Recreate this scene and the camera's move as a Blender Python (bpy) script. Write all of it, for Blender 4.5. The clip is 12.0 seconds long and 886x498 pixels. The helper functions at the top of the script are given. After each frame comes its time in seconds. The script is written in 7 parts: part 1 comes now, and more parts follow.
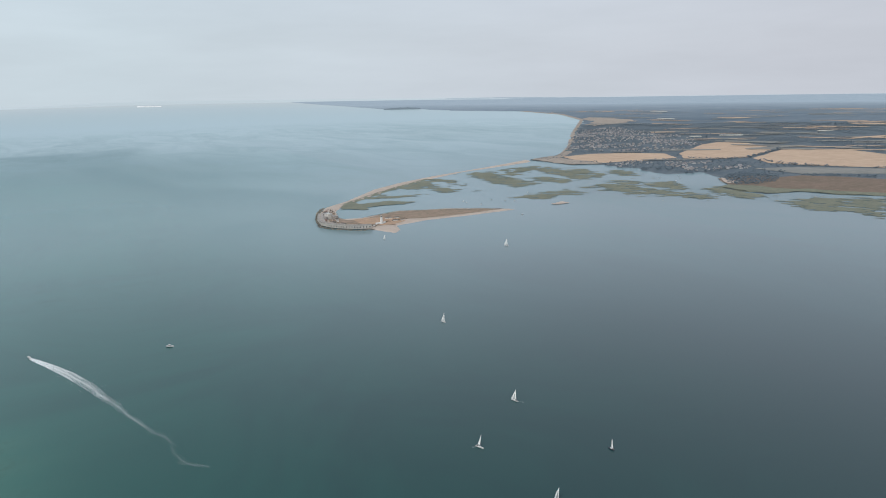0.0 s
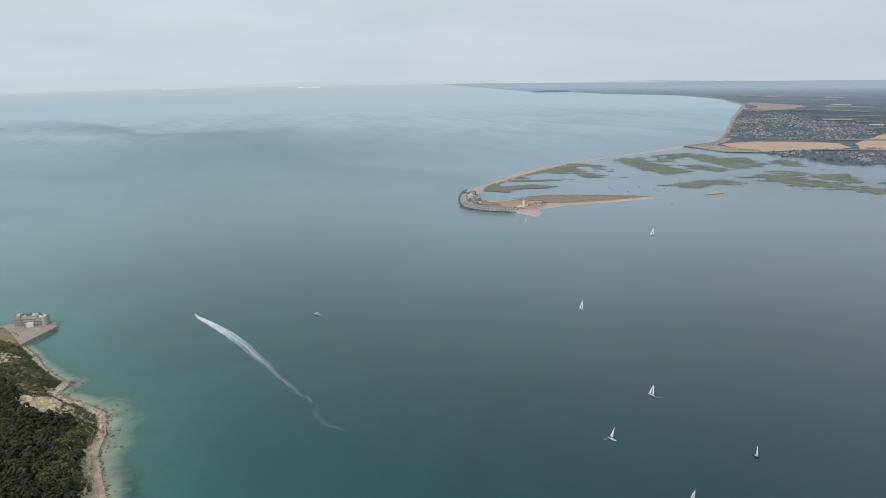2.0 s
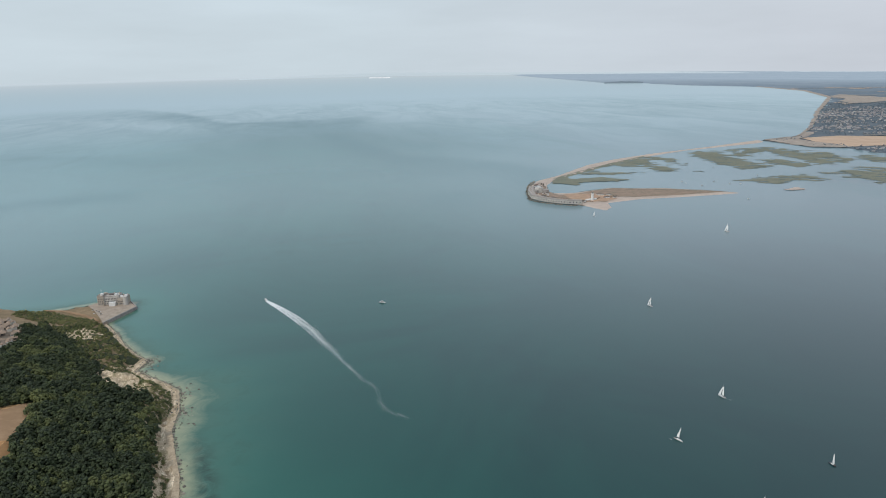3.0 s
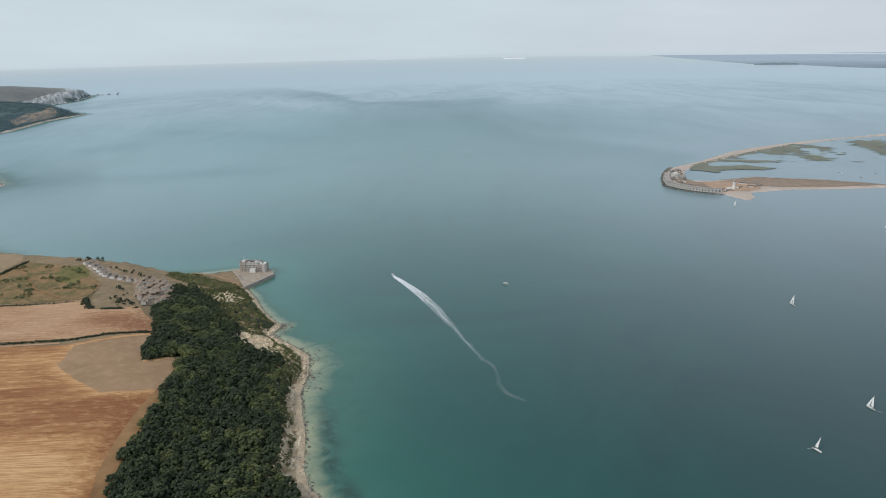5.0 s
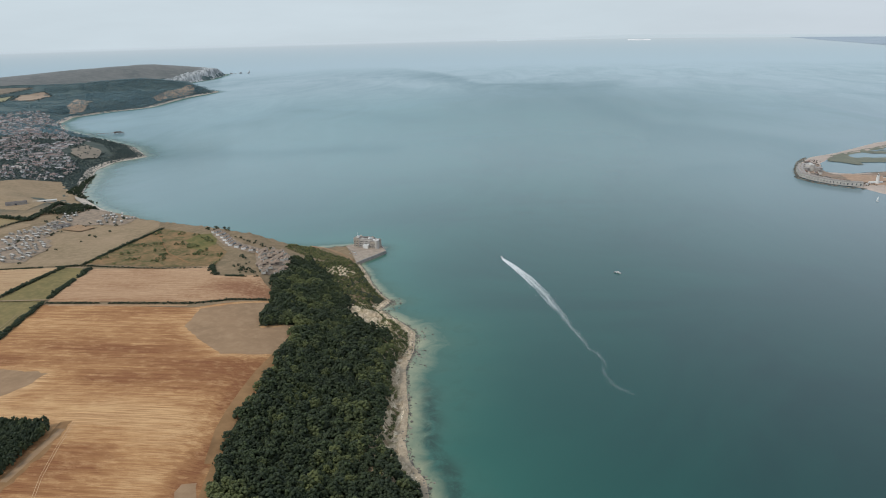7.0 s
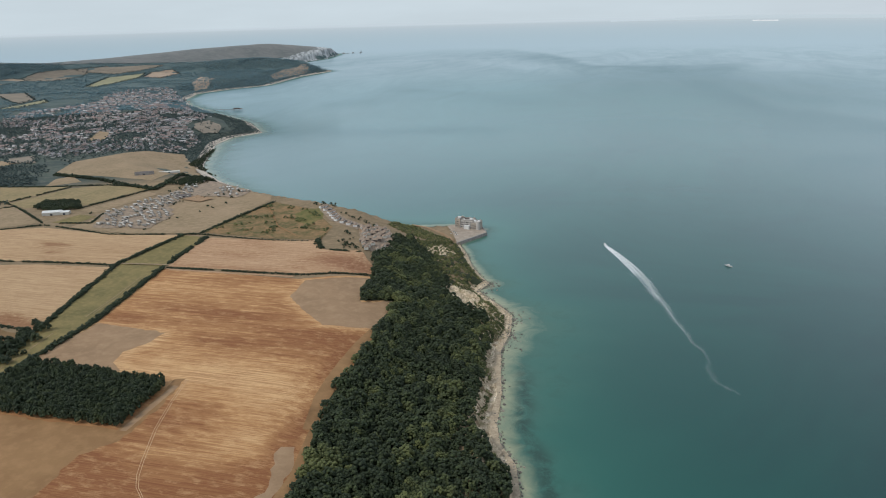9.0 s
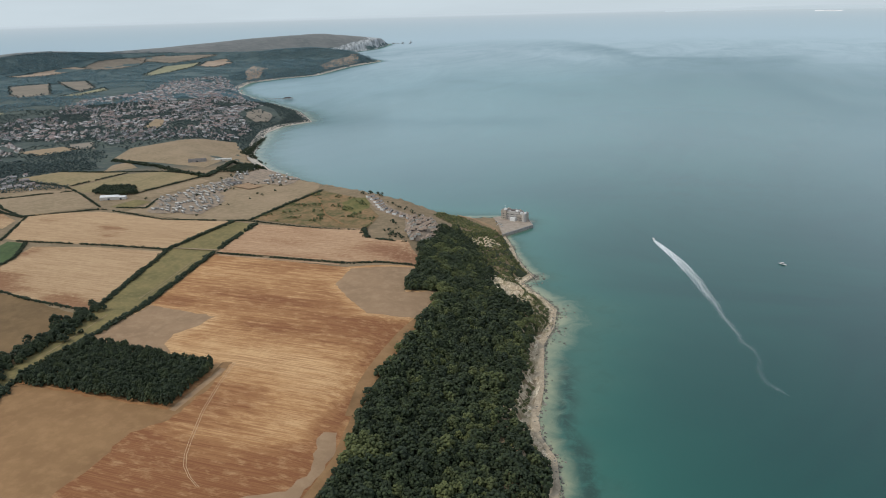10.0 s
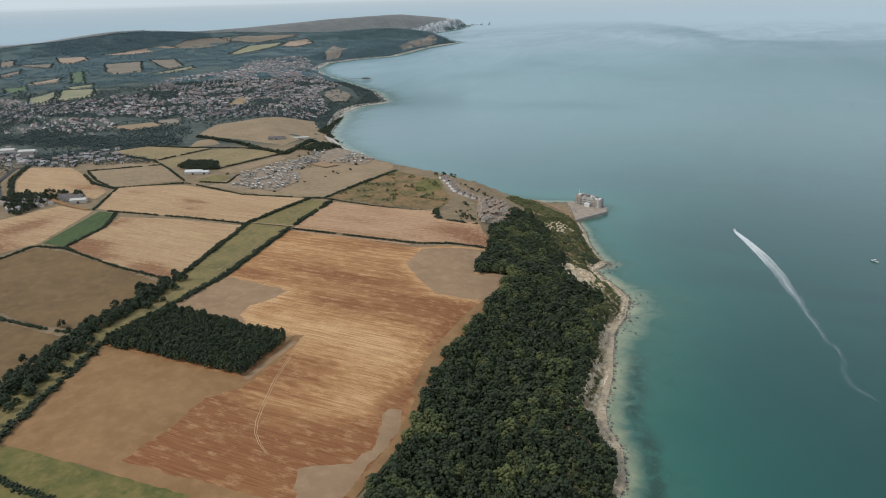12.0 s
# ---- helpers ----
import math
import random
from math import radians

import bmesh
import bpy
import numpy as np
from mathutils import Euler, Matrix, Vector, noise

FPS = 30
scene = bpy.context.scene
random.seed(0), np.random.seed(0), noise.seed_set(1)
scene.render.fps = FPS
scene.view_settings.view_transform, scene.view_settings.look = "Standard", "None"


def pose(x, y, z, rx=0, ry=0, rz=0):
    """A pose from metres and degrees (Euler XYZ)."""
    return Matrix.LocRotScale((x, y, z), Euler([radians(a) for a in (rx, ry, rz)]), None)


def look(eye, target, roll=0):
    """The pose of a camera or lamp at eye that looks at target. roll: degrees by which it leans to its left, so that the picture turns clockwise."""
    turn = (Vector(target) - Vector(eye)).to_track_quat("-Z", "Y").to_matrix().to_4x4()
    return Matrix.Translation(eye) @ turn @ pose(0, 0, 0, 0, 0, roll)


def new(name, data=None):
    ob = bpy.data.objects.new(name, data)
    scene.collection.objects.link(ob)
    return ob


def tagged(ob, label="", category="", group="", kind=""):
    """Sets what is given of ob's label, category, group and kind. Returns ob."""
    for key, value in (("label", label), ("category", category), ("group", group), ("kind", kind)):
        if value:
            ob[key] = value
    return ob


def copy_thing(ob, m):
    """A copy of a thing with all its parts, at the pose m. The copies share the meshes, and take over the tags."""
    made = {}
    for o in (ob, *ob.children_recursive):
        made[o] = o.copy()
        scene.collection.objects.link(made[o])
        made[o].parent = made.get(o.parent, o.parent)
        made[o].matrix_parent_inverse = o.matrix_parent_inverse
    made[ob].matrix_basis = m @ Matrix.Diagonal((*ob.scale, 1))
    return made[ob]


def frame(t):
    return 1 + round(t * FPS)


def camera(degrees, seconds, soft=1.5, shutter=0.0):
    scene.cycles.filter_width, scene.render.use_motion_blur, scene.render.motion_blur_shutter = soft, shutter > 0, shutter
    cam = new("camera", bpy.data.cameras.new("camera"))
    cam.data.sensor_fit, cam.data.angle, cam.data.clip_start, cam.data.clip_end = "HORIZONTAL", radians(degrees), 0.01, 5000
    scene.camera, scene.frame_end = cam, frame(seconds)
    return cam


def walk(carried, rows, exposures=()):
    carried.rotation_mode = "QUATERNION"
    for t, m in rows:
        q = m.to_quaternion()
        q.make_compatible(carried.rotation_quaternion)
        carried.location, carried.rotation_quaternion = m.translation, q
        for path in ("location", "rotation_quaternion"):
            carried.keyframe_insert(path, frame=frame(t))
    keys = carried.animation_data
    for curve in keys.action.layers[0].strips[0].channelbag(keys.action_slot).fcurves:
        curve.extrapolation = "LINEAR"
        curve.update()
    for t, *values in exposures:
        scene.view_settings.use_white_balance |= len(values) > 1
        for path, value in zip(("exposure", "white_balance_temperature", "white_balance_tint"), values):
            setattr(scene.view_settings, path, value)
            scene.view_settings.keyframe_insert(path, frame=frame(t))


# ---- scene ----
from mathutils.geometry import delaunay_2d_cdt

cam = camera(64.21, 12.0, soft=1.0)
PATH = [
    (0, (0.00, 0.00, 400.00), (495.75, 838.57, 174.11), -1.55),
    (0.5, (0.36, 0.12, 399.56), (452.44, 862.01, 169.83), -1.56),
    (1, (0.71, 0.37, 399.11), (404.87, 884.55, 164.88), -1.44),
    (1.5, (1.05, 0.73, 398.67), (361.52, 902.31, 159.45), -1.43),
    (2, (1.38, 1.21, 398.23), (314.86, 918.97, 154.42), -1.39),
    (2.5, (1.69, 1.78, 397.78), (271.58, 932.13, 149.56), -1.43),
    (3, (1.99, 2.45, 397.34), (225.19, 943.70, 143.92), -1.42),
    (5, (3.01, 5.75, 395.53), (49.02, 966.42, 121.67), -1.45),
    (5.5, (3.21, 6.69, 395.07), (9.77, 967.07, 116.44), -1.41),
    (6, (3.39, 7.65, 394.61), (-30.47, 965.85, 110.53), -1.42),
    (6.5, (3.54, 8.62, 394.14), (-67.87, 963.57, 106.07), -1.44),
    (7, (3.66, 9.60, 393.67), (-106.41, 959.21, 100.21), -1.41),
    (9, (3.86, 13.30, 391.73), (-245.39, 929.48, 77.89), -1.45),
    (9.5, (3.83, 14.13, 391.23), (-277.59, 919.35, 72.83), -1.47),
    (10, (3.77, 14.89, 390.72), (-306.13, 908.76, 66.74), -1.46),
    (10.5, (3.66, 15.58, 390.20), (-329.12, 899.54, 61.78), -1.45),
    (11, (3.52, 16.18, 389.67), (-352.81, 888.89, 55.90), -1.41),
    (11.5, (3.34, 16.69, 389.14), (-375.05, 878.24, 50.68), -1.45),
    (12, (3.11, 17.09, 388.60), (-397.56, 866.28, 44.58), -1.44),
]
walk(cam, [(t, look(eye, target, roll)) for t, eye, target, roll in PATH])

# ---- daylight: thin overcast, a veiled sun high to the south ----
SUN_HIGH, SUN_TURN = 46.0, 125.0  # elevation, and degrees to the left of the y axis


def daylight():
    w = bpy.data.worlds.new("overcast")
    scene.world = w
    w.use_nodes = True
    n, link = w.node_tree.nodes, w.node_tree.links
    n.clear()
    out, back = n.new("ShaderNodeOutputWorld"), n.new("ShaderNodeBackground")
    sky = n.new("ShaderNodeTexSky")
    sky.sky_type, sky.sun_disc = "NISHITA", False
    sky.sun_elevation, sky.sun_rotation = radians(SUN_HIGH), radians(-SUN_TURN)
    sky.air_density, sky.dust_density, sky.altitude = 1.0, 4.0, 0
    dim = n.new("ShaderNodeVectorMath")
    dim.operation = "SCALE"
    dim.inputs["Scale"].default_value = 0.10
    where, split = n.new("ShaderNodeTexCoord"), n.new("ShaderNodeSeparateXYZ")
    deck = n.new("ShaderNodeValToRGB")
    ramp = deck.color_ramp
    for pos, c in ((0.0, (0.64, 0.73, 0.80)), (0.03, (0.69, 0.775, 0.855)), (0.08, (0.605, 0.69, 0.824)), (0.15, (0.535, 0.62, 0.79)), (0.4, (0.48, 0.57, 0.70)), (1.0, (0.495, 0.58, 0.70))):
        e = ramp.elements[0] if pos == 0.0 else ramp.elements[1] if pos == 1.0 else ramp.elements.new(pos)
        e.position, e.color = pos, (*c, 1)
    flat, clouds = n.new("ShaderNodeMapping"), n.new("ShaderNodeTexNoise")
    flat.inputs["Scale"].default_value = (2.0, 2.0, 11.0)
    clouds.inputs["Scale"].default_value, clouds.inputs["Detail"].default_value, clouds.inputs["Roughness"].default_value = 1.6, 5, 0.55
    shade = n.new("ShaderNodeMapRange")
    shade.inputs["From Min"].default_value, shade.inputs["From Max"].default_value = 0.3, 0.7
    shade.inputs["To Min"].default_value, shade.inputs["To Max"].default_value = 0.945, 1.045
    # Rosy grey cloud to the north-east, paler blue to the south-west.
    east, rosy, tint = n.new("ShaderNodeMapRange"), n.new("ShaderNodeMix"), n.new("ShaderNodeVectorMath")
    east.inputs["From Min"].default_value, east.inputs["From Max"].default_value = 0.1, 0.85
    rosy.data_type, tint.operation = "RGBA", "MULTIPLY"
    rosy.inputs["A"].default_value, rosy.inputs["B"].default_value = (1.0, 1.015, 1.01, 1), (0.99, 0.915, 0.925, 1)
    cover, mix = n.new("ShaderNodeVectorMath"), n.new("ShaderNodeMix")
    cover.operation = "SCALE"
    mix.data_type = "RGBA"
    mix.inputs["Factor"].default_value = 0.9
    link.new(where.outputs["Generated"], split.inputs[0])
    link.new(split.outputs["Z"], deck.inputs["Fac"])
    link.new(where.outputs["Generated"], flat.inputs["Vector"])
    link.new(flat.outputs[0], clouds.inputs["Vector"])
    link.new(clouds.outputs["Fac"], shade.inputs["Value"])
    link.new(split.outputs["X"], east.inputs["Value"])
    link.new(east.outputs[0], rosy.inputs["Factor"])
    link.new(deck.outputs[0], tint.inputs[0])
    link.new(rosy.outputs["Result"], tint.inputs[1])
    link.new(tint.outputs[0], cover.inputs[0])
    link.new(shade.outputs[0], cover.inputs["Scale"])
    link.new(sky.outputs[0], dim.inputs[0])
    link.new(dim.outputs[0], mix.inputs["A"])
    link.new(cover.outputs[0], mix.inputs["B"])
    link.new(mix.outputs["Result"], back.inputs["Color"])
    link.new(back.outputs[0], out.inputs["Surface"])
    sun = new("sun", bpy.data.lights.new("sun", "SUN"))
    sun.data.energy, sun.data.angle, sun.data.color = 1.6, radians(8), (1.0, 0.94, 0.86)
    a, e = radians(SUN_TURN), radians(SUN_HIGH)
    sun.matrix_world = look((0, 0, 0), (math.sin(a) * math.cos(e), -math.cos(a) * math.cos(e), -math.sin(e)))


daylight()
scene.view_settings.exposure = 0.0

# ---- materials ----
class Nodes:
    """A node material under construction."""

    def __init__(self, name, rough=0.9, metal=0.0, ior=1.45):
        self.m = bpy.data.materials.new(name)
        self.m.use_nodes = True
        self.n, self.l = self.m.node_tree.nodes, self.m.node_tree.links
        self.b = self.n["Principled BSDF"]
        self.b.inputs["Roughness"].default_value, self.b.inputs["Metallic"].default_value, self.b.inputs["IOR"].default_value = rough, metal, ior

    def place(self, scale=(1, 1, 1), turn=0.0, world=True):
        """World or object places, stretched."""
        if world == "plan":
            src = self.n.new("ShaderNodeAttribute")
            src.attribute_name = "plan"
            src = src.outputs["Vector"]
        else:
            src = self.n.new("ShaderNodeNewGeometry").outputs["Position"] if world else self.n.new("ShaderNodeTexCoord").outputs["Object"]
        m = self.n.new("ShaderNodeMapping")
        m.inputs["Scale"].default_value, m.inputs["Rotation"].default_value = scale, (0, 0, radians(turn))
        self.l.new(src, m.inputs["Vector"])
        return m.outputs[0]

    def noise(self, where, scale, detail=4, rough=0.6, warp=0.0):
        t = self.n.new("ShaderNodeTexNoise")
        for key, v in (("Scale", scale), ("Detail", detail), ("Roughness", rough), ("Distortion", warp)):
            t.inputs[key].default_value = v
        self.l.new(where, t.inputs["Vector"])
        return t.outputs["Fac"]

    def span(self, value, a, b, lo=0.0, hi=1.0):
        r = self.n.new("ShaderNodeMapRange")
        for key, v in (("From Min", a), ("From Max", b), ("To Min", lo), ("To Max", hi)):
            r.inputs[key].default_value = v
        self.l.new(value, r.inputs["Value"])
        return r.outputs[0]

    def times(self, a, b, how="MULTIPLY"):
        m = self.n.new("ShaderNodeMath")
        m.operation = how
        for k, v in enumerate((a, b)):
            if isinstance(v, (int, float)):
                m.inputs[k].default_value = v
            else:
                self.l.new(v, m.inputs[k])
        return m.outputs[0]

    def mix(self, fac, a, b):
        m = self.n.new("ShaderNodeMix")
        m.data_type = "RGBA"
        for key, v in (("Factor", fac), ("A", a), ("B", b)):
            if isinstance(v, tuple):
                m.inputs[key].default_value = (*v, 1)
            elif isinstance(v, (int, float)):
                m.inputs[key].default_value = v
            else:
                self.l.new(v, m.inputs[key])
        return m.outputs["Result"]

    def attribute(self, name):
        a = self.n.new("ShaderNodeAttribute")
        a.attribute_name = name
        return a.outputs["Fac"]

    def island(self):
        return self.n.new("ShaderNodeNewGeometry").outputs["Random Per Island"]

    def any_object(self):
        return self.n.new("ShaderNodeObjectInfo").outputs["Random"]

    def bump(self, height, strength=0.4, distance=0.3):
        b = self.n.new("ShaderNodeBump")
        b.inputs["Strength"].default_value, b.inputs["Distance"].default_value = strength, distance
        self.l.new(height, b.inputs["Height"])
        self.l.new(b.outputs[0], self.b.inputs["Normal"])
        return self

    def done(self, colour):
        if isinstance(colour, tuple):
            self.b.inputs["Base Color"].default_value = (*colour, 1)
        else:
            self.l.new(colour, self.b.inputs["Base Color"])
        return self.m


def ground_cover(name, pale, mid, dark, size=60.0, grain=6.0, contrast=0.18, bump=0.3):
    """Earth, grass or stubble: broad patches, finer mottling and grain."""
    k = Nodes(name, 0.95)
    w = k.place(world="plan")
    broad, fine, grit = k.noise(w, 1 / size, 5, 0.6, 0.4), k.noise(w, 1 / grain, 5, 0.65), k.noise(w, 1.6, 3)
    c = k.mix(k.span(broad, 0.5 - contrast, 0.5 + contrast), dark, mid)
    c = k.mix(k.span(fine, 0.45, 0.75, 0, 0.8), c, pale)
    c = k.mix(k.span(grit, 0.35, 0.75, 0, 0.3), c, dark)
    return k.bump(fine, bump, 0.5).done(c)


def slipped_clay():
    """Landslip: white and buff clay in runnels, brown scars and thin green."""
    k = Nodes("pale_clay_cliff", 0.95)
    w = k.place(world="plan")
    runs = k.noise(k.place((1.0, 0.35, 1), -20, "plan"), 1 / 5, 6, 0.7, 1.2)
    broad, fine = k.noise(w, 1 / 16, 5, 0.65, 0.8), k.noise(w, 1 / 2.2, 4, 0.7)
    c = k.mix(k.span(runs, 0.36, 0.62), (0.30, 0.225, 0.14), (0.70, 0.57, 0.40))
    c = k.mix(k.span(runs, 0.56, 0.70), c, (0.92, 0.81, 0.62))
    c = k.mix(k.span(broad, 0.52, 0.66, 0, 0.85), c, (0.20, 0.17, 0.08))
    c = k.mix(k.span(fine, 0.5, 0.75, 0, 0.5), c, (0.27, 0.21, 0.14))
    return k.bump(runs, 1.0, 1.2).done(c)


def stubble(name, pale, mid, dark, turn=0.0, broad=70.0, share=0.5, drawn=1.0):
    """Harvested corn: rows one way, with scorched brown drifts along them."""
    k = Nodes(name, 0.95)
    rows = k.noise(k.place((0.010, 0.20, 1), turn), 1.0, 6, 0.75, 0.1)
    thin = k.noise(k.place((0.02, 0.9, 1), turn), 1.0, 4, 0.7)
    drift = k.noise(k.place((0.35, 1, 1), turn), 1 / broad, 6, 0.68, 0.6)
    spots = k.noise(k.place((drawn, 1, 1), turn), 1 / 7, 5, 0.7)
    d = k.times(k.times(drift, 0.54), k.times(rows, 0.46), "ADD")
    d = k.times(d, k.times(k.times(spots, 0.5, "SUBTRACT"), 0.16), "ADD")
    d = k.times(d, k.times(k.attribute("scorch"), 0.17), "SUBTRACT")
    c = k.mix(k.span(d, share - 0.10, share + 0.05), dark, mid)
    c = k.mix(k.span(d, share + 0.02, share + 0.16), c, pale)
    c = k.mix(k.span(thin, 0.42, 0.60, 0, 0.8), c, k.mix(0.62, mid, dark))
    c = k.mix(k.span(k.noise(k.place((0.06, 0.42, 1), turn), 1.0, 5, 0.8), 0.5, 0.68, 0, 0.55), c, k.mix(k.span(d, share - 0.05, share + 0.1), dark, pale))
    c = k.mix(k.span(spots, 0.52, 0.72, 0, 0.5), c, pale)
    return k.bump(thin, 0.3, 0.3).done(c)


def island_ground():
    """Dry grass near by; lush gardens, hedges and copses inland; painted haze beyond."""
    k = Nodes("island_ground", 0.95)
    w = k.place(world="plan")
    broad, fine = k.noise(w, 1 / 70, 5, 0.6, 0.4), k.noise(w, 1 / 9, 5, 0.65)
    dry = k.mix(k.span(broad, 0.32, 0.68), (0.165, 0.125, 0.070), (0.260, 0.188, 0.110))
    dry = k.mix(k.span(fine, 0.45, 0.75, 0, 0.8), dry, (0.345, 0.245, 0.150))
    patch = k.noise(w, 1 / 120, 5, 0.65, 0.5)
    lush = k.mix(k.span(patch, 0.38, 0.62), (0.045, 0.066, 0.060), (0.085, 0.105, 0.085))
    lush = k.mix(k.span(k.noise(w, 1 / 22, 5, 0.7), 0.5, 0.72, 0, 0.6), lush, (0.17, 0.165, 0.125))
    # Haze painted into the far ground: this attribute makes it paler and bluer.
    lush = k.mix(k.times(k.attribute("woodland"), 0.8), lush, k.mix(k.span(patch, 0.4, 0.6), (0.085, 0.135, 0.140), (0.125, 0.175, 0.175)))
    return k.bump(fine, 0.3, 0.5).done(k.mix(k.attribute("lush"), dry, lush))


def far_leafage(name, light, mid, dark):
    """Crowns too far off to show their leaves: a shade to each clump and tree."""
    k = Nodes(name, 0.85)
    tone = k.attribute("tone")
    c = k.mix(k.island(), dark, mid)
    c = k.mix(k.span(tone, 0.35, 1.0, 0, 0.85), c, light)
    return k.done(k.mix(k.span(k.noise(k.place(), 1 / 5, 4, 0.7), 0.45, 0.7, 0, 0.45), c, dark))


def leafage(name, light, mid, dark, size=1.2):
    """Leaves: each clump its own shade, each tree its own tone."""
    k = Nodes(name, 0.75)
    tone = k.attribute("tone")
    c = k.mix(k.span(k.island(), 0, 1), dark, mid)
    c = k.mix(k.span(tone, 0.45, 1.0, 0, 0.75), c, light)
    c = k.mix(k.span(tone, 0.0, 0.4, 0.6, 0), c, dark)
    grain = k.noise(k.place(), 1 / size, 4, 0.7)
    c = k.mix(k.span(grain, 0.4, 0.7, 0, 0.6), c, k.mix(0.5, dark, (0.01, 0.015, 0.008)))
    return k.bump(grain, 0.9, 0.8).done(c)


def plain(name, colour, rough=0.7, worn=0.25, size=2.0, metal=0.0):
    """Paint, render or stone with stains and grain."""
    k = Nodes(name, rough, metal)
    w = k.place(world=False)
    broad, grit = k.noise(w, 1 / size, 5, 0.65), k.noise(w, 3 / size, 5, 0.7)
    low = tuple(v * (1 - worn) for v in colour)
    c = k.mix(k.span(broad, 0.35, 0.65), low, colour)
    c = k.mix(k.span(grit, 0.55, 0.8, 0, 0.4), c, tuple(v * 0.6 for v in colour))
    return k.bump(grit, 0.2, 0.1).done(c)


def varied(name, colours, rough=0.8, each=False):
    """Small repeated pieces, each piece or each object with a colour of its own."""
    k = Nodes(name, rough)
    r = k.n.new("ShaderNodeValToRGB")
    r.color_ramp.interpolation = "CONSTANT"
    for i, c in enumerate(colours):
        e = r.color_ramp.elements[0] if i == 0 else r.color_ramp.elements[1] if i == 1 else r.color_ramp.elements.new(i / len(colours))
        e.position, e.color = i / len(colours), (*c, 1)
    k.l.new(k.any_object() if each else k.island(), r.inputs["Fac"])
    grit = k.noise(k.place(), 0.8, 4, 0.7)
    return k.done(k.mix(k.span(grit, 0.4, 0.75, 0, 0.35), r.outputs[0], (0.12, 0.11, 0.10)))


def sea_water():
    """Green-grey water: sandy and turquoise over the shoals, weed beyond them, wind lanes on the surface; haze and
    reflected sky are painted into the far colour.
    """
    k = Nodes("sea_water", 0.2, 0, 1.37)
    w = k.place(world="plan")
    shoal, weed = k.attribute("shoal"), k.noise(w, 1 / 24, 6, 0.72, 0.5)
    deep = k.mix(k.span(k.noise(w, 1 / 420, 4, 0.6, 0.8), 0.38, 0.62), (0.007, 0.050, 0.049), (0.009, 0.073, 0.063))
    east = k.n.new("ShaderNodeSeparateXYZ")
    k.l.new(w, east.inputs[0])
    deep = k.mix(k.span(east.outputs["X"], 150, 900), deep, (0.023, 0.047, 0.052))
    deep = k.mix(k.times(k.attribute("inshore"), 0.9), deep, (0.032, 0.155, 0.118))
    # Far water pales in its base colour, painting in haze and reflected sky.
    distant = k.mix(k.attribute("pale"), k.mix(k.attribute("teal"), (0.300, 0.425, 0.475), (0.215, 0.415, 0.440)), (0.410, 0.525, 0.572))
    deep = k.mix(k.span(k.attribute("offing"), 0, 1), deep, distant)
    murk = k.noise(w, 1 / 35, 5, 0.65, 0.8)
    shoal = k.times(shoal, k.span(murk, 0.3, 0.7, 0.75, 1.2))
    c = k.mix(k.span(shoal, 0.02, 0.45), deep, (0.045, 0.135, 0.105))
    c = k.mix(k.span(shoal, 0.48, 0.98), c, (0.31, 0.335, 0.215))
    dark = k.times(k.span(weed, 0.5, 0.62), k.times(k.span(shoal, 0.04, 0.16), k.span(shoal, 0.75, 0.4)))
    bed = k.times(k.attribute("weed"), k.span(weed, 0.40, 0.56))
    dark = k.times(k.times(dark, 0.12), k.times(bed, 0.75), "MAXIMUM")
    c = k.mix(dark, c, (0.018, 0.045, 0.035))
    lanes = k.times(k.attribute("lane"), k.span(k.noise(k.place((1.0, 0.5, 1), 20, "plan"), 1 / 420, 6, 0.62, 1.0), 0.28, 0.60, 0.35, 1.0))
    # Sheen and streaks are painted into the base colour as darker water.
    sheen = k.noise(k.place((1.0, 0.30, 1), 12, "plan"), 1 / 1500, 5, 0.6, 0.8)
    sheen = k.times(k.span(sheen, 0.36, 0.66, 0, 0.30), k.span(k.attribute("offing"), 0.1, 0.5))
    sheen, lanes = k.times(sheen, k.attribute("open")), k.times(lanes, k.attribute("open"))
    c = k.mix(sheen, c, (0.145, 0.240, 0.260))
    streak = k.noise(k.place((1.0, 0.34, 1), 12, "plan"), 1 / 330, 6, 0.68, 0.9)
    streak = k.times(k.span(streak, 0.40, 0.68, 0, 0.34), k.times(k.span(k.attribute("offing"), 0.12, 0.45), k.attribute("open")))
    c = k.mix(streak, c, (0.120, 0.225, 0.240))
    # Lanes take a darker colour too, painting in their dimmer reflection.
    c = k.mix(k.times(lanes, 0.62), c, (0.125, 0.220, 0.245))
    k.l.new(k.span(lanes, 0.0, 0.9, 0.17, 0.26), k.b.inputs["Roughness"])
    k.l.new(k.span(lanes, 0.0, 0.9, 0.47, 0.40), k.b.inputs["Specular IOR Level"])
    ripple = k.times(k.noise(w, 1 / 5, 4, 0.7), k.times(k.noise(w, 1 / 40, 3), 2.0), "ADD")
    return k.bump(ripple, 0.06, 1.0).done(c)


SEA = sea_water()
STUBBLE = stubble("harvested_stubble", (0.646, 0.404, 0.198), (0.475, 0.252, 0.103), (0.223, 0.084, 0.031), 0, 80, 0.487, 0.4)
STUBBLE_PALE = stubble("pale_stubble", (0.522, 0.356, 0.201), (0.450, 0.293, 0.157), (0.234, 0.108, 0.048), 10, 110, 0.375)
STUBBLE_ROSE = stubble("reddish_stubble", (0.549, 0.365, 0.218), (0.441, 0.266, 0.144), (0.225, 0.095, 0.045), 4, 90, 0.41)
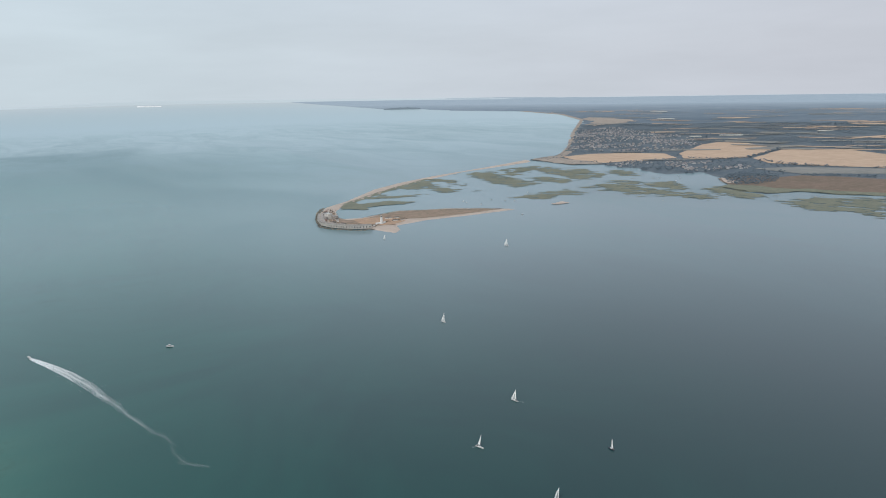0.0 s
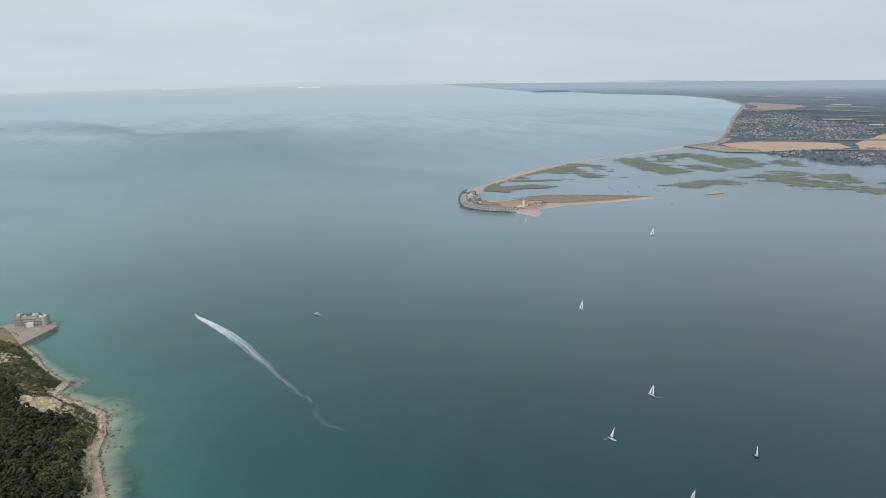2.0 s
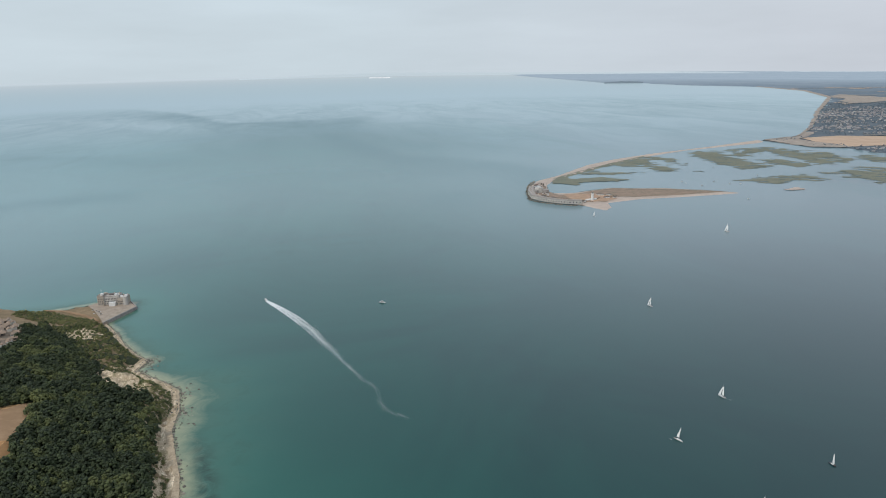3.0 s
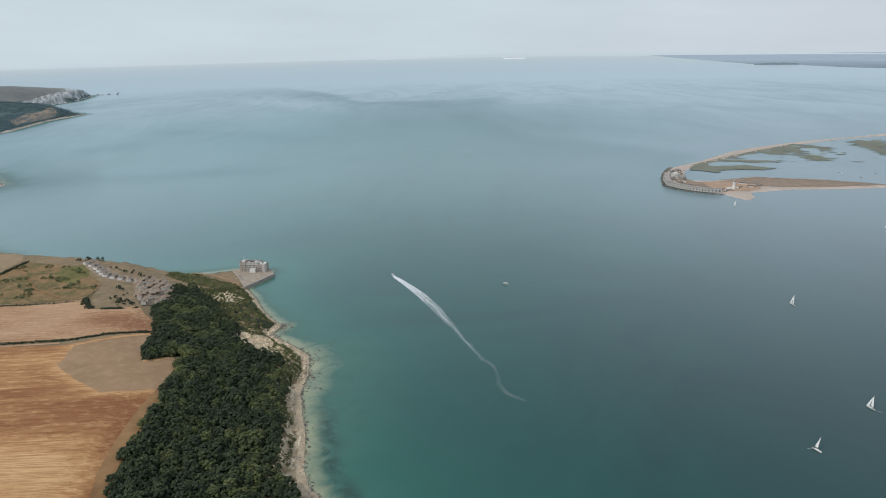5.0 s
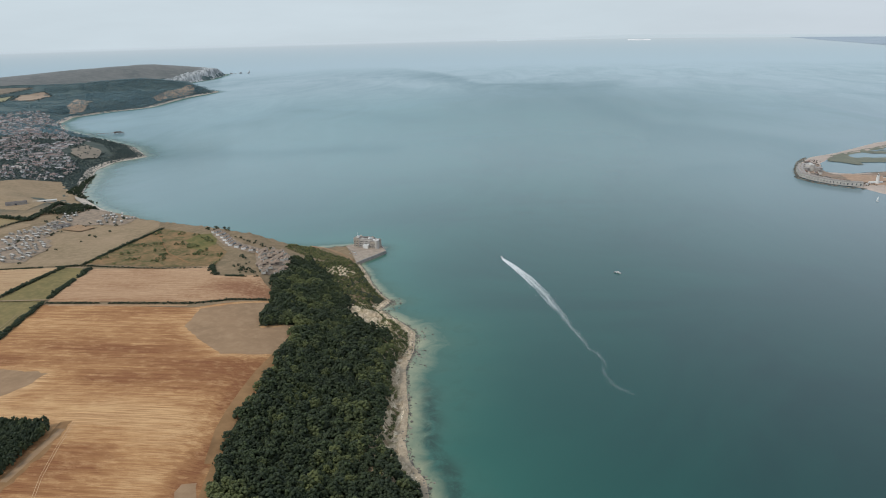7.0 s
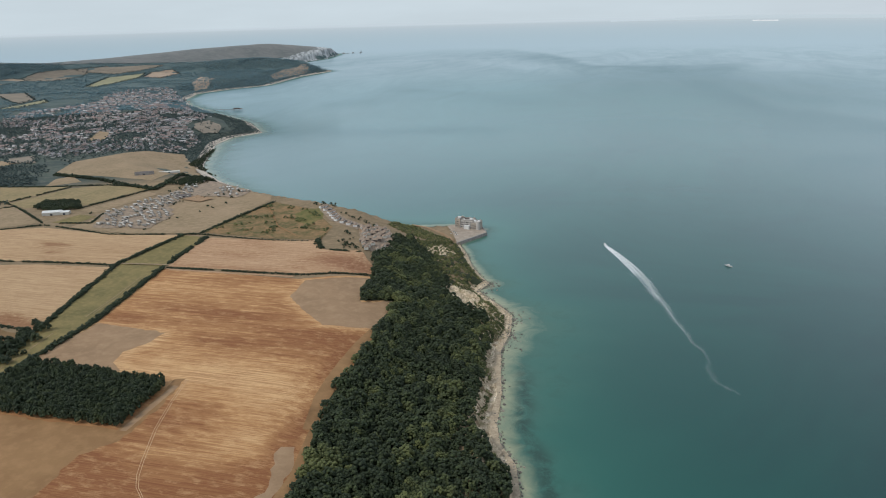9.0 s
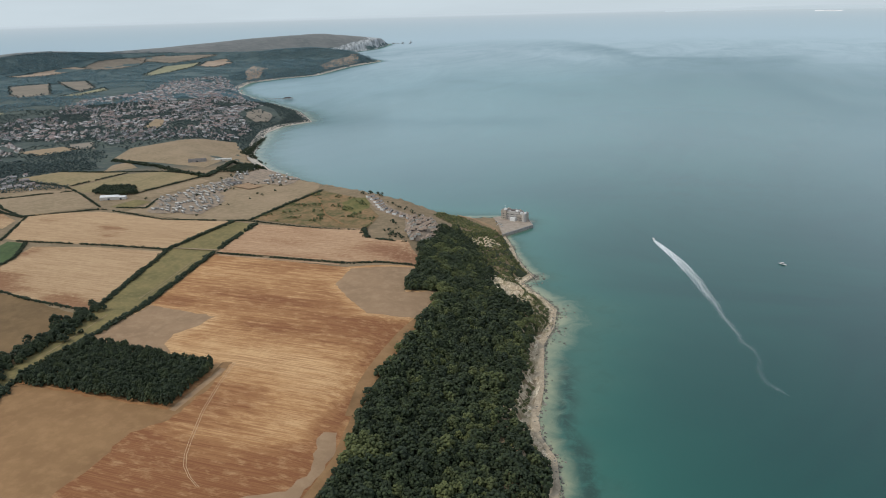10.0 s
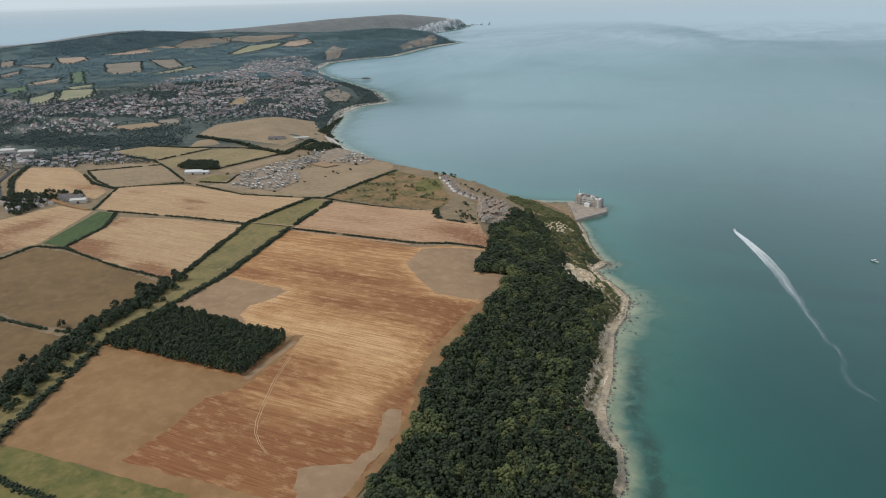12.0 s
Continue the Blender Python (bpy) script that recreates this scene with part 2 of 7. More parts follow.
FALLOW = ground_cover("bare_tan_soil", (0.395, 0.228, 0.104), (0.315, 0.180, 0.079), (0.230, 0.125, 0.053), 55, 14, 0.22)
FALLOW_PALE = ground_cover("bare_pale_soil", (0.425, 0.283, 0.168), (0.354, 0.228, 0.130), (0.264, 0.168, 0.094), 45, 14, 0.2)
STRAW = ground_cover("loose_straw", (0.72, 0.54, 0.34), (0.62, 0.44, 0.26), (0.48, 0.32, 0.18), 20, 3)
FALLOW_DARK = ground_cover("brown_fallow", (0.256, 0.158, 0.072), (0.206, 0.127, 0.056), (0.144, 0.089, 0.038), 60, 14, 0.2)
MEADOW = ground_cover("parched_meadow", (0.430, 0.308, 0.196), (0.340, 0.243, 0.148), (0.240, 0.178, 0.100), 60, 10)
# Hill field colours, paled and greyed to put haze into them.
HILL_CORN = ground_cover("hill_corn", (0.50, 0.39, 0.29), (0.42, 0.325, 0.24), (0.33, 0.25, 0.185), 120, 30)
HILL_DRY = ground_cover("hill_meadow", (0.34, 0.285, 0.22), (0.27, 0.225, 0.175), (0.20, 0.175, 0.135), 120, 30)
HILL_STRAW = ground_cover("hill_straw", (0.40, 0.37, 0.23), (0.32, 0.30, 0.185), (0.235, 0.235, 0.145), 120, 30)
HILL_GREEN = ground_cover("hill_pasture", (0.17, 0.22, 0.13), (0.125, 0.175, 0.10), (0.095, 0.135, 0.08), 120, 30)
GREEN_GRASS = ground_cover("green_grass", (0.102, 0.136, 0.048), (0.068, 0.109, 0.034), (0.048, 0.075, 0.024), 50, 8)
LANE_GRASS = ground_cover("lane_grass", (0.32, 0.235, 0.098), (0.235, 0.185, 0.072), (0.135, 0.118, 0.044), 34, 7)
STRAW_GRASS = ground_cover("straw_grass", (0.40, 0.295, 0.155), (0.31, 0.23, 0.118), (0.21, 0.17, 0.08), 50, 10)
OLIVE_GRASS = ground_cover("olive_pasture", (0.28, 0.20, 0.075), (0.175, 0.145, 0.045), (0.09, 0.10, 0.025), 30, 9, 0.12)
BEACH = ground_cover("pale_beach", (0.620, 0.509, 0.369), (0.500, 0.403, 0.284), (0.290, 0.230, 0.158), 12, 3)
HEATH = ground_cover("scrubby_heath", (0.384, 0.218, 0.114), (0.262, 0.159, 0.073), (0.099, 0.093, 0.031), 30, 7, 0.1)
CLIFF = slipped_clay()
SHINGLE = ground_cover("shingle", (0.64, 0.535, 0.46), (0.53, 0.44, 0.375), (0.40, 0.33, 0.28), 40, 4)
PALE_SAND = ground_cover("pale_sand", (0.68, 0.61, 0.52), (0.58, 0.51, 0.43), (0.44, 0.38, 0.31), 30, 5)
MARSH = ground_cover("salt_marsh", (0.27, 0.265, 0.195), (0.205, 0.21, 0.155), (0.145, 0.16, 0.122), 60, 12)
WOOD_FLOOR = ground_cover("woodland_floor", (0.06, 0.07, 0.03), (0.04, 0.05, 0.02), (0.02, 0.03, 0.012), 20, 5)
LEAF = leafage("oak_leaves", (0.170, 0.185, 0.058), (0.062, 0.086, 0.030), (0.020, 0.032, 0.013))
LEAF_DARK = leafage("dark_leaves", (0.080, 0.100, 0.034), (0.038, 0.058, 0.022), (0.017, 0.029, 0.012))
SCRUB = leafage("scrub_leaves", (0.27, 0.25, 0.090), (0.155, 0.168, 0.058), (0.062, 0.086, 0.031))
BARK = plain("bark", (0.09, 0.07, 0.05), 0.9)

# ---- lie of the land ----
# Plan in metres: the flight starts over x = y = 0, y runs out over the strait, z = 0 is the sea.
EYE_Z = 395.0
NEAR, DEEP = 2700.0, 2150.0


def reach(r):
    """How far out a distance is set: true up to 2.7 km, drawn in beyond it, so that the horizon lies inside the camera's 5 km."""
    r = np.asarray(r, float)
    past = np.maximum(r - NEAR, 0)
    return np.where(r > NEAR, (NEAR + DEEP * past / (past + DEEP)) / np.maximum(r, 1), 1.0)


def set_out(p):
    """World places of plan places, an (n, 3) array."""
    p = np.asarray(p, float)
    r = np.hypot(p[:, 0], p[:, 1])
    f = reach(r)
    # Far ground is lowered by bearing so the skyline fits the camera's view.
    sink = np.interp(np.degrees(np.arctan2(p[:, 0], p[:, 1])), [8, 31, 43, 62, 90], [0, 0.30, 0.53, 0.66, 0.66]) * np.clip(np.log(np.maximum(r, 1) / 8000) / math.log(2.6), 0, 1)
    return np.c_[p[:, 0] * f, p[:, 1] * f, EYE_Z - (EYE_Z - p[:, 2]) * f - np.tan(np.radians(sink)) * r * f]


# The island's shore, from behind the camera along the strait to the western point and round the back.
SHORE_NEAR = [(-30, -900), (-35, 100), (-52, 330), (-70, 495), (-70, 520), (-80, 560), (-100, 590), (-110, 625), (-115, 680), (-125, 730), (-135, 785), (-132, 835),
              (-138, 890), (-155, 915), (-180, 945), (-202, 975), (-193, 1005), (-210, 1030), (-235, 1075), (-260, 1140), (-285, 1190)]
SHORE_FORT = [(-262, 1240), (-262, 1288), (-318, 1308), (-395, 1285), (-450, 1290), (-505, 1300), (-595, 1340), (-670, 1362), (-755, 1392), (-850, 1462), (-960, 1545)]
SHORE_BAY = [(-1030, 1600), (-1105, 1672), (-1180, 1770), (-1265, 1940), (-1340, 2095), (-1360, 2240), (-1305, 2345), (-1470, 2565), (-1635, 2705), (-1890, 2915),
             (-2110, 3105), (-2295, 3340), (-2410, 3635), (-2350, 3895), (-2230, 4110), (-2310, 4780), (-2285, 5280)]
SHORE_WEST = [(-2560, 5500), (-2950, 5750), (-3050, 6200), (-3050, 6900), (-3180, 7500), (-3290, 7820), (-3420, 7780), (-3800, 7350), (-4200, 6900), (-4700, 6350),
              (-5200, 5800), (-5650, 5000), (-6100, 3900), (-6500, 2000), (-6500, -900)]
SHORE = SHORE_NEAR + SHORE_FORT + SHORE_BAY + SHORE_WEST
# Hill lines: x, y, height.
DOWN = [(-6300, 2700, 70), (-5000, 3350, 84), (-4607, 3523, 112), (-4523, 3943, 151), (-4466, 4156, 152), (-4318, 4593, 116), (-4170, 5118, 120),
        (-3900, 6053, 150), (-3618, 6797, 161), (-3423, 7341, 103), (-3345, 7810, 45)]
HEADON = [(-3900, 4700, 72), (-3300, 5080, 92), (-2900, 5280, 104), (-2600, 5320, 78), (-2330, 5290, 24)]


def to_line(x, y, line):
    """The distance of places from a line of points, and the share along the nearest stretch with its index."""
    line = np.asarray(line, float)
    best, at, share = np.full(x.shape, 1e9), np.zeros(x.shape, int), np.zeros(x.shape)
    for n in range(len(line) - 1):
        ax, ay = line[n, :2]
        dx, dy = line[n + 1, :2] - line[n, :2]
        t = np.clip(((x - ax) * dx + (y - ay) * dy) / (dx * dx + dy * dy), 0, 1)
        d = np.hypot(x - ax - t * dx, y - ay - t * dy)
        near = d < best
        best, at, share = np.where(near, d, best), np.where(near, n, at), np.where(near, t, share)
    return best, at, share


def within(x, y, ring):
    """Whether places lie inside a ring of points."""
    inside = np.zeros(x.shape, bool)
    for (ax, ay), (bx, by) in zip(ring, ring[1:] + ring[:1]):
        if ay != by:
            inside ^= ((ay > y) != (by > y)) & (x < (bx - ax) * (y - ay) / (by - ay) + ax)
    return inside


def smooth(t):
    t = np.clip(t, 0, 1)
    return t * t * (3 - 2 * t)


def ridge(x, y, line, wide):
    d, n, t = to_line(x, y, line)
    tops = np.array([p[2] for p in line], float)
    return (tops[n] * (1 - t) + tops[np.minimum(n + 1, len(line) - 1)] * t) * np.exp(-((d / wide) ** 2))


def island_height(x, y):
    x, y = np.asarray(x, float), np.asarray(y, float)
    d, _, _ = to_line(x, y, SHORE)
    d = np.where(within(x, y, SHORE), d, 0)
    wooded = (1 - smooth((y - 1080) / 120)) * smooth((x + 420) / 60 + (1100 - y) / 400)
    gentle = smooth((y - 1350) / 300)  # the land dips to the bay
    wide = 40 + 170 * wooded + 170 * gentle
    gully = np.sin(0.21 * x + 0.13 * y + 1.7 * np.sin(0.05 * y)) * np.sin(0.17 * y - 0.06 * x) + 0.5 * np.sin(0.47 * y + 0.3 * x)
    scarp = 12 * smooth((d - 10) / 22) + 3.2 * gully * smooth((d - 8) / 12) * (1 - smooth((d - 40) / 25))
    base = scarp * (1 - 0.6 * gentle) + (28 + 7 * gentle) * smooth((d - 16) / wide)
    base = np.minimum(base, 3.6) + np.maximum(base - 3.6, 0) * smooth((np.hypot(x + 290, y - 1255) - 48) / 190)
    hill = np.maximum(ridge(x, y, DOWN, 520), ridge(x, y, HEADON, 420)) * smooth(d / 70)
    return np.where(d < 1e-6, -1.5, np.maximum(base - 1.5 * (1 - smooth(d / 6)), hill))


# ---- builders ----
def link_mesh(name, verts, faces, materials, parent=None, label="", category="", kind="", group="", index=None, smooth_faces=False):
    me = bpy.data.meshes.new(name)
    verts, faces = np.asarray(verts, float), [tuple(int(i) for i in f) for f in faces] if not isinstance(faces, np.ndarray) else faces
    if isinstance(faces, np.ndarray):
        n, k = faces.shape
        me.vertices.add(len(verts))
        me.vertices.foreach_set("co", verts.astype(np.float32).ravel())
        me.loops.add(n * k)
        me.loops.foreach_set("vertex_index", faces.astype(np.int32).ravel())
        me.polygons.add(n)
        me.polygons.foreach_set("loop_start", np.arange(0, n * k, k, dtype=np.int32))
        me.update(calc_edges=True)
    else:
        me.from_pydata(verts.tolist(), [], faces)
    for m in materials if isinstance(materials, (list, tuple)) else [materials]:
        me.materials.append(m)
    if index is not None:
        me.polygons.foreach_set("material_index", np.asarray(index, np.int32))
    me.polygons.foreach_set("use_smooth", np.full(len(me.polygons), smooth_faces))
    ob = new(name, me)
    if parent:
        ob.parent = parent
    return tagged(ob, label, category, group, kind)


def give(ob, name, values):
    values = np.asarray(values, np.float32)
    a = ob.data.attributes.new(name, "FLOAT" if values.ndim == 1 else "FLOAT_VECTOR", "POINT")
    a.data.foreach_set("value" if values.ndim == 1 else "vector", values.ravel())


def inner_points(ring, step, rng, rule=None):
    """Places inside a ring, about step apart, jittered; rule keeps some of them."""
    r = np.array(ring, float)
    (x0, y0), (x1, y1) = r.min(0), r.max(0)
    gx, gy = np.meshgrid(np.arange(x0, x1, step), np.arange(y0, y1, step))
    gx, gy = gx.ravel() + rng.uniform(-0.3, 0.3, gx.size) * step, gy.ravel() + rng.uniform(-0.3, 0.3, gx.size) * step
    keep = within(gx, gy, ring)
    if rule is not None:
        keep &= rule(gx, gy)
    return np.c_[gx, gy][keep]


def fan_points(ring, rng, near=300, far=23000, step=0.03, turn=0.8):
    """Places inside a ring that thin out with distance."""
    rr = near * (1 + step) ** np.arange(int(math.log(far / near) / math.log(1 + step)))
    aa = np.radians(np.arange(-110, 110, turn))
    r, a = (v.ravel() for v in np.meshgrid(rr, aa))
    r, a = r * (1 + rng.uniform(-0.3, 0.3, r.size) * step), a + np.radians(rng.uniform(-0.3, 0.3, r.size) * turn)
    x, y = r * np.sin(a), r * np.cos(a)
    keep = within(x, y, ring)
    return np.c_[x, y][keep]


def wavy(ring, step, amount, seed):
    """A ring with points every step metres, pushed about a little."""
    rng, out = np.random.default_rng(seed), []
    for a, b in zip(ring, ring[1:] + ring[:1]):
        a, b = np.array(a, float), np.array(b, float)
        n = max(1, int(np.hypot(*(b - a)) / step))
        side = np.array([-(b - a)[1], (b - a)[0]]) / max(np.hypot(*(b - a)), 1e-6)
        for i in range(n):
            out.append(tuple(a + (b - a) * i / n + (side * rng.normal(0, amount) if i else 0)))
    return out


def sheet(name, ring, height, material, points=None, lift=0.0, **tags):
    """A draped piece of ground: a ring filled with triangles, each corner at the height that the land has there."""
    pts = [Vector(p) for p in ring] + ([Vector(p) for p in points] if points is not None and len(points) else [])
    n = len(ring)
    v, _, f, *_ = delaunay_2d_cdt(pts, [(i, (i + 1) % n) for i in range(n)], [list(range(n))], 1, 1e-4)
    v = np.array([tuple(p) for p in v])
    z = height(v[:, 0], v[:, 1]) + lift
    ob = link_mesh(name, set_out(np.c_[v, z]), [t for t in f], material, smooth_faces=True, **tags)
    give(ob, "plan", np.c_[v, z])
    return ob


# ---- water ----
# Ruffled lanes on the water: strength, how far the ruffle spreads towards the near side, and the line of its far edge.
LANES = [
    (1.0, 0.24, [(-2588, 9385), (-2260, 9200), (-1662, 8671), (-720, 6900), (-310, 5510), (150, 5470), (611, 5600)]), (0.8, 0.05, [(-1268, 2361), (-998, 2395), (-725, 2446), (-492, 2506)]),
    (0.7, 0.07, [(-1269, 3844), (-898, 3690), (-465, 3400)]), (0.8, 0.20, [(210, 5120), (418, 4025), (569, 3097), (802, 2864), (983, 2494)]), (0.5, 0.08, [(474, 4571), (671, 3664), (1131, 3299)]),
    (0.5, 0.05, [(-1420, 3185), (-1212, 3406), (-1000, 3500)]), (0.6, 0.14, [(-166, 4269), (280, 4582), (477, 4174)]), (0.5, 0.10, [(460, 2060), (620, 2150), (729, 2202), (760, 1960)]), (0.3, 0.16, [(-1500, 6100), (-900, 5300), (-350, 4700), (60, 4500)]),
]


def sea():
    r = np.r_[np.linspace(0.02, 440, 31), np.linspace(450, 1500, 165), 1500 * 1.018 ** np.arange(1, 182)]
    r = r[r < 9700]
    a = np.radians(np.r_[np.arange(-180, -72, 4), np.arange(-72, 80, 0.42), np.arange(80, 180, 4)])
    rr, aa = np.meshgrid(r, a, indexing="ij")
    x, y = (rr * np.sin(aa)).ravel(), (rr * np.cos(aa)).ravel()
    nr, na = rr.shape
    i, j = np.meshgrid(np.arange(nr - 1), np.arange(na), indexing="ij")
    k = (j + 1) % na
    faces = np.stack([i * na + j, i * na + k, (i + 1) * na + k, (i + 1) * na + j], -1).reshape(-1, 4)
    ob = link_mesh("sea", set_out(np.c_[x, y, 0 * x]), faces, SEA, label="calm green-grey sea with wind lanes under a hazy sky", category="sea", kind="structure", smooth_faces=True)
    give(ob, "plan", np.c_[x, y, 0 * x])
    d, at, share = to_line(x, y, SHORE)
    wide = np.interp(y, [300, 600, 700, 800, 870, 920, 980, 1080, 1200, 1300, 1700, 2000, 2600, 3300], [24, 26, 34, 46, 50, 44, 28, 20, 15, 14, 40, 52, 40, 30])
    wide = wide * (1 + 0.18 * np.sin(x * 0.021 + y * 0.034) * np.sin(y * 0.057 - x * 0.012 + 1))
    sand = np.exp(-((d / wide) ** 1.2)) * (x < 1500)
    give(ob, "shoal", np.maximum(sand, 0.34 * np.exp(-((x + 32) / 24) ** 2 - ((y - 508) / 46) ** 2)))
    give(ob, "weed", np.exp(-(((d - 25) / 10) ** 2)) * smooth((790 - y) / 90) * (x < 0))
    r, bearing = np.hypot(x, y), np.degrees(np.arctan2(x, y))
    # Sky reflection by bearing from the camera, painted in as paler or darker water.
    reflection_gain = np.interp(bearing, [-180, -60, -30, -15, 0, 8, 18, 30, 45, 90], [1.0, 1.25, 1.30, 1.08, 0.70, 0.72, 1.08, 1.18, 0.95, 0.92])
    reflection_gain = 1 + (reflection_gain - 1) * (1 - smooth((r - 3500) / 2700))
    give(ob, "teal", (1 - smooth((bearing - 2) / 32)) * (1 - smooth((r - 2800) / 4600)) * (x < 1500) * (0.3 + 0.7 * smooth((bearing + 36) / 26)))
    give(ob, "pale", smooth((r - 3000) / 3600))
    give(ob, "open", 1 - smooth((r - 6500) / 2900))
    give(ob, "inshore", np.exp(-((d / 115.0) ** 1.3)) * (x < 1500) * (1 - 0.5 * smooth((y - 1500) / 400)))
    give(ob, "offing", np.clip((0.50 * smooth((r - 480) / 2050) + 0.50 * smooth((r - 1300) / 5200)) * reflection_gain, 0, 1.1))
    rough = np.zeros(len(x))
    wobble = np.array([noise.noise((bx / 3.0, math.log(rx) * 9, 4)) for bx, rx in zip(bearing, np.maximum(r, 1))])
    for strength, near_side, line in LANES:
        line = np.array(line, float)
        at, far_edge = np.degrees(np.arctan2(line[:, 0], line[:, 1])), np.log(np.hypot(line[:, 0], line[:, 1]))
        edge = np.interp(bearing, at, far_edge)
        past = np.log(np.maximum(r, 1)) - edge + 0.03 * wobble
        ends = smooth((bearing - at[0] + 2.0) / 3.0) * smooth((at[-1] + 3.0 - bearing) / 4.0)
        rough = np.maximum(rough, strength * ends * np.exp(-((past / np.where(past > 0, 0.034, near_side)) ** 2)))
    give(ob, "lane", rough)
    return ob


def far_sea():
    """The backdrop: the last of the sea up to the horizon, paling by haze painted as glow."""
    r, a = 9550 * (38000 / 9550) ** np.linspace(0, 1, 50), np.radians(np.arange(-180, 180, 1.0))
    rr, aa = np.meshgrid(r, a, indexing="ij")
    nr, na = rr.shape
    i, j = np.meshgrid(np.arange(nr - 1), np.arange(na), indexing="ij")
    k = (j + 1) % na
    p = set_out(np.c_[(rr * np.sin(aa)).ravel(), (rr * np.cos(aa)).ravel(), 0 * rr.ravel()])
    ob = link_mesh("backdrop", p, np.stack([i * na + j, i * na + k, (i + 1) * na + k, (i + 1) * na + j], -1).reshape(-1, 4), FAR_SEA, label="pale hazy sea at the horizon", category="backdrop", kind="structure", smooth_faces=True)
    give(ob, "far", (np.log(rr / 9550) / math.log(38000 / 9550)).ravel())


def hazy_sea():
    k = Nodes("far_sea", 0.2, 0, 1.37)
    # Haze is painted in: glow and a paler tone grow with distance.
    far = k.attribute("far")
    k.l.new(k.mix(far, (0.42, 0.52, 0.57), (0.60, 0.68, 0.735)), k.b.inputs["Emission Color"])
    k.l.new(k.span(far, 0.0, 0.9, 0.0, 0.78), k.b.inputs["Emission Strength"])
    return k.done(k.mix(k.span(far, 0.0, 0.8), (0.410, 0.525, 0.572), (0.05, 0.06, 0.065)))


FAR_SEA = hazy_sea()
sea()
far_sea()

# ---- the island ----
rng = np.random.default_rng(4)
def island():
    ring = wavy(SHORE, 18, 1.5, 5)
    near = inner_points(ring, 6, rng, lambda x, y: (to_line(x, y, SHORE_NEAR + SHORE_FORT)[0] < 62) & (x > -900) & (y > 300) & (to_line(x, y, SHORE_NEAR + SHORE_FORT)[0] > 3))
    mid = inner_points(ring, 12, rng, lambda x, y: (to_line(x, y, SHORE_NEAR + SHORE_FORT)[0] < 270) & (to_line(x, y, SHORE_NEAR + SHORE_FORT)[0] > 60) & (x > -900) & (y > 250))
    wide = np.r_[fan_points(ring, rng, 560, 9500, 0.025, 0.6), inner_points(ring, 26, rng, lambda x, y: (np.hypot(x, y) < 560) & (y > -150))]
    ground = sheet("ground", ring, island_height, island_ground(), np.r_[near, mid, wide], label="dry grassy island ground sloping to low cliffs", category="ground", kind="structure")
    at = np.zeros(3 * len(ground.data.vertices))
    ground.data.attributes["plan"].data.foreach_get("vector", at)
    at = at.reshape(-1, 3)
    give(ground, "lush", smooth((np.hypot(at[:, 0], at[:, 1]) - 1740) / 140) * smooth((at[:, 1] + 0.3 * at[:, 0] - 480) / 150))
    # Amount of haze painted into the ground colour, by distance from the camera.
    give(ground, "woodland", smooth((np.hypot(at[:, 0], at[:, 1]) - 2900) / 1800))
    return ground


island()

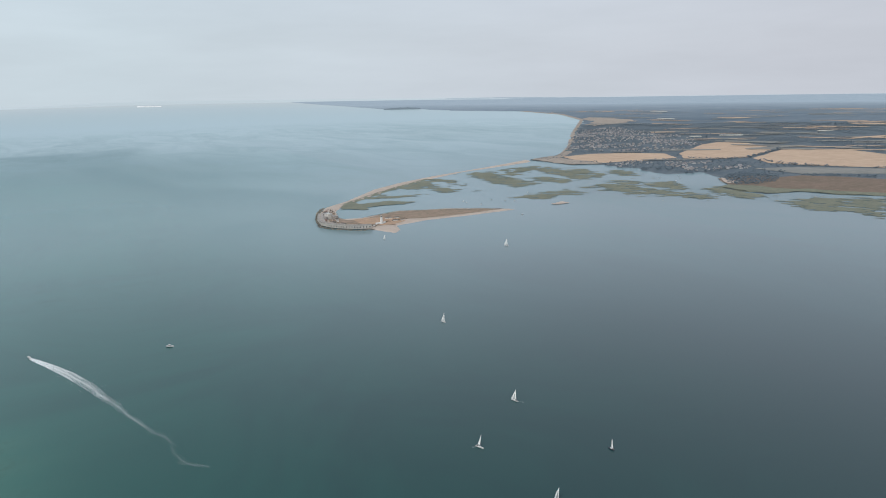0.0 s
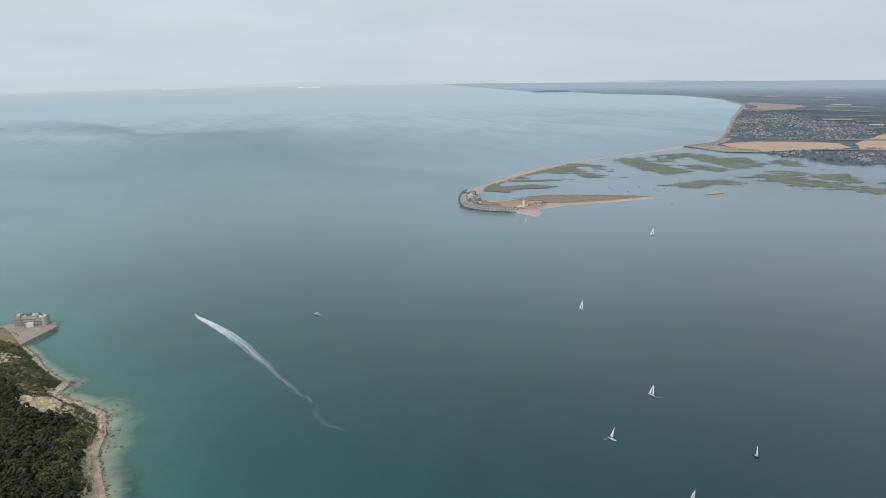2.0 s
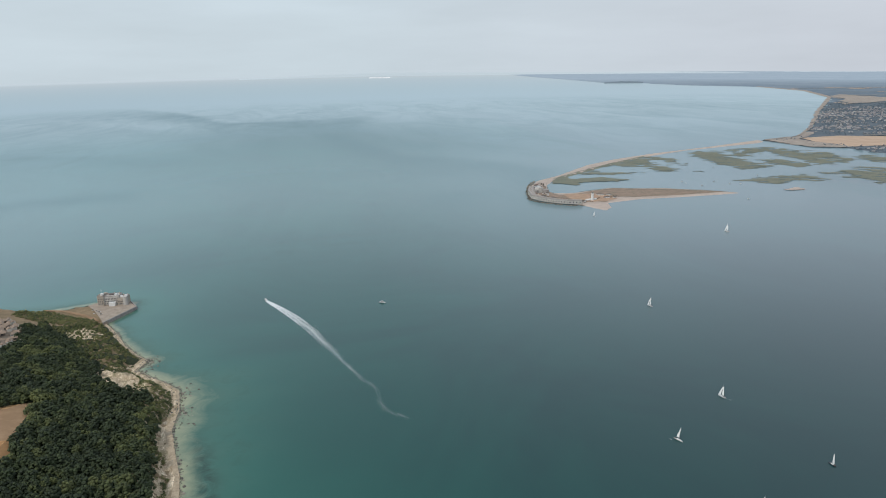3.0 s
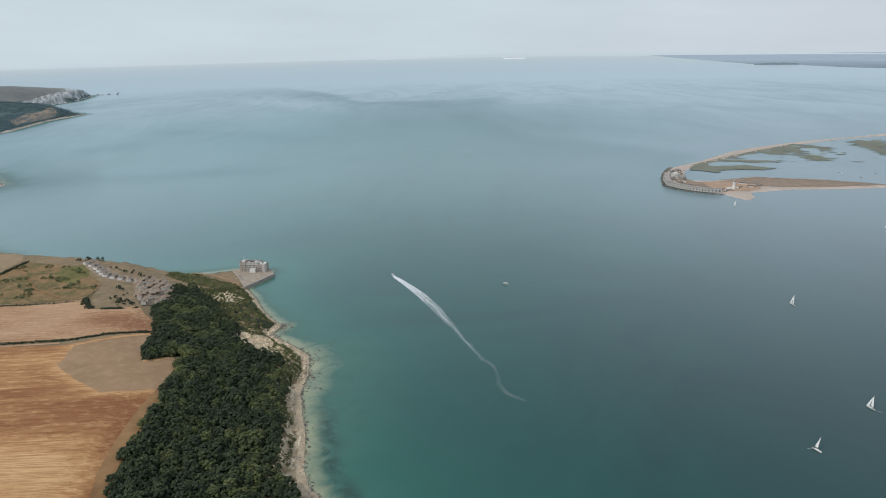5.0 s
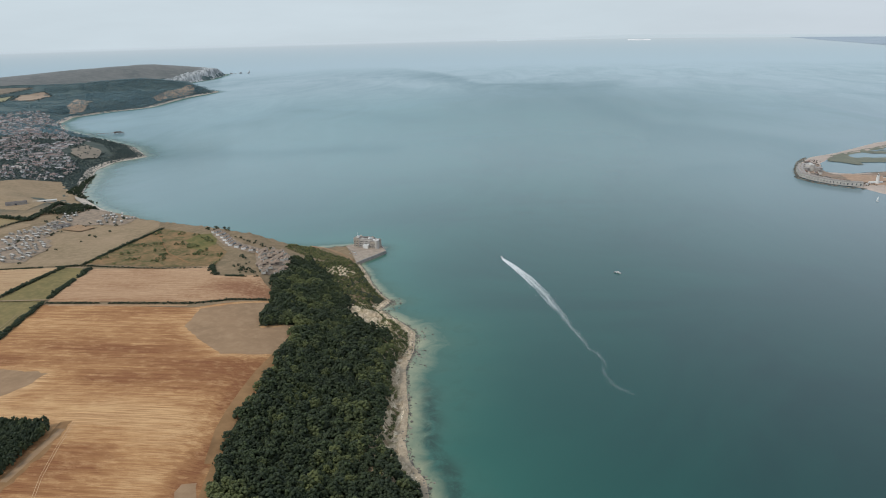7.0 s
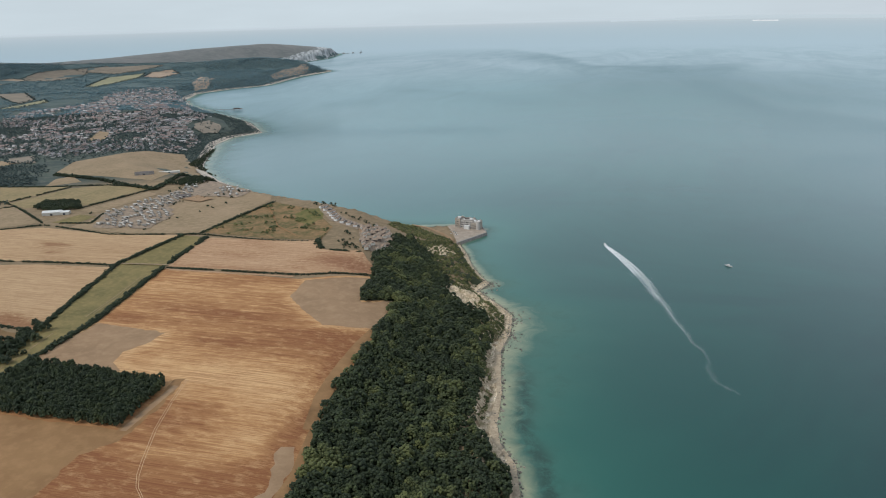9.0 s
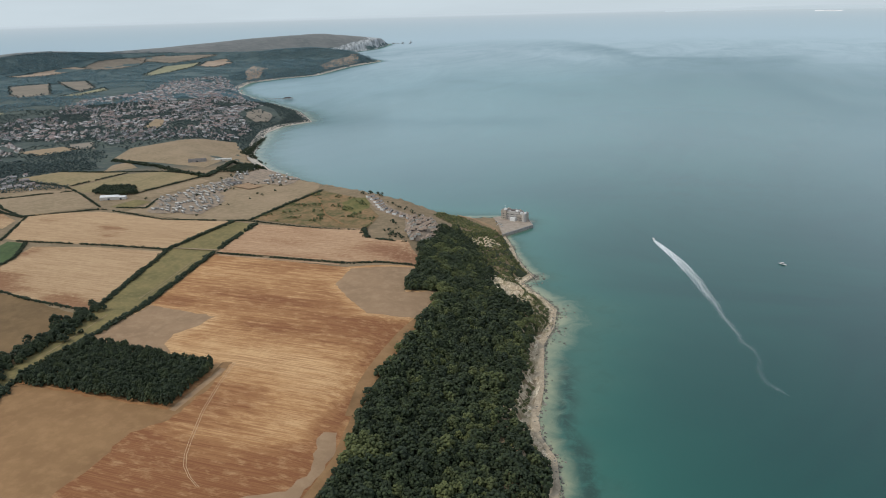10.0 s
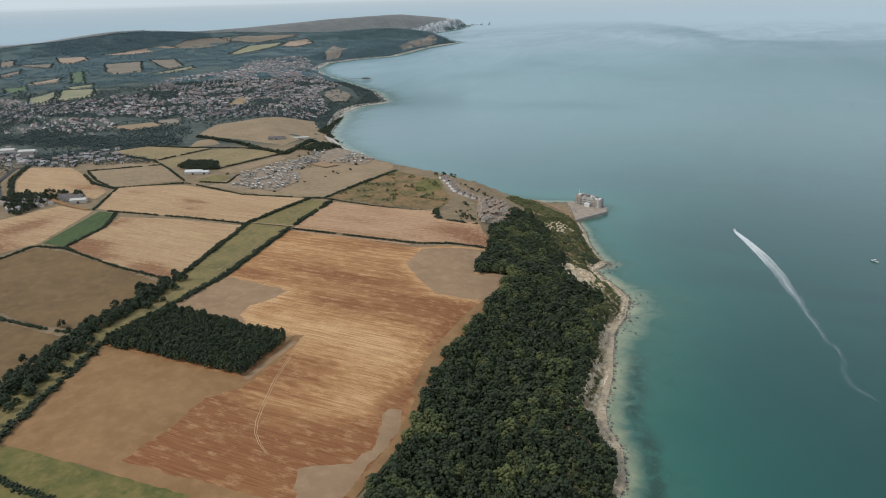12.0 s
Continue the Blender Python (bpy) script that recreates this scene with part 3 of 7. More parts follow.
FIELDS = {
    "main": (STUBBLE, 0.3, [(-665, 870), (-445, 870), (-350, 915), (-330, 815), (-295, 835), (-285, 785), (-275, 705), (-270, 610), (-265, 545), (-255, 480), (-250, 460), (-245, 372), (-300, 344), (-370, 339), (-437, 334), (-560, 330), (-615, 455), (-625, 575), (-625, 680)], "large harvested cornfield with brown scorched drifts"),
    "p1": (FALLOW_PALE, 0.42, [(-432, 866), (-350, 908), (-332, 820), (-325, 810), (-295, 832), (-285, 795), (-288, 745), (-315, 735), (-345, 730), (-385, 765), (-425, 805)], "smooth tan bare patch of the cornfield"),
    "p2": (FALLOW_PALE, 0.42, [(-625, 565), (-622, 678), (-520, 670), (-522, 645), (-537, 615), (-530, 590), (-508, 575)], "smooth tan bare patch beside the copse"),
    "p3": (FALLOW, 0.42, [(-560, 306), (-621, 474), (-434, 476), (-436, 550), (-440, 572), (-429, 575), (-420, 525), (-420, 462), (-440, 435), (-435, 385), (-437, 336), (-370, 340), (-300, 345), (-255, 362), (-245, 350), (-300, 326), (-370, 321), (-455, 319), (-505, 314)], "smooth tan bare ground below the copse"),
    "p4": (FALLOW_PALE, 0.46, [(-276, 475), (-275, 486), (-264, 490), (-255, 470), (-250, 440), (-252, 405), (-250, 365), (-280, 350), (-300, 382), (-290, 391), (-265, 405), (-260, 435)], "pale bare headland of the cornfield along the wood"),
    "f2": (STUBBLE_ROSE, 0.9, [(-665, 880), (-690, 1025), (-575, 1030), (-495, 1045), (-460, 1000), (-400, 1005), (-355, 945), (-350, 920), (-450, 890)], "harvested reddish stubble field beyond a hedge"),
    "f3": (STUBBLE_PALE, 0.3, [(-1060, 845), (-1155, 975), (-1030, 1025), (-875, 1010), (-740, 1030), (-750, 875), (-880, 860), (-1040, 845)], "long pale harvested cornfield"),
    "f4": (STUBBLE_PALE, 0.3, [(-935, 685), (-980, 825), (-875, 850), (-745, 860), (-680, 640), (-805, 650), (-910, 670)], "pale harvested cornfield with brown corners"),
    "f5": (FALLOW_DARK, 0.3, [(-960, 570), (-980, 605), (-975, 660), (-920, 665), (-805, 650), (-695, 630), (-675, 490), (-735, 480), (-805, 485), (-835, 465)], "smooth brown fallow field between hedges"),
    "f6": (FALLOW_DARK, 0.3, [(-780, 470), (-680, 470), (-650, 425), (-635, 370), (-645, 335), (-860, 455)], "small brown fallow field by a tree belt"),
    "green": (GREEN_GRASS, 0.3, [(-985, 680), (-1045, 835), (-1010, 835), (-965, 780), (-940, 680)], "bright green strip of grass"),
    "tanbrown": (STUBBLE_PALE, 0.3, [(-1170, 700), (-1155, 790), (-1140, 835), (-1055, 830), (-990, 680), (-1005, 625), (-1025, 590)], "brown-edged stubble field by the farm"),
    "round": (STUBBLE_PALE, 0.3, [(-1380, 915), (-1485, 1020), (-1390, 1055), (-1300, 1015), (-1220, 970), (-1140, 935), (-1120, 890), (-1220, 885), (-1295, 855)], "rounded golden cornfield"),
    "fa": (MEADOW, 0.3, [(-1325, 1045), (-1310, 1125), (-1210, 1145), (-1065, 1050), (-1155, 965), (-1235, 990)], "parched meadow below the village"),
    "ma": (MEADOW, 0.3, [(-1293, 1308), (-1330, 1383), (-1315, 1422), (-1242, 1368)], "parched paddock with hedges"),
    "mb": (STRAW_GRASS, 0.3, [(-1443, 1202), (-1401, 1286), (-1296, 1303), (-1233, 1318), (-1249, 1204), (-1264, 1176)], "yellow-green paddock with hedges"),
    "mc": (STRAW_GRASS, 0.3, [(-1244, 1165), (-1219, 1306), (-1155, 1345), (-1032, 1338), (-1070, 1180), (-1181, 1136)], "yellow-green paddock with hedges"),
    "md": (MEADOW, 0.3, [(-1052, 1143), (-1012, 1306), (-979, 1291), (-998, 1178), (-1003, 1129)], "parched paddock with hedges"),
    "me": (LANE_GRASS, 0.3, [(-1039, 1056), (-1028, 1115), (-985, 1108), (-990, 1056)], "small yellow-green paddock"),
    "lane": (LANE_GRASS, 0.3, [(-740, 1030), (-690, 1025), (-670, 880), (-630, 680), (-625, 575), (-620, 475), (-575, 360), (-565, 310), (-625, 340), (-645, 445), (-660, 535), (-680, 640), (-745, 870)], "green lane of rough grass between two hedges"),
    "gbot": (OLIVE_GRASS, 0.3, [(-550, 310), (-515, 315), (-430, 320), (-355, 325), (-360, 310), (-485, 255)], "green pasture corner"),
    "heath": (HEATH, 0.3, [(-710, 1050), (-705, 1155), (-690, 1270), (-585, 1230), (-500, 1125), (-490, 1050), (-580, 1040)], "scrubby dry heath above the cliff"),
    "heath_green": (OLIVE_GRASS, 0.4, [(-607, 1193), (-601, 1231), (-569, 1240), (-541, 1173), (-547, 1131), (-575, 1140)], "greener turf at the edge of the heath"),
    "camp": (MEADOW, 0.3, [(-980, 1035), (-975, 1130), (-950, 1360), (-985, 1548), (-955, 1525), (-850, 1448), (-745, 1376), (-705, 1278), (-715, 1045), (-845, 1020)], "dry grass of a caravan site"),
    "rec": (MEADOW, 0.3, [(-1385, 1442), (-1451, 1581), (-1372, 1793), (-1304, 1862), (-1222, 1769), (-1142, 1722), (-1095, 1650), (-1081, 1410), (-1239, 1432)], "dry recreation ground beside the town"),
    "s1": (MEADOW, 0.3, [(-1735, 1460), (-1670, 1560), (-1595, 1535), (-1625, 1435)], "small dry field among trees"),
    "s2": (MEADOW, 0.3, [(-1670, 1885), (-1780, 2075), (-1725, 2060), (-1620, 1910)], "small dry field within the town"),
}
HILL_FIELDS = [
    (HILL_CORN, [(-4033, 3420), (-4025, 3697), (-4003, 3935), (-3906, 3997), (-3814, 3498), (-3910, 3402)]), (HILL_CORN, [(-4135, 3165), (-4044, 3299), (-3799, 3118), (-3664, 2906), (-3786, 2910)]),
    (HILL_DRY, [(-3963, 3974), (-4033, 4193), (-4021, 4485), (-3917, 4556), (-3769, 4315), (-3715, 4016), (-3881, 3943)]), (HILL_DRY, [(-3996, 4488), (-3931, 4780), (-3648, 4852), (-3473, 4836), (-3536, 4625), (-3644, 4487), (-3826, 4480)]),
    (HILL_STRAW, [(-3141, 3612), (-3497, 4240), (-3458, 4591), (-3236, 4226), (-3110, 3821), (-3053, 3587)]), (HILL_CORN, [(-3244, 4270), (-3425, 4617), (-3327, 4738), (-3145, 4554), (-3047, 4199)]),
    (HILL_DRY, [(-3374, 3192), (-3235, 3253), (-2871, 2940), (-2816, 2784), (-2953, 2864)]), (HILL_DRY, [(-3433, 2920), (-3342, 3098), (-2878, 2666), (-2927, 2529), (-3032, 2581)]),
    (HILL_STRAW, [(-2752, 2592), (-2821, 2950), (-2718, 2860), (-2690, 2657)]), (HILL_GREEN, [(-3228, 2535), (-3204, 2592), (-2767, 2234), (-2788, 2188)]), (HILL_CORN, [(-3029, 2169), (-3065, 2356), (-2929, 2234), (-2934, 2112)]),
    (HILL_GREEN, [(-2963, 1990), (-2904, 2063), (-2765, 1956), (-2773, 1869)]), (HILL_STRAW, [(-2551, 1804), (-2646, 2003), (-2498, 1878), (-2368, 1753), (-2424, 1710)]), (HILL_STRAW, [(-2635, 2016), (-2537, 2094), (-2357, 1928), (-2366, 1780)]),
    (HILL_STRAW, [(-2704, 2086), (-2690, 2223), (-2595, 2134), (-2618, 2039)]), (HILL_DRY, [(-3500, 2349), (-3648, 2579), (-3466, 2431), (-3370, 2259)]), (HILL_DRY, [(-3936, 2754), (-3791, 2877), (-3560, 2680), (-3763, 2697)]),
    (HILL_DRY, [(-1677, 1578), (-1637, 1641), (-1545, 1550), (-1607, 1532)]), (HILL_DRY, [(-4234, 2859), (-4279, 2993), (-3919, 2724), (-3881, 2614)]),
]


# Scorched drifts: x, y, half length along the rows, half breadth, strength.
SCORCH = {
    "main": [(-400, 385, 110, 40, 0.9), (-420, 350, 60, 45, 1.1), (-425, 420, 40, 40, 0.9), (-275, 425, 40, 30, 1.2), (-330, 375, 90, 30, 0.8), (-395, 505, 50, 35, 0.7), (-340, 695, 70, 26, 1.2), (-440, 662, 60, 16, 0.7), (-475, 735, 90, 18, 0.7), (-272, 520, 14, 60, 1.1), (-292, 650, 10, 60, 0.9), (-605, 700, 40, 16, 0.8), (-470, 590, 90, 40, -0.6), (-370, 590, 70, 26, -0.8), (-560, 800, 80, 40, -0.4)],
    "f2": [(-370, 935, 40, 22, 1.2), (-420, 960, 40, 30, 0.7), (-600, 895, 120, 9, 0.6)], "f4": [(-915, 695, 45, 30, 2.2), (-860, 672, 50, 14, 1.8), (-755, 662, 30, 14, 2.0), (-720, 650, 30, 10, 2.0), (-960, 800, 16, 40, 1.2)], "f3": [(-930, 940, 30, 9, 1.6), (-900, 905, 16, 6, 1.6), (-1090, 950, 40, 12, 1.0)], "tanbrown": [(-1090, 720, 30, 60, 1.6), (-1030, 640, 40, 30, 1.4)], "round": [(-1200, 940, 50, 14, 1.0)],
}


def fields():
    for n, (name, (material, lift, ring, label)) in enumerate(FIELDS.items()):
        ob = sheet("field", wavy(ring, 7, 1.1 if name in ('p1', 'p2', 'p3', 'p4') else 0.6, n), island_height, material, inner_points(ring, 8 if name == "main" else 12, rng), lift + 0.008 * n, label=label, category="field", kind="structure")
        at = np.array([v.co[:2] for v in ob.data.vertices])
        # Where the stubble is scorched brown, and where it pales along the patches that were left bare.
        burnt = sum(k * np.exp(-((at[:, 0] - x) / a) ** 2 - ((at[:, 1] - y) / b) ** 2) for x, y, a, b, k in SCORCH.get(name, ()))
        if name == "main":
            for other in ("p1", "p2"):
                burnt = burnt - 0.8 * np.exp(-((to_line(at[:, 0], at[:, 1], FIELDS[other][2])[0] / 9) ** 2))
        if name in SCORCH:
            give(ob, "scorch", burnt)
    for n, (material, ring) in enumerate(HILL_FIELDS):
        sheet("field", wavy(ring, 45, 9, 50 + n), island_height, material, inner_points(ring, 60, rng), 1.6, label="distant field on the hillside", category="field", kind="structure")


fields()

# ---- the mainland across the strait ----
LAND_EDGE = [(2295, 2975), (2315, 2880), (2315, 2660), (2430, 2585), (2400, 2295), (2365, 2105), (2530, 2060), (2420, 1900), (2300, 1760), (2215, 1735), (2200, 1640), (2215, 1515), (2345, 1474), (2372, 1366), (2455, 1247), (2500, 1000), (2700, 200)]
LAND_INNER = [(3600, -700), (5600, -1200), (6600, 600), (6200, 3200), (5400, 4300)]
LAND_COAST = [(4530, 5140), (3845, 4425), (3275, 3795), (2920, 3410), (2590, 3095), (2330, 3020)]
LAND_FAR = [(5400, 4300), (6200, 3200), (6600, 600), (5600, -1200), (12000, -2500), (36000, -3300), (32000, 18000), (21000, 29500), (9500, 28000), (7500, 17500), (6480, 13000), (6890, 12585), (6645, 10795), (6950, 9230), (6260, 7440), (5230, 5885), (4530, 5140)]
SPIT_SEA = [(745, 1945), (760, 2050), (805, 2165), (875, 2275), (985, 2355), (1195, 2560), (1350, 2660), (1570, 2760), (1925, 2875), (2330, 3030)]
SPIT_LAGOON = [(2300, 2950), (2245, 2910), (1775, 2795), (1520, 2675), (1270, 2510), (1075, 2360), (945, 2260), (880, 2170), (845, 2070), (846, 2032), (894, 2016), (976, 2042), (1044, 2060), (1112, 2020), (1199, 1990), (1292, 1912), (1370, 1840)]
SPIT_STRAIT = [(1365, 1825), (1180, 1830), (1045, 1845), (930, 1825), (910, 1765), (870, 1725), (835, 1825), (785, 1885)]
MAIN = LAND_EDGE + LAND_INNER + LAND_COAST
MAIN_SHORE = LAND_COAST[::-1][1:] + LAND_FAR[:-7:-1]
SPIT = SPIT_SEA + SPIT_LAGOON + SPIT_STRAIT


def main_height(x, y):
    d = np.minimum(to_line(x, y, LAND_COAST + LAND_EDGE)[0], to_line(x, y, LAND_FAR[10:])[0])
    d = np.where(within(x, y, MAIN) | within(x, y, LAND_FAR), d, -1)
    return np.where(d < 0, -9, 7.0 * smooth(d / 160) + 3 * smooth(d / 20) - 1.5)


def spit_height(x, y):
    d, _, _ = to_line(x, y, SPIT + SPIT[:1])
    return 4.0 * smooth(d / 18) - 1.2


def islet(ring, n, step=6.0, material=None, name="salt_marsh", label="flat green salt marsh islet cut by creeks", category="marsh", creeks=2.0):
    """A marsh islet in small cells, cut by creeks stretched across the camera's view, its edge ragged."""
    mid = np.mean(ring, 0)
    wide = [tuple(mid + 1.12 * (np.array(p) - mid)) for p in ring]
    (x0, y0), (x1, y1) = np.min(wide, 0), np.max(wide, 0)
    gx, gy = np.meshgrid(np.arange(x0, x1, step), np.arange(y0, y1, step), indexing="ij")
    d = to_line(gx, gy, ring + ring[:1])[0] * np.where(within(gx, gy, ring), 1, -1)
    a = math.atan2(mid[0], mid[1])
    u, v = gx * math.cos(a) - gy * math.sin(a), gx * math.sin(a) + gy * math.cos(a)
    rough = np.array([noise.noise((p / 75, q / 26, n)) + 0.55 * noise.noise((p / 26, q / 11, n + 9)) for p, q in zip(u.ravel(), v.ravel())]).reshape(u.shape)
    keep = np.clip(d / 34, -1.2, 0.7) + creeks * rough > 0.08
    keep &= ~within(gx, gy, SPIT_SEA + [(2330, 6000), (-500, 6000), (-500, 1945)])
    if not keep.any():
        return
    na, nb = gx.shape
    i, j = np.nonzero(keep[:-1, :-1])
    faces = np.stack([i * nb + j, (i + 1) * nb + j, (i + 1) * nb + j + 1, i * nb + j + 1], -1)
    rg = np.random.default_rng(300 + n)
    p = np.c_[(gx + rg.uniform(-0.35, 0.35, gx.shape) * step).ravel(), (gy + rg.uniform(-0.35, 0.35, gx.shape) * step).ravel(), np.full(gx.size, 0.6 + 0.01 * n)]
    used, back = np.unique(faces, return_inverse=True)
    ob = link_mesh(name, set_out(p[used]), back.reshape(faces.shape), material or MARSH, label=label, category=category, kind="structure")
    give(ob, "plan", p[used])


def mainland():
    ring = wavy(MAIN, 60, 6, 9)
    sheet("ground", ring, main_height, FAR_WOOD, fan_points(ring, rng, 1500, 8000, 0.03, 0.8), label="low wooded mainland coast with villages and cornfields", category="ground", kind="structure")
    ring = wavy(SPIT, 14, 1.5, 11)
    sheet("shingle_spit", ring, spit_height, SHINGLE, inner_points(ring, 10, rng), label="long curved shingle spit in the sea", category="beach", kind="structure")
    for n, (material, ring) in enumerate(MAIN_FIELDS):
        sheet("field", wavy(ring, 40, 3, 70 + n), main_height, material, inner_points(ring, 70, rng), 1.5, label="wide golden cornfield on the mainland", category="field", kind="structure")
    for n, ring in enumerate(MARSHES + MARSHES_EAST):
        islet(ring, n)
    near = [(893, 2190), (915, 2245), (952, 2312), (990, 2301), (1007, 2265), (1056, 2256), (1117, 2269), (1127, 2235), (1182, 2169), (1136, 2164), (1125, 2131), (1108, 2163), (1037, 2170), (993, 2178), (978, 2136), (959, 2131), (929, 2182)]
    islet(near, 61, 4.0, label="green salt marsh growing against the shingle spit", creeks=0.35)
    fringe = [(958, 2268), (1082, 2362), (1275, 2512), (1522, 2678), (1512, 2690), (1262, 2528), (1066, 2380), (945, 2285)]
    sheet("turf", wavy(fringe, 12, 2.5, 14), spit_height, MARSH, None, 0.5, label="olive turf along the lagoon side of the spit", category="grass", kind="structure")
    islet([(1505, 1835), (1540, 1850), (1575, 1848), (1560, 1830), (1525, 1815), (1500, 1815)], 60, 3.0, SHINGLE, "sandbank", "small tan shingle bank in the water", "beach")
    sheet("salt_marsh", wavy(EAST_MARSH, 25, 4, 99), main_height, MARSH, inner_points(EAST_MARSH, 60, rng), 1.9, label="broad green salt marsh along the mainland shore", category="marsh", kind="structure")


# Haze is put into these colours: wood made bluish, corn paled and greyed.
FAR_WOOD = ground_cover("hazed_woodland", (0.185, 0.205, 0.215), (0.125, 0.155, 0.18), (0.09, 0.12, 0.145), 300, 40)
FAR_CORN = ground_cover("hazed_corn", (0.60, 0.45, 0.335), (0.53, 0.39, 0.285), (0.45, 0.325, 0.235), 200, 40)
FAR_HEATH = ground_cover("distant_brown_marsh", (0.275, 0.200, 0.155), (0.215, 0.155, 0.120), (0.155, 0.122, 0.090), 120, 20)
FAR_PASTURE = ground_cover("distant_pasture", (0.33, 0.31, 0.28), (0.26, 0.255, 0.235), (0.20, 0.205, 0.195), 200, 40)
MAIN_FIELDS = [
    (FAR_CORN, [(2500, 2950), (2710, 2945), (2885, 2835), (2990, 2680), (2865, 2485), (2655, 2505), (2480, 2600), (2445, 2790)]), (FAR_CORN, [(3045, 2625), (3550, 2895), (3760, 2940), (3805, 2760), (3615, 2430), (3110, 2260), (2940, 2320), (2865, 2440)]),
    (FAR_CORN, [(3110, 2225), (3565, 2380), (3725, 2320), (3780, 2100), (3600, 1700), (3150, 1600), (3010, 1875), (2970, 2040)]), (FAR_HEATH, [(2420, 1880), (2560, 1800), (2578, 1716), (2683, 1688), (2761, 1550), (2800, 1427), (2900, 1150), (2600, 1000), (2520, 1240), (2440, 1366), (2400, 1490), (2320, 1560), (2300, 1740)]),
    (FAR_PASTURE, [(2747, 1966), (2935, 1850), (3116, 1592), (2957, 1509), (2730, 1718)]),
]
EAST_MARSH = [(2305, 1745), (2240, 1730), (2215, 1640), (2225, 1525), (2350, 1480), (2380, 1370), (2460, 1255), (2510, 1010), (2610, 1000), (2525, 1240), (2440, 1366), (2400, 1490), (2322, 1560)]
MARSHES = [
    [(1070, 2355), (1140, 2400), (1180, 2330), (1245, 2330), (1245, 2295), (1165, 2305), (1095, 2325)],
    [(1210, 2470), (1325, 2550), (1465, 2655), (1575, 2670), (1580, 2580), (1580, 2490), (1530, 2475), (1530, 2580), (1470, 2575), (1410, 2435), (1450, 2365), (1415, 2265), (1390, 2325), (1365, 2390), (1285, 2495)],
    [(1700, 2675), (1800, 2740), (1880, 2735), (1855, 2640), (1940, 2625), (1915, 2525), (1820, 2550), (1730, 2465), (1715, 2510)],
]
MARSHES_EAST = [
    [(1675, 2460), (1785, 2525), (1835, 2485), (1795, 2360), (1790, 2270), (1715, 2240), (1655, 2240), (1660, 2330)], [(1940, 2750), (2075, 2765), (2175, 2745), (2105, 2670), (1975, 2595), (1940, 2660)],
    [(1885, 2440), (1955, 2380), (1945, 2290), (1965, 2220), (1880, 2215), (1840, 2305)], [(1500, 2015), (1625, 2060), (1695, 2045), (1765, 2030), (1755, 1945), (1685, 1940), (1600, 1935), (1535, 1960)],
]
MARSHES_EAST += [
    [(2095, 2675), (2185, 2670), (2150, 2495), (2255, 2535), (2240, 2415), (2170, 2275), (2170, 2390), (2100, 2245), (1985, 2230), (2005, 2380), (2040, 2525)], [(2295, 2370), (2345, 2330), (2300, 2210), (2215, 2170), (2225, 2270)],
    [(1860, 2050), (1955, 2060), (2005, 2040), (2065, 2115), (2115, 2070), (2065, 1970), (2165, 1985), (2230, 1950), (2095, 1775), (2055, 1810), (2085, 1910), (2025, 1930), (1990, 1820), (2035, 1745), (2050, 1655), (2020, 1570), (1965, 1580), (1920, 1755), (1865, 1825), (1880, 1905)],
    [(2154, 1737), (2296, 1711), (2230, 1580), (2179, 1487), (2086, 1485), (2081, 1571)], [(2147, 1403), (2245, 1366), (2412, 1223), (2118, 1068), (2074, 1188), (2045, 1277)], [(2420, 1215), (2495, 1000), (2300, 880), (2135, 1060)],
]
mainland()

# ---- building blocks ----
def part(name, bm, material, parent, label=""):
    """One bmesh as one mesh object under a thing or a part."""
    me = bpy.data.meshes.new(name)
    bm.normal_update()
    bm.to_mesh(me)
    bm.free()
    for m in material if isinstance(material, (list, tuple)) else [material]:
        me.materials.append(m)
    ob = new(name, me)
    ob.parent = parent
    return tagged(ob, label)


def thing(name, label, category, m=None, group=""):
    ob = new(name)
    ob.empty_display_size = 1.0
    if m is not None:
        ob.matrix_basis = m
    return tagged(ob, label, category, group)


def box(x0, y0, z0, x1, y1, z1, bm=None, bevel=0.0):
    own = bmesh.new()
    r = bmesh.ops.create_cube(own, size=1.0)
    for v in r["verts"]:
        v.co = ((x0 + x1) / 2 + v.co.x * (x1 - x0), (y0 + y1) / 2 + v.co.y * (y1 - y0), (z0 + z1) / 2 + v.co.z * (z1 - z0))
    if bevel:
        bmesh.ops.bevel(own, geom=own.edges[:], offset=bevel, segments=1, affect="EDGES")
    if bm is None:
        return own
    me = bpy.data.meshes.new("tmp")
    own.to_mesh(me)
    own.free()
    bm.from_mesh(me)
    bpy.data.meshes.remove(me)
    return bm


def drum(x, y, z0, z1, r0, r1, sides=16, bm=None):
    bm = bm or bmesh.new()
    rings = [[bm.verts.new((x + r * math.cos(6.2832 * i / sides), y + r * math.sin(6.2832 * i / sides), z)) for i in range(sides)] for z, r in ((z0, r0), (z1, r1))]
    for i in range(sides):
        j = (i + 1) % sides
        bm.faces.new((rings[0][i], rings[0][j], rings[1][j], rings[1][i]))
    bm.faces.new(rings[1])
    bm.faces.new(rings[0][::-1])
    return bm


def prism(ring, z0, z1, bm=None):
    """A flat-topped solid over a ring of plan points."""
    bm = bm or bmesh.new()
    low, top = [bm.verts.new((x, y, z0)) for x, y in ring], [bm.verts.new((x, y, z1)) for x, y in ring]
    n = len(ring)
    faces = [bm.faces.new((low[i], low[(i + 1) % n], top[(i + 1) % n], top[i])) for i in range(n)]
    faces += [bm.faces.new(top), bm.faces.new(low[::-1])]
    bmesh.ops.recalc_face_normals(bm, faces=faces)
    return bm


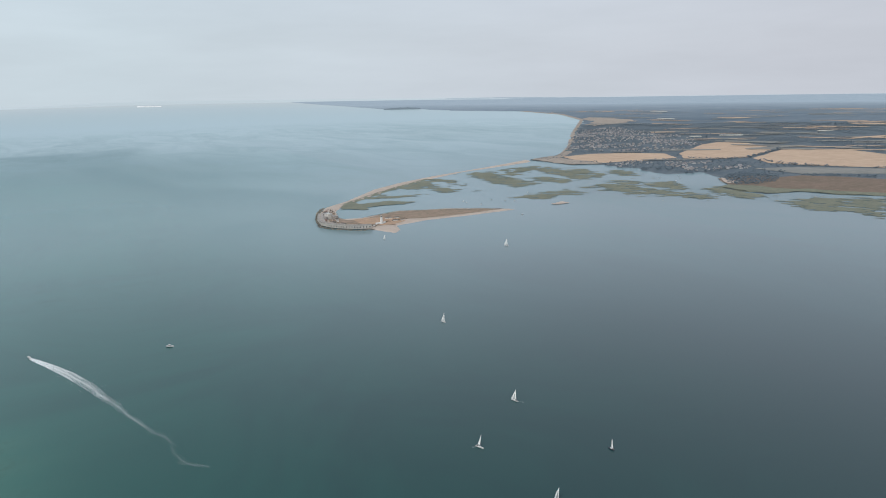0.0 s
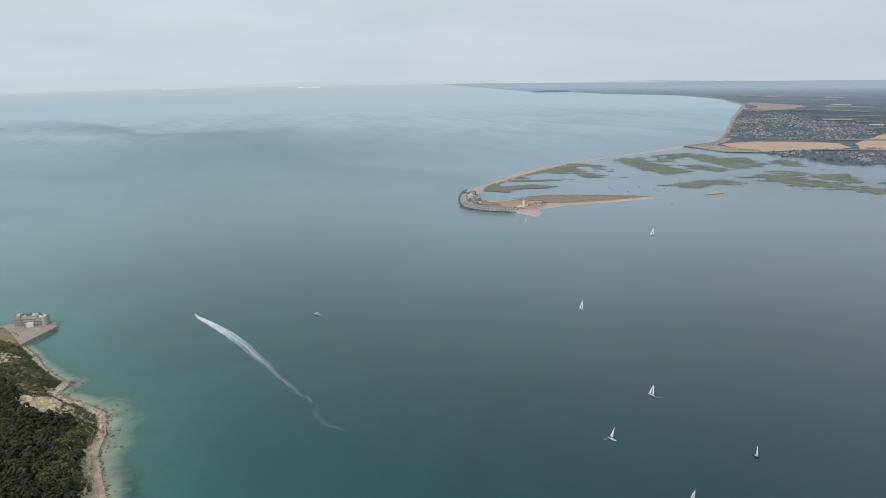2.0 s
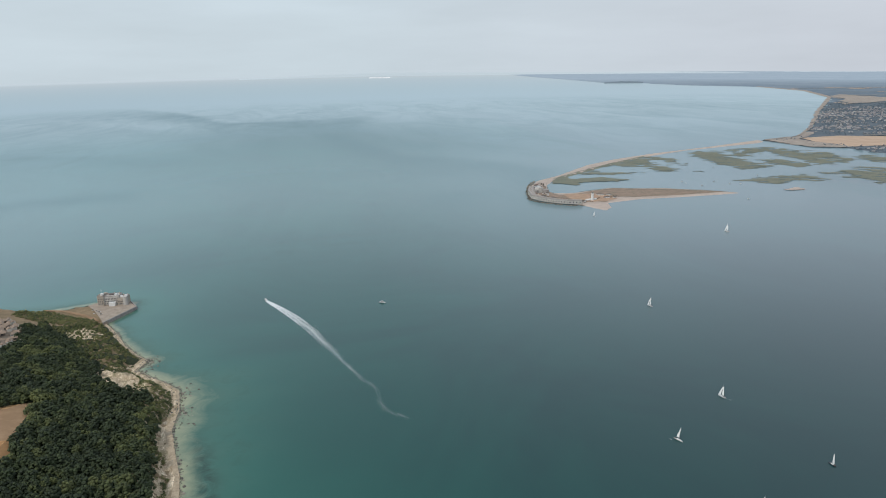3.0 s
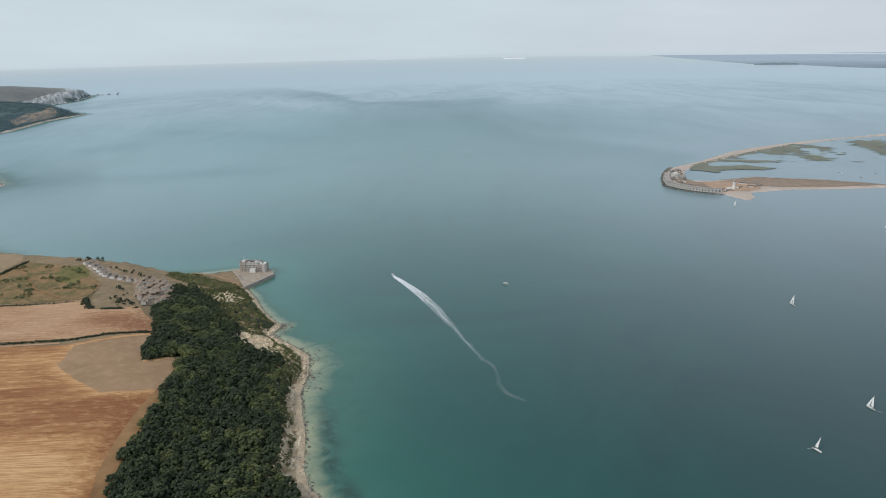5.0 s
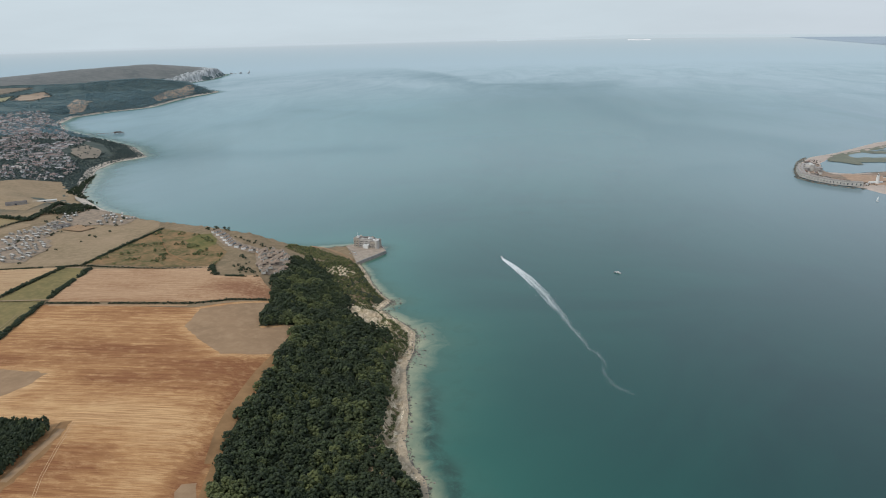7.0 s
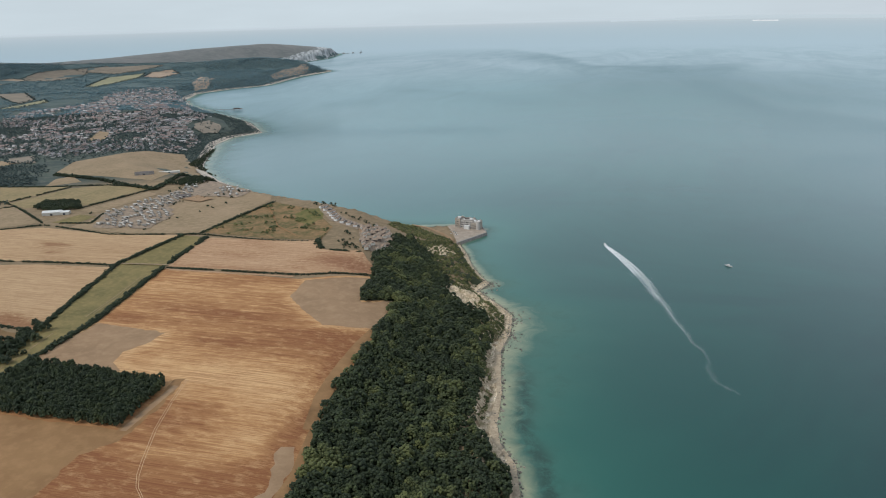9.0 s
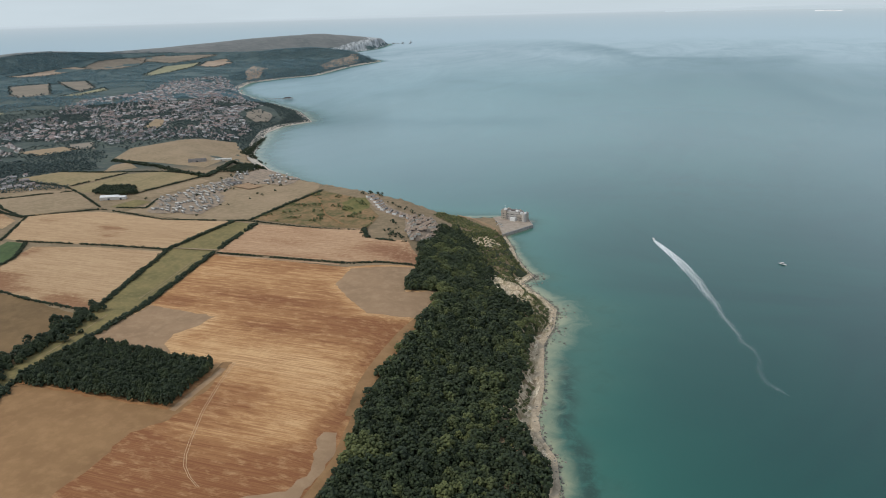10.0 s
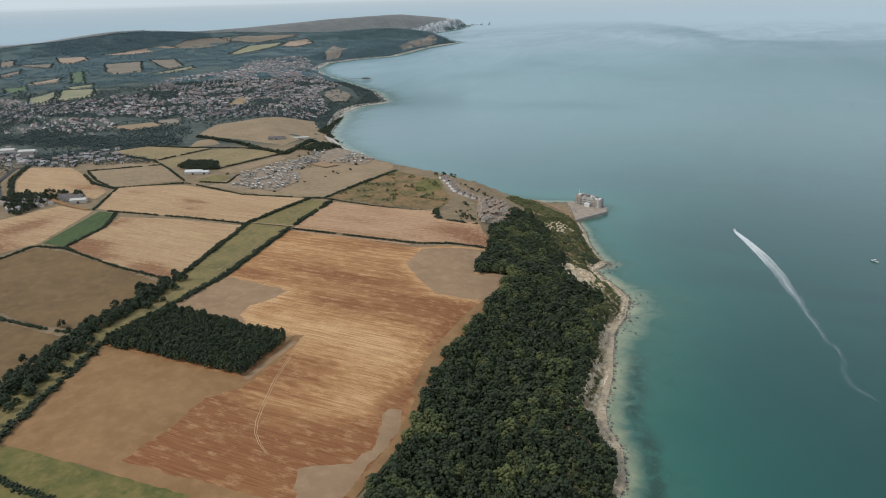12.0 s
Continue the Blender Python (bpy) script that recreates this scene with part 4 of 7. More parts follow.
def gable(x0, y0, z0, x1, y1, z1, over=0.3, bm=None):
    """A pitched roof along x with a little overhang, as a closed solid."""
    bm = bm or bmesh.new()
    ym = (y0 + y1) / 2
    v = [bm.verts.new(p) for p in ((x0 - over, y0 - over, z0), (x1 + over, y0 - over, z0), (x1 + over, y1 + over, z0), (x0 - over, y1 + over, z0), (x0 - over, ym, z1), (x1 + over, ym, z1))]
    for f in ((0, 1, 5, 4), (2, 3, 4, 5), (0, 4, 3), (1, 2, 5), (3, 2, 1, 0)):
        bm.faces.new([v[i] for i in f])
    return bm


def world_at(x, y, z, turn=0.0):
    """The pose of a thing at a plan place; far things shrink with the drawn-in distance."""
    p = set_out(np.array([(x, y, z)]))[0]
    f = float(reach(np.hypot(x, y)))
    return Matrix.Translation(p) @ Matrix.Rotation(radians(turn), 4, "Z") @ Matrix.Diagonal((f, f, f, 1))


def facing(a, b):
    return math.degrees(math.atan2(b[1] - a[1], b[0] - a[0]))


STONE = plain("weathered_stone", (0.58, 0.55, 0.51), 0.9, 0.3, 6)
STONE_DARK = plain("grey_stone", (0.40, 0.375, 0.35), 0.9, 0.35, 5)
BRICK_PALE = plain("pale_brick", (0.50, 0.44, 0.37), 0.9, 0.3, 4)
WHITE = plain("white_paint", (0.75, 0.75, 0.73), 0.6, 0.12, 3)
SAIL = plain("sailcloth", (0.86, 0.86, 0.84), 0.8, 0.06, 3)
HULL_DARK = plain("dark_hull", (0.05, 0.06, 0.08), 0.4, 0.2, 2)
ALU = plain("mast_alloy", (0.45, 0.46, 0.48), 0.4, 0.1, 1, 0.6)
SLATE = plain("slate_roof", (0.17, 0.15, 0.14), 0.9, 0.3, 3)
TILE = plain("clay_tile_roof", (0.25, 0.14, 0.10), 0.85, 0.3, 3)
GLASS_DARK = Nodes("dark_glass", 0.15).done((0.02, 0.025, 0.03))
ASPHALT = ground_cover("asphalt", (0.10, 0.10, 0.10), (0.075, 0.075, 0.075), (0.05, 0.05, 0.05), 20, 3)
CREAM = plain("cream_panels", (0.62, 0.60, 0.54), 0.5, 0.15, 2)
TIMBER = plain("weathered_timber", (0.16, 0.13, 0.10), 0.9, 0.3, 2)
CHALK = Nodes("chalk_cliff", 0.95)
CHALK = CHALK.done(CHALK.mix(CHALK.span(CHALK.noise(CHALK.place((1, 1, 0.35)), 1 / 16, 5, 0.7), 0.42, 0.6), (0.23, 0.25, 0.25), (0.55, 0.57, 0.57)))
FOAM = Nodes("foam", 0.9).done((0.78, 0.82, 0.82))
TOWN_WALL = varied("house_walls", [(0.78, 0.77, 0.74), (0.52, 0.49, 0.455), (0.34, 0.285, 0.25), (0.82, 0.80, 0.78), (0.43, 0.385, 0.34), (0.72, 0.69, 0.65)])
TOWN_ROOF = varied("house_roofs", [(0.27, 0.205, 0.185), (0.21, 0.20, 0.205), (0.32, 0.24, 0.215), (0.17, 0.165, 0.17), (0.33, 0.285, 0.27), (0.48, 0.46, 0.45), (0.25, 0.185, 0.17)])
HOUSE_WALL = varied("village_walls", [(0.74, 0.72, 0.69), (0.50, 0.46, 0.42), (0.36, 0.30, 0.26), (0.80, 0.78, 0.75), (0.44, 0.39, 0.34)], 0.8, True)
HOUSE_ROOF = varied("village_roofs", [(0.25, 0.20, 0.18), (0.21, 0.20, 0.205), (0.30, 0.23, 0.205), (0.33, 0.29, 0.275), (0.42, 0.40, 0.39)], 0.8, True)
ROCK = varied("shore_rocks", [(0.12, 0.11, 0.09), (0.20, 0.18, 0.14), (0.09, 0.085, 0.07), (0.28, 0.25, 0.20)])

# ---- trees ----
def blob(rg, centre, size, flat=0.8):
    """One leafy clump: a roughened icosahedron."""
    g = (1 + 5 ** 0.5) / 2
    v = np.array([(-1, g, 0), (1, g, 0), (-1, -g, 0), (1, -g, 0), (0, -1, g), (0, 1, g), (0, -1, -g), (0, 1, -g), (g, 0, -1), (g, 0, 1), (-g, 0, -1), (-g, 0, 1)], float)
    v /= np.linalg.norm(v[0])
    f = np.array([(0, 11, 5), (0, 5, 1), (0, 1, 7), (0, 7, 10), (0, 10, 11), (1, 5, 9), (5, 11, 4), (11, 10, 2), (10, 7, 6), (7, 1, 8), (3, 9, 4), (3, 4, 2), (3, 2, 6), (3, 6, 8), (3, 8, 9), (4, 9, 5), (2, 4, 11), (6, 2, 10), (8, 6, 7), (9, 8, 1)])
    q, _ = np.linalg.qr(rg.normal(size=(3, 3)))
    v = (v @ q) * rg.uniform(0.72, 1.25, (12, 1)) * (1, 1, flat) * size + centre
    return v, f


def crown_shape(seed, clumps=19, leaves=18, tall=1.0):
    """A broadleaf crown about 1 across: clumps round a dome, with loose leaf sprays between them."""
    rg, vs, fs, n = np.random.default_rng(seed), [], [], 0
    for i in range(clumps):
        a, h = 2.4 * i + rg.uniform(-0.5, 0.5), (i + 0.5) / clumps
        out = 0.36 * math.sqrt(max(0.05, 1 - h * h)) * rg.uniform(0.7, 1.2)
        v, f = blob(rg, (out * math.cos(a), out * math.sin(a), tall * (0.28 + 0.62 * h)), rg.uniform(0.15, 0.24) * (1.15 - 0.4 * h) * (0.8 if clumps > 14 else 1))
        vs.append(v), fs.append(f + n)
        n += len(v)
    for i in range(leaves):
        d = rg.normal(size=3)
        d[2] = abs(d[2]) * 0.9 - 0.15
        d /= np.linalg.norm(d)
        c = d * (0.5, 0.5, 0.5 * tall) * rg.uniform(0.85, 1.12) + (0, 0, 0.45 * tall)
        u = np.cross(d, rg.normal(size=3))
        u /= np.linalg.norm(u)
        w = (np.cross(d, u) + 0.5 * d) * rg.uniform(0.05, 0.09)
        u *= rg.uniform(0.05, 0.09)
        vs.append(np.array([c - u, c + w, c + u])), fs.append(np.array([(0, 1, 2)]) + n)
        n += 3
    return np.concatenate(vs), np.concatenate(fs)


def scatter(name, shapes, places, sizes, tones, material, seed=1, squat=1.0, **tags):
    """Many plants as one mesh: places on the plan with heights, sizes in metres."""
    rg, vs, fs, ts, n = np.random.default_rng(seed), [], [], [], 0
    world = set_out(places)
    f = reach(np.hypot(places[:, 0], places[:, 1]))
    for p, s, t in zip(world, sizes * f, tones):
        v, tri = shapes[rg.integers(len(shapes))]
        a = rg.uniform(0, 6.283)
        c, q = math.cos(a) * s, math.sin(a) * s
        vs.append(np.c_[v[:, 0] * c - v[:, 1] * q, v[:, 0] * q + v[:, 1] * c, v[:, 2] * s * squat * rg.uniform(0.85, 1.15)] + p)
        fs.append(tri + n)
        ts.append(np.full(len(v), t))
        n += len(v)
    ob = link_mesh(name, np.concatenate(vs), np.concatenate(fs), material, kind="stuff", **tags)
    give(ob, "tone", np.concatenate(ts))
    return ob


def spread(ring, gap, rg, keep=None):
    """Places over a ring, no two much nearer than the gap."""
    p = inner_points(ring, gap, rg)
    if keep is not None:
        p = p[keep(p[:, 0], p[:, 1])]
    return p


CROWNS = [crown_shape(s) for s in range(7)]
CLUMPS = [crown_shape(40 + s, 5, 4, 0.7) for s in range(5)]
WOOD = [(-235, 375), (-245, 465), (-255, 500), (-270, 580), (-275, 705), (-285, 805), (-290, 835), (-330, 815), (-350, 920), (-380, 1015), (-370, 1035), (-390, 1130), (-365, 1160), (-292, 1192), (-268, 1137), (-245, 1082),
        (-222, 1040), (-206, 1010), (-216, 980), (-245, 948), (-240, 915), (-185, 865), (-147, 855), (-149, 795), (-147, 735), (-134, 615), (-116, 580), (-92, 550), (-73, 490), (-58, 330), (-225, 300)]
COPSE = [(-620, 475), (-615, 570), (-440, 560), (-435, 480)]


SLOPE = [(-405, 1225), (-350, 1225), (-280, 1190), (-255, 1130), (-235, 1080), (-200, 1020), (-200, 925), (-255, 965), (-305, 1065), (-350, 1135)]


def tree(n):
    """A broadleaf tree, 1 high and wide before scaling: a forked trunk under a clumped crown."""
    t = thing("tree", "dark green broadleaf tree on the wood's edge", "tree", None, "trees of the cliff wood")
    rg = np.random.default_rng(500 + n)
    bm = drum(0, 0, 0, 0.35, 0.045, 0.03, 7)
    for i in range(4):
        a = 1.57 * i + rg.uniform(-0.4, 0.4)
        limb = drum(0, 0, 0, 0.32, 0.02, 0.008, 5)
        bmesh.ops.transform(limb, matrix=Matrix.Translation((0, 0, 0.28)) @ Matrix.Rotation(a, 4, "Z") @ Matrix.Rotation(radians(42), 4, "Y"), verts=limb.verts[:])
        me = bpy.data.meshes.new("tmp")
        limb.to_mesh(me), limb.free()
        bm.from_mesh(me)
        bpy.data.meshes.remove(me)
    part("trunk", bm, BARK, t)
    v, f = crown_shape(600 + n, 26, 40)
    c = link_mesh("crown", v, f, LEAF, t)
    give(c, "tone", np.full(len(v), rg.uniform(0, 0.8)))
    return t


def woods():
    rg = np.random.default_rng(12)
    sheet("wood_floor", wavy(WOOD, 15, 2, 3), island_height, WOOD_FLOOR, inner_points(WOOD, 14, rg), 0.5, label="dark woodland floor", category="ground", kind="structure")
    p = spread(WOOD, 7.0, rg)
    low = within(p[:, 0], p[:, 1], SLOPE) | within(p[:, 0], p[:, 1], [(-190, 880), (-180, 925), (-135, 870), (-130, 820), (-148, 795), (-168, 840)])
    near = ~low & (p[:, 1] < 470) & (p[:, 0] > -250)
    near &= np.cumsum(near) <= 280
    kinds = [tree(n) for n in range(8)]
    for i, (x, y) in enumerate(p[near]):
        s = rg.uniform(8, 15)
        m = pose(x, y, float(island_height(np.array([x]), np.array([y]))[0]) - 0.4, 0, 0, rg.uniform(0, 360))
        if i < 8:
            kinds[i].matrix_basis, kinds[i].scale = m, (s, s, s)
        else:
            ob = kinds[rg.integers(8)]
            ob2 = copy_thing(ob, m)
            ob2.scale = (s, s, s * rg.uniform(0.9, 1.1))
    p, low = p[~near], low[~near]
    for name, q, size, material, label in (("woodland_trees", p[~low], (6.0, 14.5), LEAF, "dense dark green broadleaf wood along the cliff"), ("scrub", p[low], (3.5, 7.0), SCRUB, "low yellow-green scrub on the coastal slope")):
        z = island_height(q[:, 0], q[:, 1])
        tone = np.clip(rg.beta(1.3, 2.2, len(q)) + 0.8 * np.array([noise.noise((x / 45, y / 45, 9)) for x, y in q]), 0, 1)
        scatter(name, CROWNS, np.c_[q, z - 0.5], size[0] + (size[1] - size[0]) * rg.beta(1.2, 1.8, len(q)) * (1 if name == "scrub" else 1.25), tone if name != "scrub" else 0.35 + 0.65 * tone, material, 5, label=label, category="wood")
    q = spread(COPSE, 5.6, rg)
    scatter("copse_trees", CROWNS, np.c_[q, island_height(q[:, 0], q[:, 1])], rg.uniform(7.5, 10, len(q)), np.clip(rg.normal(0.45, 0.2, len(q)), 0, 1), LEAF_DARK, 6, 1.35, label="square dark copse of close-set trees in a field", category="wood")


woods()
# ---- shore, cliff and hedges ----
def bare_cliff():
    """The strip of slipped clay and chalk between the wood and the water, its beach and its boulders."""
    rg = np.random.default_rng(21)
    face = SHORE_NEAR[2:] + [(-296, 1197), (-252, 1100), (-227, 1052), (-208, 1014), (-216, 985), (-262, 955), (-250, 925), (-205, 880), (-178, 850), (-178, 760), (-165, 690), (-160, 620), (-140, 575), (-112, 540), (-100, 480), (-88, 330)]
    sheet("cliff_face", face, island_height, CLIFF, inner_points(face, 5, rg), 0.45, label="pale slipped clay cliff below the wood", category="cliff", kind="structure")
    line = [(x - 1.0, y) for x, y in SHORE_NEAR[2:]]
    beach = line + [(x - (8 if y < 800 else 4) - 2 * math.sin(y / 23), y + 2) for x, y in reversed(SHORE_NEAR[2:])]
    sheet("beach", beach, island_height, BEACH, inner_points(beach, 4, rg), 0.75, label="narrow shingle beach under the cliff", category="beach", kind="structure")
    slips = (("bare landslip scar among the scrub", [(-330, 1130), (-310, 1160), (-272, 1112), (-278, 1080), (-318, 1098)]), ("bare clay track in the wood", [(-258, 948), (-235, 945), (-195, 920), (-178, 898), (-176, 865), (-195, 862), (-222, 885), (-244, 910)]))
    for label, ring in slips:
        sheet("landslip", wavy(ring, 7, 1.6, int(-ring[0][0])), island_height, CLIFF, inner_points(ring, 5, rg), 1.5, label=label, category="cliff", kind="structure")
    shapes = [blob(np.random.default_rng(300 + s), (0, 0, 0), 0.5, 0.6) for s in range(6)]
    pts = []
    for (ax, ay), (bx, by) in zip(SHORE_NEAR[3:], SHORE_NEAR[4:]):
        n = int(math.hypot(bx - ax, by - ay) * 3.0)
        for t in rg.uniform(0, 1, n):
            pts.append((ax + (bx - ax) * t + rg.normal(-2.0, 2.6), ay + (by - ay) * t + rg.normal(0, 2.5)))
    for cx, cy, n, wide in ((-196, 1003, 160, 9), (-190, 990, 60, 8), (-138, 880, 90, 9), (-136, 830, 80, 8), (-130, 800, 30, 8), (-118, 815, 8, 6)):
        pts += [(cx + rg.normal(0, wide), cy + rg.normal(0, wide)) for _ in range(n)]
    pts = np.array(pts)
    z = np.maximum(np.where(within(pts[:, 0], pts[:, 1], SHORE), island_height(pts[:, 0], pts[:, 1]), 0), 0)
    scatter("boulders", shapes, np.c_[pts, z], 0.7 + 3.8 * rg.beta(1.1, 2.4, len(pts)), 0 * pts[:, 0], ROCK, 22, label="dark fallen boulders along the tide line", category="rock")
    # Bushes that hold on to the slips.
    p = inner_points(face, 4.0, rg)
    d, _, _ = to_line(p[:, 0], p[:, 1], SHORE_NEAR)
    bluff = within(p[:, 0], p[:, 1], [(-194, 893), (-168, 910), (-150, 882), (-141, 840), (-150, 805), (-166, 820), (-172, 858)])
    bare = within(p[:, 0], p[:, 1], slips[1][1])
    keep = bluff | (d > 12) & ~bare & (np.array([noise.noise((x / 22, y / 22, 3)) for x, y in p]) > np.where(p[:, 1] < 800, 0.10, -0.12))
    p = p[keep]
    scatter("cliff_scrub", CLUMPS, np.c_[p, island_height(p[:, 0], p[:, 1])], rg.uniform(3, 6.5, len(p)), rg.uniform(0.1, 1, len(p)), SCRUB, 23, label="patchy scrub clinging to the clay cliff", category="shrub")


bare_cliff()
HEDGES = [
    (3.5, [(-665, 875), (-560, 880), (-450, 885), (-350, 920)]), (6.5, [(-690, 1025), (-670, 880), (-630, 685), (-625, 575), (-620, 475)]), (7, [(-620, 475), (-575, 360), (-560, 320), (-545, 290)]),
    (6, [(-740, 1030), (-750, 875), (-680, 640)]), (4, [(-1030, 840), (-880, 860), (-750, 870)]), (4, [(-985, 665), (-930, 675), (-800, 650), (-680, 640)]), (4, [(-980, 575), (-980, 605), (-985, 665)]),
    (4, [(-830, 475), (-790, 475), (-730, 475), (-680, 480)]), (5, [(-935, 680), (-960, 775), (-1005, 835)]), (3.5, [(-1150, 960), (-1040, 1040), (-875, 1010), (-840, 1015), (-715, 1040)]), (4, [(-1060, 835), (-1145, 965)]),
]
HEDGES += [
    (5, [(-1300, 1015), (-1220, 970), (-1145, 955)]), (8, [(-1285, 840), (-1410, 930), (-1490, 1025)]), (3, [(-715, 1040), (-575, 1030), (-485, 1040)]), (5, [(-715, 1045), (-705, 1155), (-690, 1270)]),
    (5, [(-495, 1045), (-465, 1000), (-400, 1000)]), (4, [(-1443, 1196), (-1262, 1170), (-1185, 1130), (-1055, 1050)]), (4, [(-1256, 1178), (-1226, 1314)]), (4, [(-1064, 1150), (-1022, 1328)]), (4, [(-1400, 1292), (-1296, 1306), (-1235, 1326), (-1150, 1350), (-1030, 1344)]), (4, [(-1320, 1045), (-1210, 1145)]),
    (9, [(-1370, 1425), (-1215, 1395), (-1100, 1350), (-1010, 1325), (-1040, 1450), (-1075, 1600)]), (5, [(-515, 280), (-465, 280), (-435, 280)]), (4, [(-985, 1130), (-960, 1065), (-1020, 1055)]), (4, [(-1155, 960), (-1235, 990), (-1325, 1045)]),
]
BELT = [(8, [(-680, 640), (-665, 540), (-660, 485), (-645, 440), (-625, 365), (-610, 300)])]


def along(line, gap, wide, rg):
    out = []
    for (ax, ay), (bx, by) in zip(line, line[1:]):
        n = max(1, int(math.hypot(bx - ax, by - ay) / gap))
        for i in range(n):
            t = (i + rg.uniform(0, 1)) / n
            out.append((ax + (bx - ax) * t + rg.normal(0, wide), ay + (by - ay) * t + rg.normal(0, wide)))
    return np.array(out)


def hedges():
    rg = np.random.default_rng(31)
    for n, (wide, line) in enumerate(HEDGES):
        p = along(line, 1.5 if wide < 7 else 2.0, wide * 0.22, rg)
        gap = np.array([noise.noise((x / 30, y / 30, n)) for x, y in p])
        p, gap = p[gap > -0.55], gap[gap > -0.55]
        ob = scatter("hedge", CLUMPS, np.c_[p, island_height(p[:, 0], p[:, 1]) - 0.4], wide * rg.uniform(0.75, 1.5, len(p)) * (1 + 0.5 * np.maximum(gap, 0)), rg.uniform(0, 0.55, len(p)), LEAF_DARK, 100 + n, 0.85,
                     label="dark green field hedge of clipped bushes", category="hedge", group="field hedges")
    for n, (wide, line) in enumerate(BELT):
        p = np.r_[along(line, 1.8, 10, rg), along(line, 2.4, 5, rg), along([(-640, 470), (-612, 400), (-590, 330), (-575, 290)], 3.5, 8, rg)]
        scatter("tree_belt", CROWNS, np.c_[p, island_height(p[:, 0], p[:, 1])], rg.uniform(5, 13, len(p)), rg.uniform(0, 0.7, len(p)), LEAF_DARK, 140 + n, label="belt of dark trees along a green lane", category="wood")
    groups = (("farm_trees", [(-1305, 830), (-1245, 895), (-1165, 905), (-1175, 870), (-1200, 850), (-1150, 800), (-1160, 755)], 9, (7, 12), 0.45), ("spinney", [(-1155, 1135), (-1175, 1180), (-1105, 1205), (-1060, 1155), (-1090, 1125)], 7, (7, 11), 0.0),
              ("camp_trees", [(-1020, 1375), (-985, 1490), (-930, 1455), (-945, 1370)], 9, (7, 11), 0.25), ("heath_bushes", [(-710, 1050), (-705, 1155), (-690, 1260), (-585, 1225), (-500, 1125), (-490, 1050), (-580, 1040)], 8, (3.5, 8), 0.6), ("bay_scrub", [(-1205, 1735), (-1300, 2030), (-1180, 1760), (-1090, 1655), (-1050, 1640)], 8, (5, 9), 0.0))
    for n, (name, ring, gap, size, bare) in enumerate(groups):
        p = inner_points(ring, gap, rg)
        p = p[np.array([noise.noise((x / 28, y / 28, n + 5)) * 0.5 + 0.5 for x, y in p]) > bare]
        scatter(name, CROWNS if size[0] > 4 else CLUMPS, np.c_[p, island_height(p[:, 0], p[:, 1])], rg.uniform(*size, len(p)), rg.uniform(0, 0.8, len(p)), LEAF_DARK if size[0] > 4 else SCRUB, 160 + n,
                label="dark broadleaf trees round the buildings" if size[0] > 4 else "low gorse bushes dotted over the heath", category="trees" if size[0] > 4 else "shrub")


hedges()
# ---- towns and villages ----
def house_shape(long, deep, wall, roof, wing=False):
    """Walls and a pitched roof with a chimney: vertices, triangles or quads as triangles, and which are roof."""
    bm, roofs = box(-long / 2, -deep / 2, 0, long / 2, deep / 2, wall), []
    nb = len(bm.faces)
    gable(-long / 2, -deep / 2, wall + 0.02, long / 2, deep / 2, wall + roof, 0.4, bm)
    if wing:
        box(-long * 0.15, -deep * 0.95, 0, long * 0.25, -deep / 2, wall * 0.8, bm)
    box(long * 0.3, -0.4, wall + roof * 0.6, long * 0.3 + 0.8, 0.4, wall + roof + 0.8, bm)
    bm.faces.ensure_lookup_table()
    mark = [1 if nb <= f.index < nb + 5 or f.calc_center_median().z > wall + 0.1 else 0 for f in bm.faces]
    for f, k in zip(bm.faces, mark):
        f.material_index = k
    bmesh.ops.triangulate(bm, faces=bm.faces[:])
    bm.verts.index_update()
    out = np.array([v.co[:] for v in bm.verts]), np.array([[v.index for v in f.verts] for f in bm.faces]), np.array([f.material_index for f in bm.faces])
    bm.free()
    return out


HOUSES = [house_shape(11, 8, 5, 3.2), house_shape(14, 8, 5, 3.0, True), house_shape(9, 8, 5.2, 3.4), house_shape(20, 9, 5, 3.2), house_shape(12, 9, 2.8, 2.6, True)]


def settle(name, places, turns, sizes, height, seed, walls=None, roofs=None, **tags):
    """A quarter of houses as one mesh."""
    rg, vs, fs, ms, n = np.random.default_rng(seed), [], [], [], 0
    z = height(places[:, 0], places[:, 1])
    world, f = set_out(np.c_[places, z]), reach(np.hypot(places[:, 0], places[:, 1]))
    for p, s, a in zip(world, sizes * f, np.radians(turns)):
        v, tri, mark = HOUSES[rg.integers(len(HOUSES))]
        c, q = math.cos(a) * s, math.sin(a) * s
        vs.append(np.c_[v[:, 0] * c - v[:, 1] * q, v[:, 0] * q + v[:, 1] * c, v[:, 2] * s] + p)
        fs.append(tri + n), ms.append(mark)
        n += len(v)
    return link_mesh(name, np.concatenate(vs), np.concatenate(fs), [walls or TOWN_WALL, roofs or TOWN_ROOF], kind="stuff", index=np.concatenate(ms), **tags)


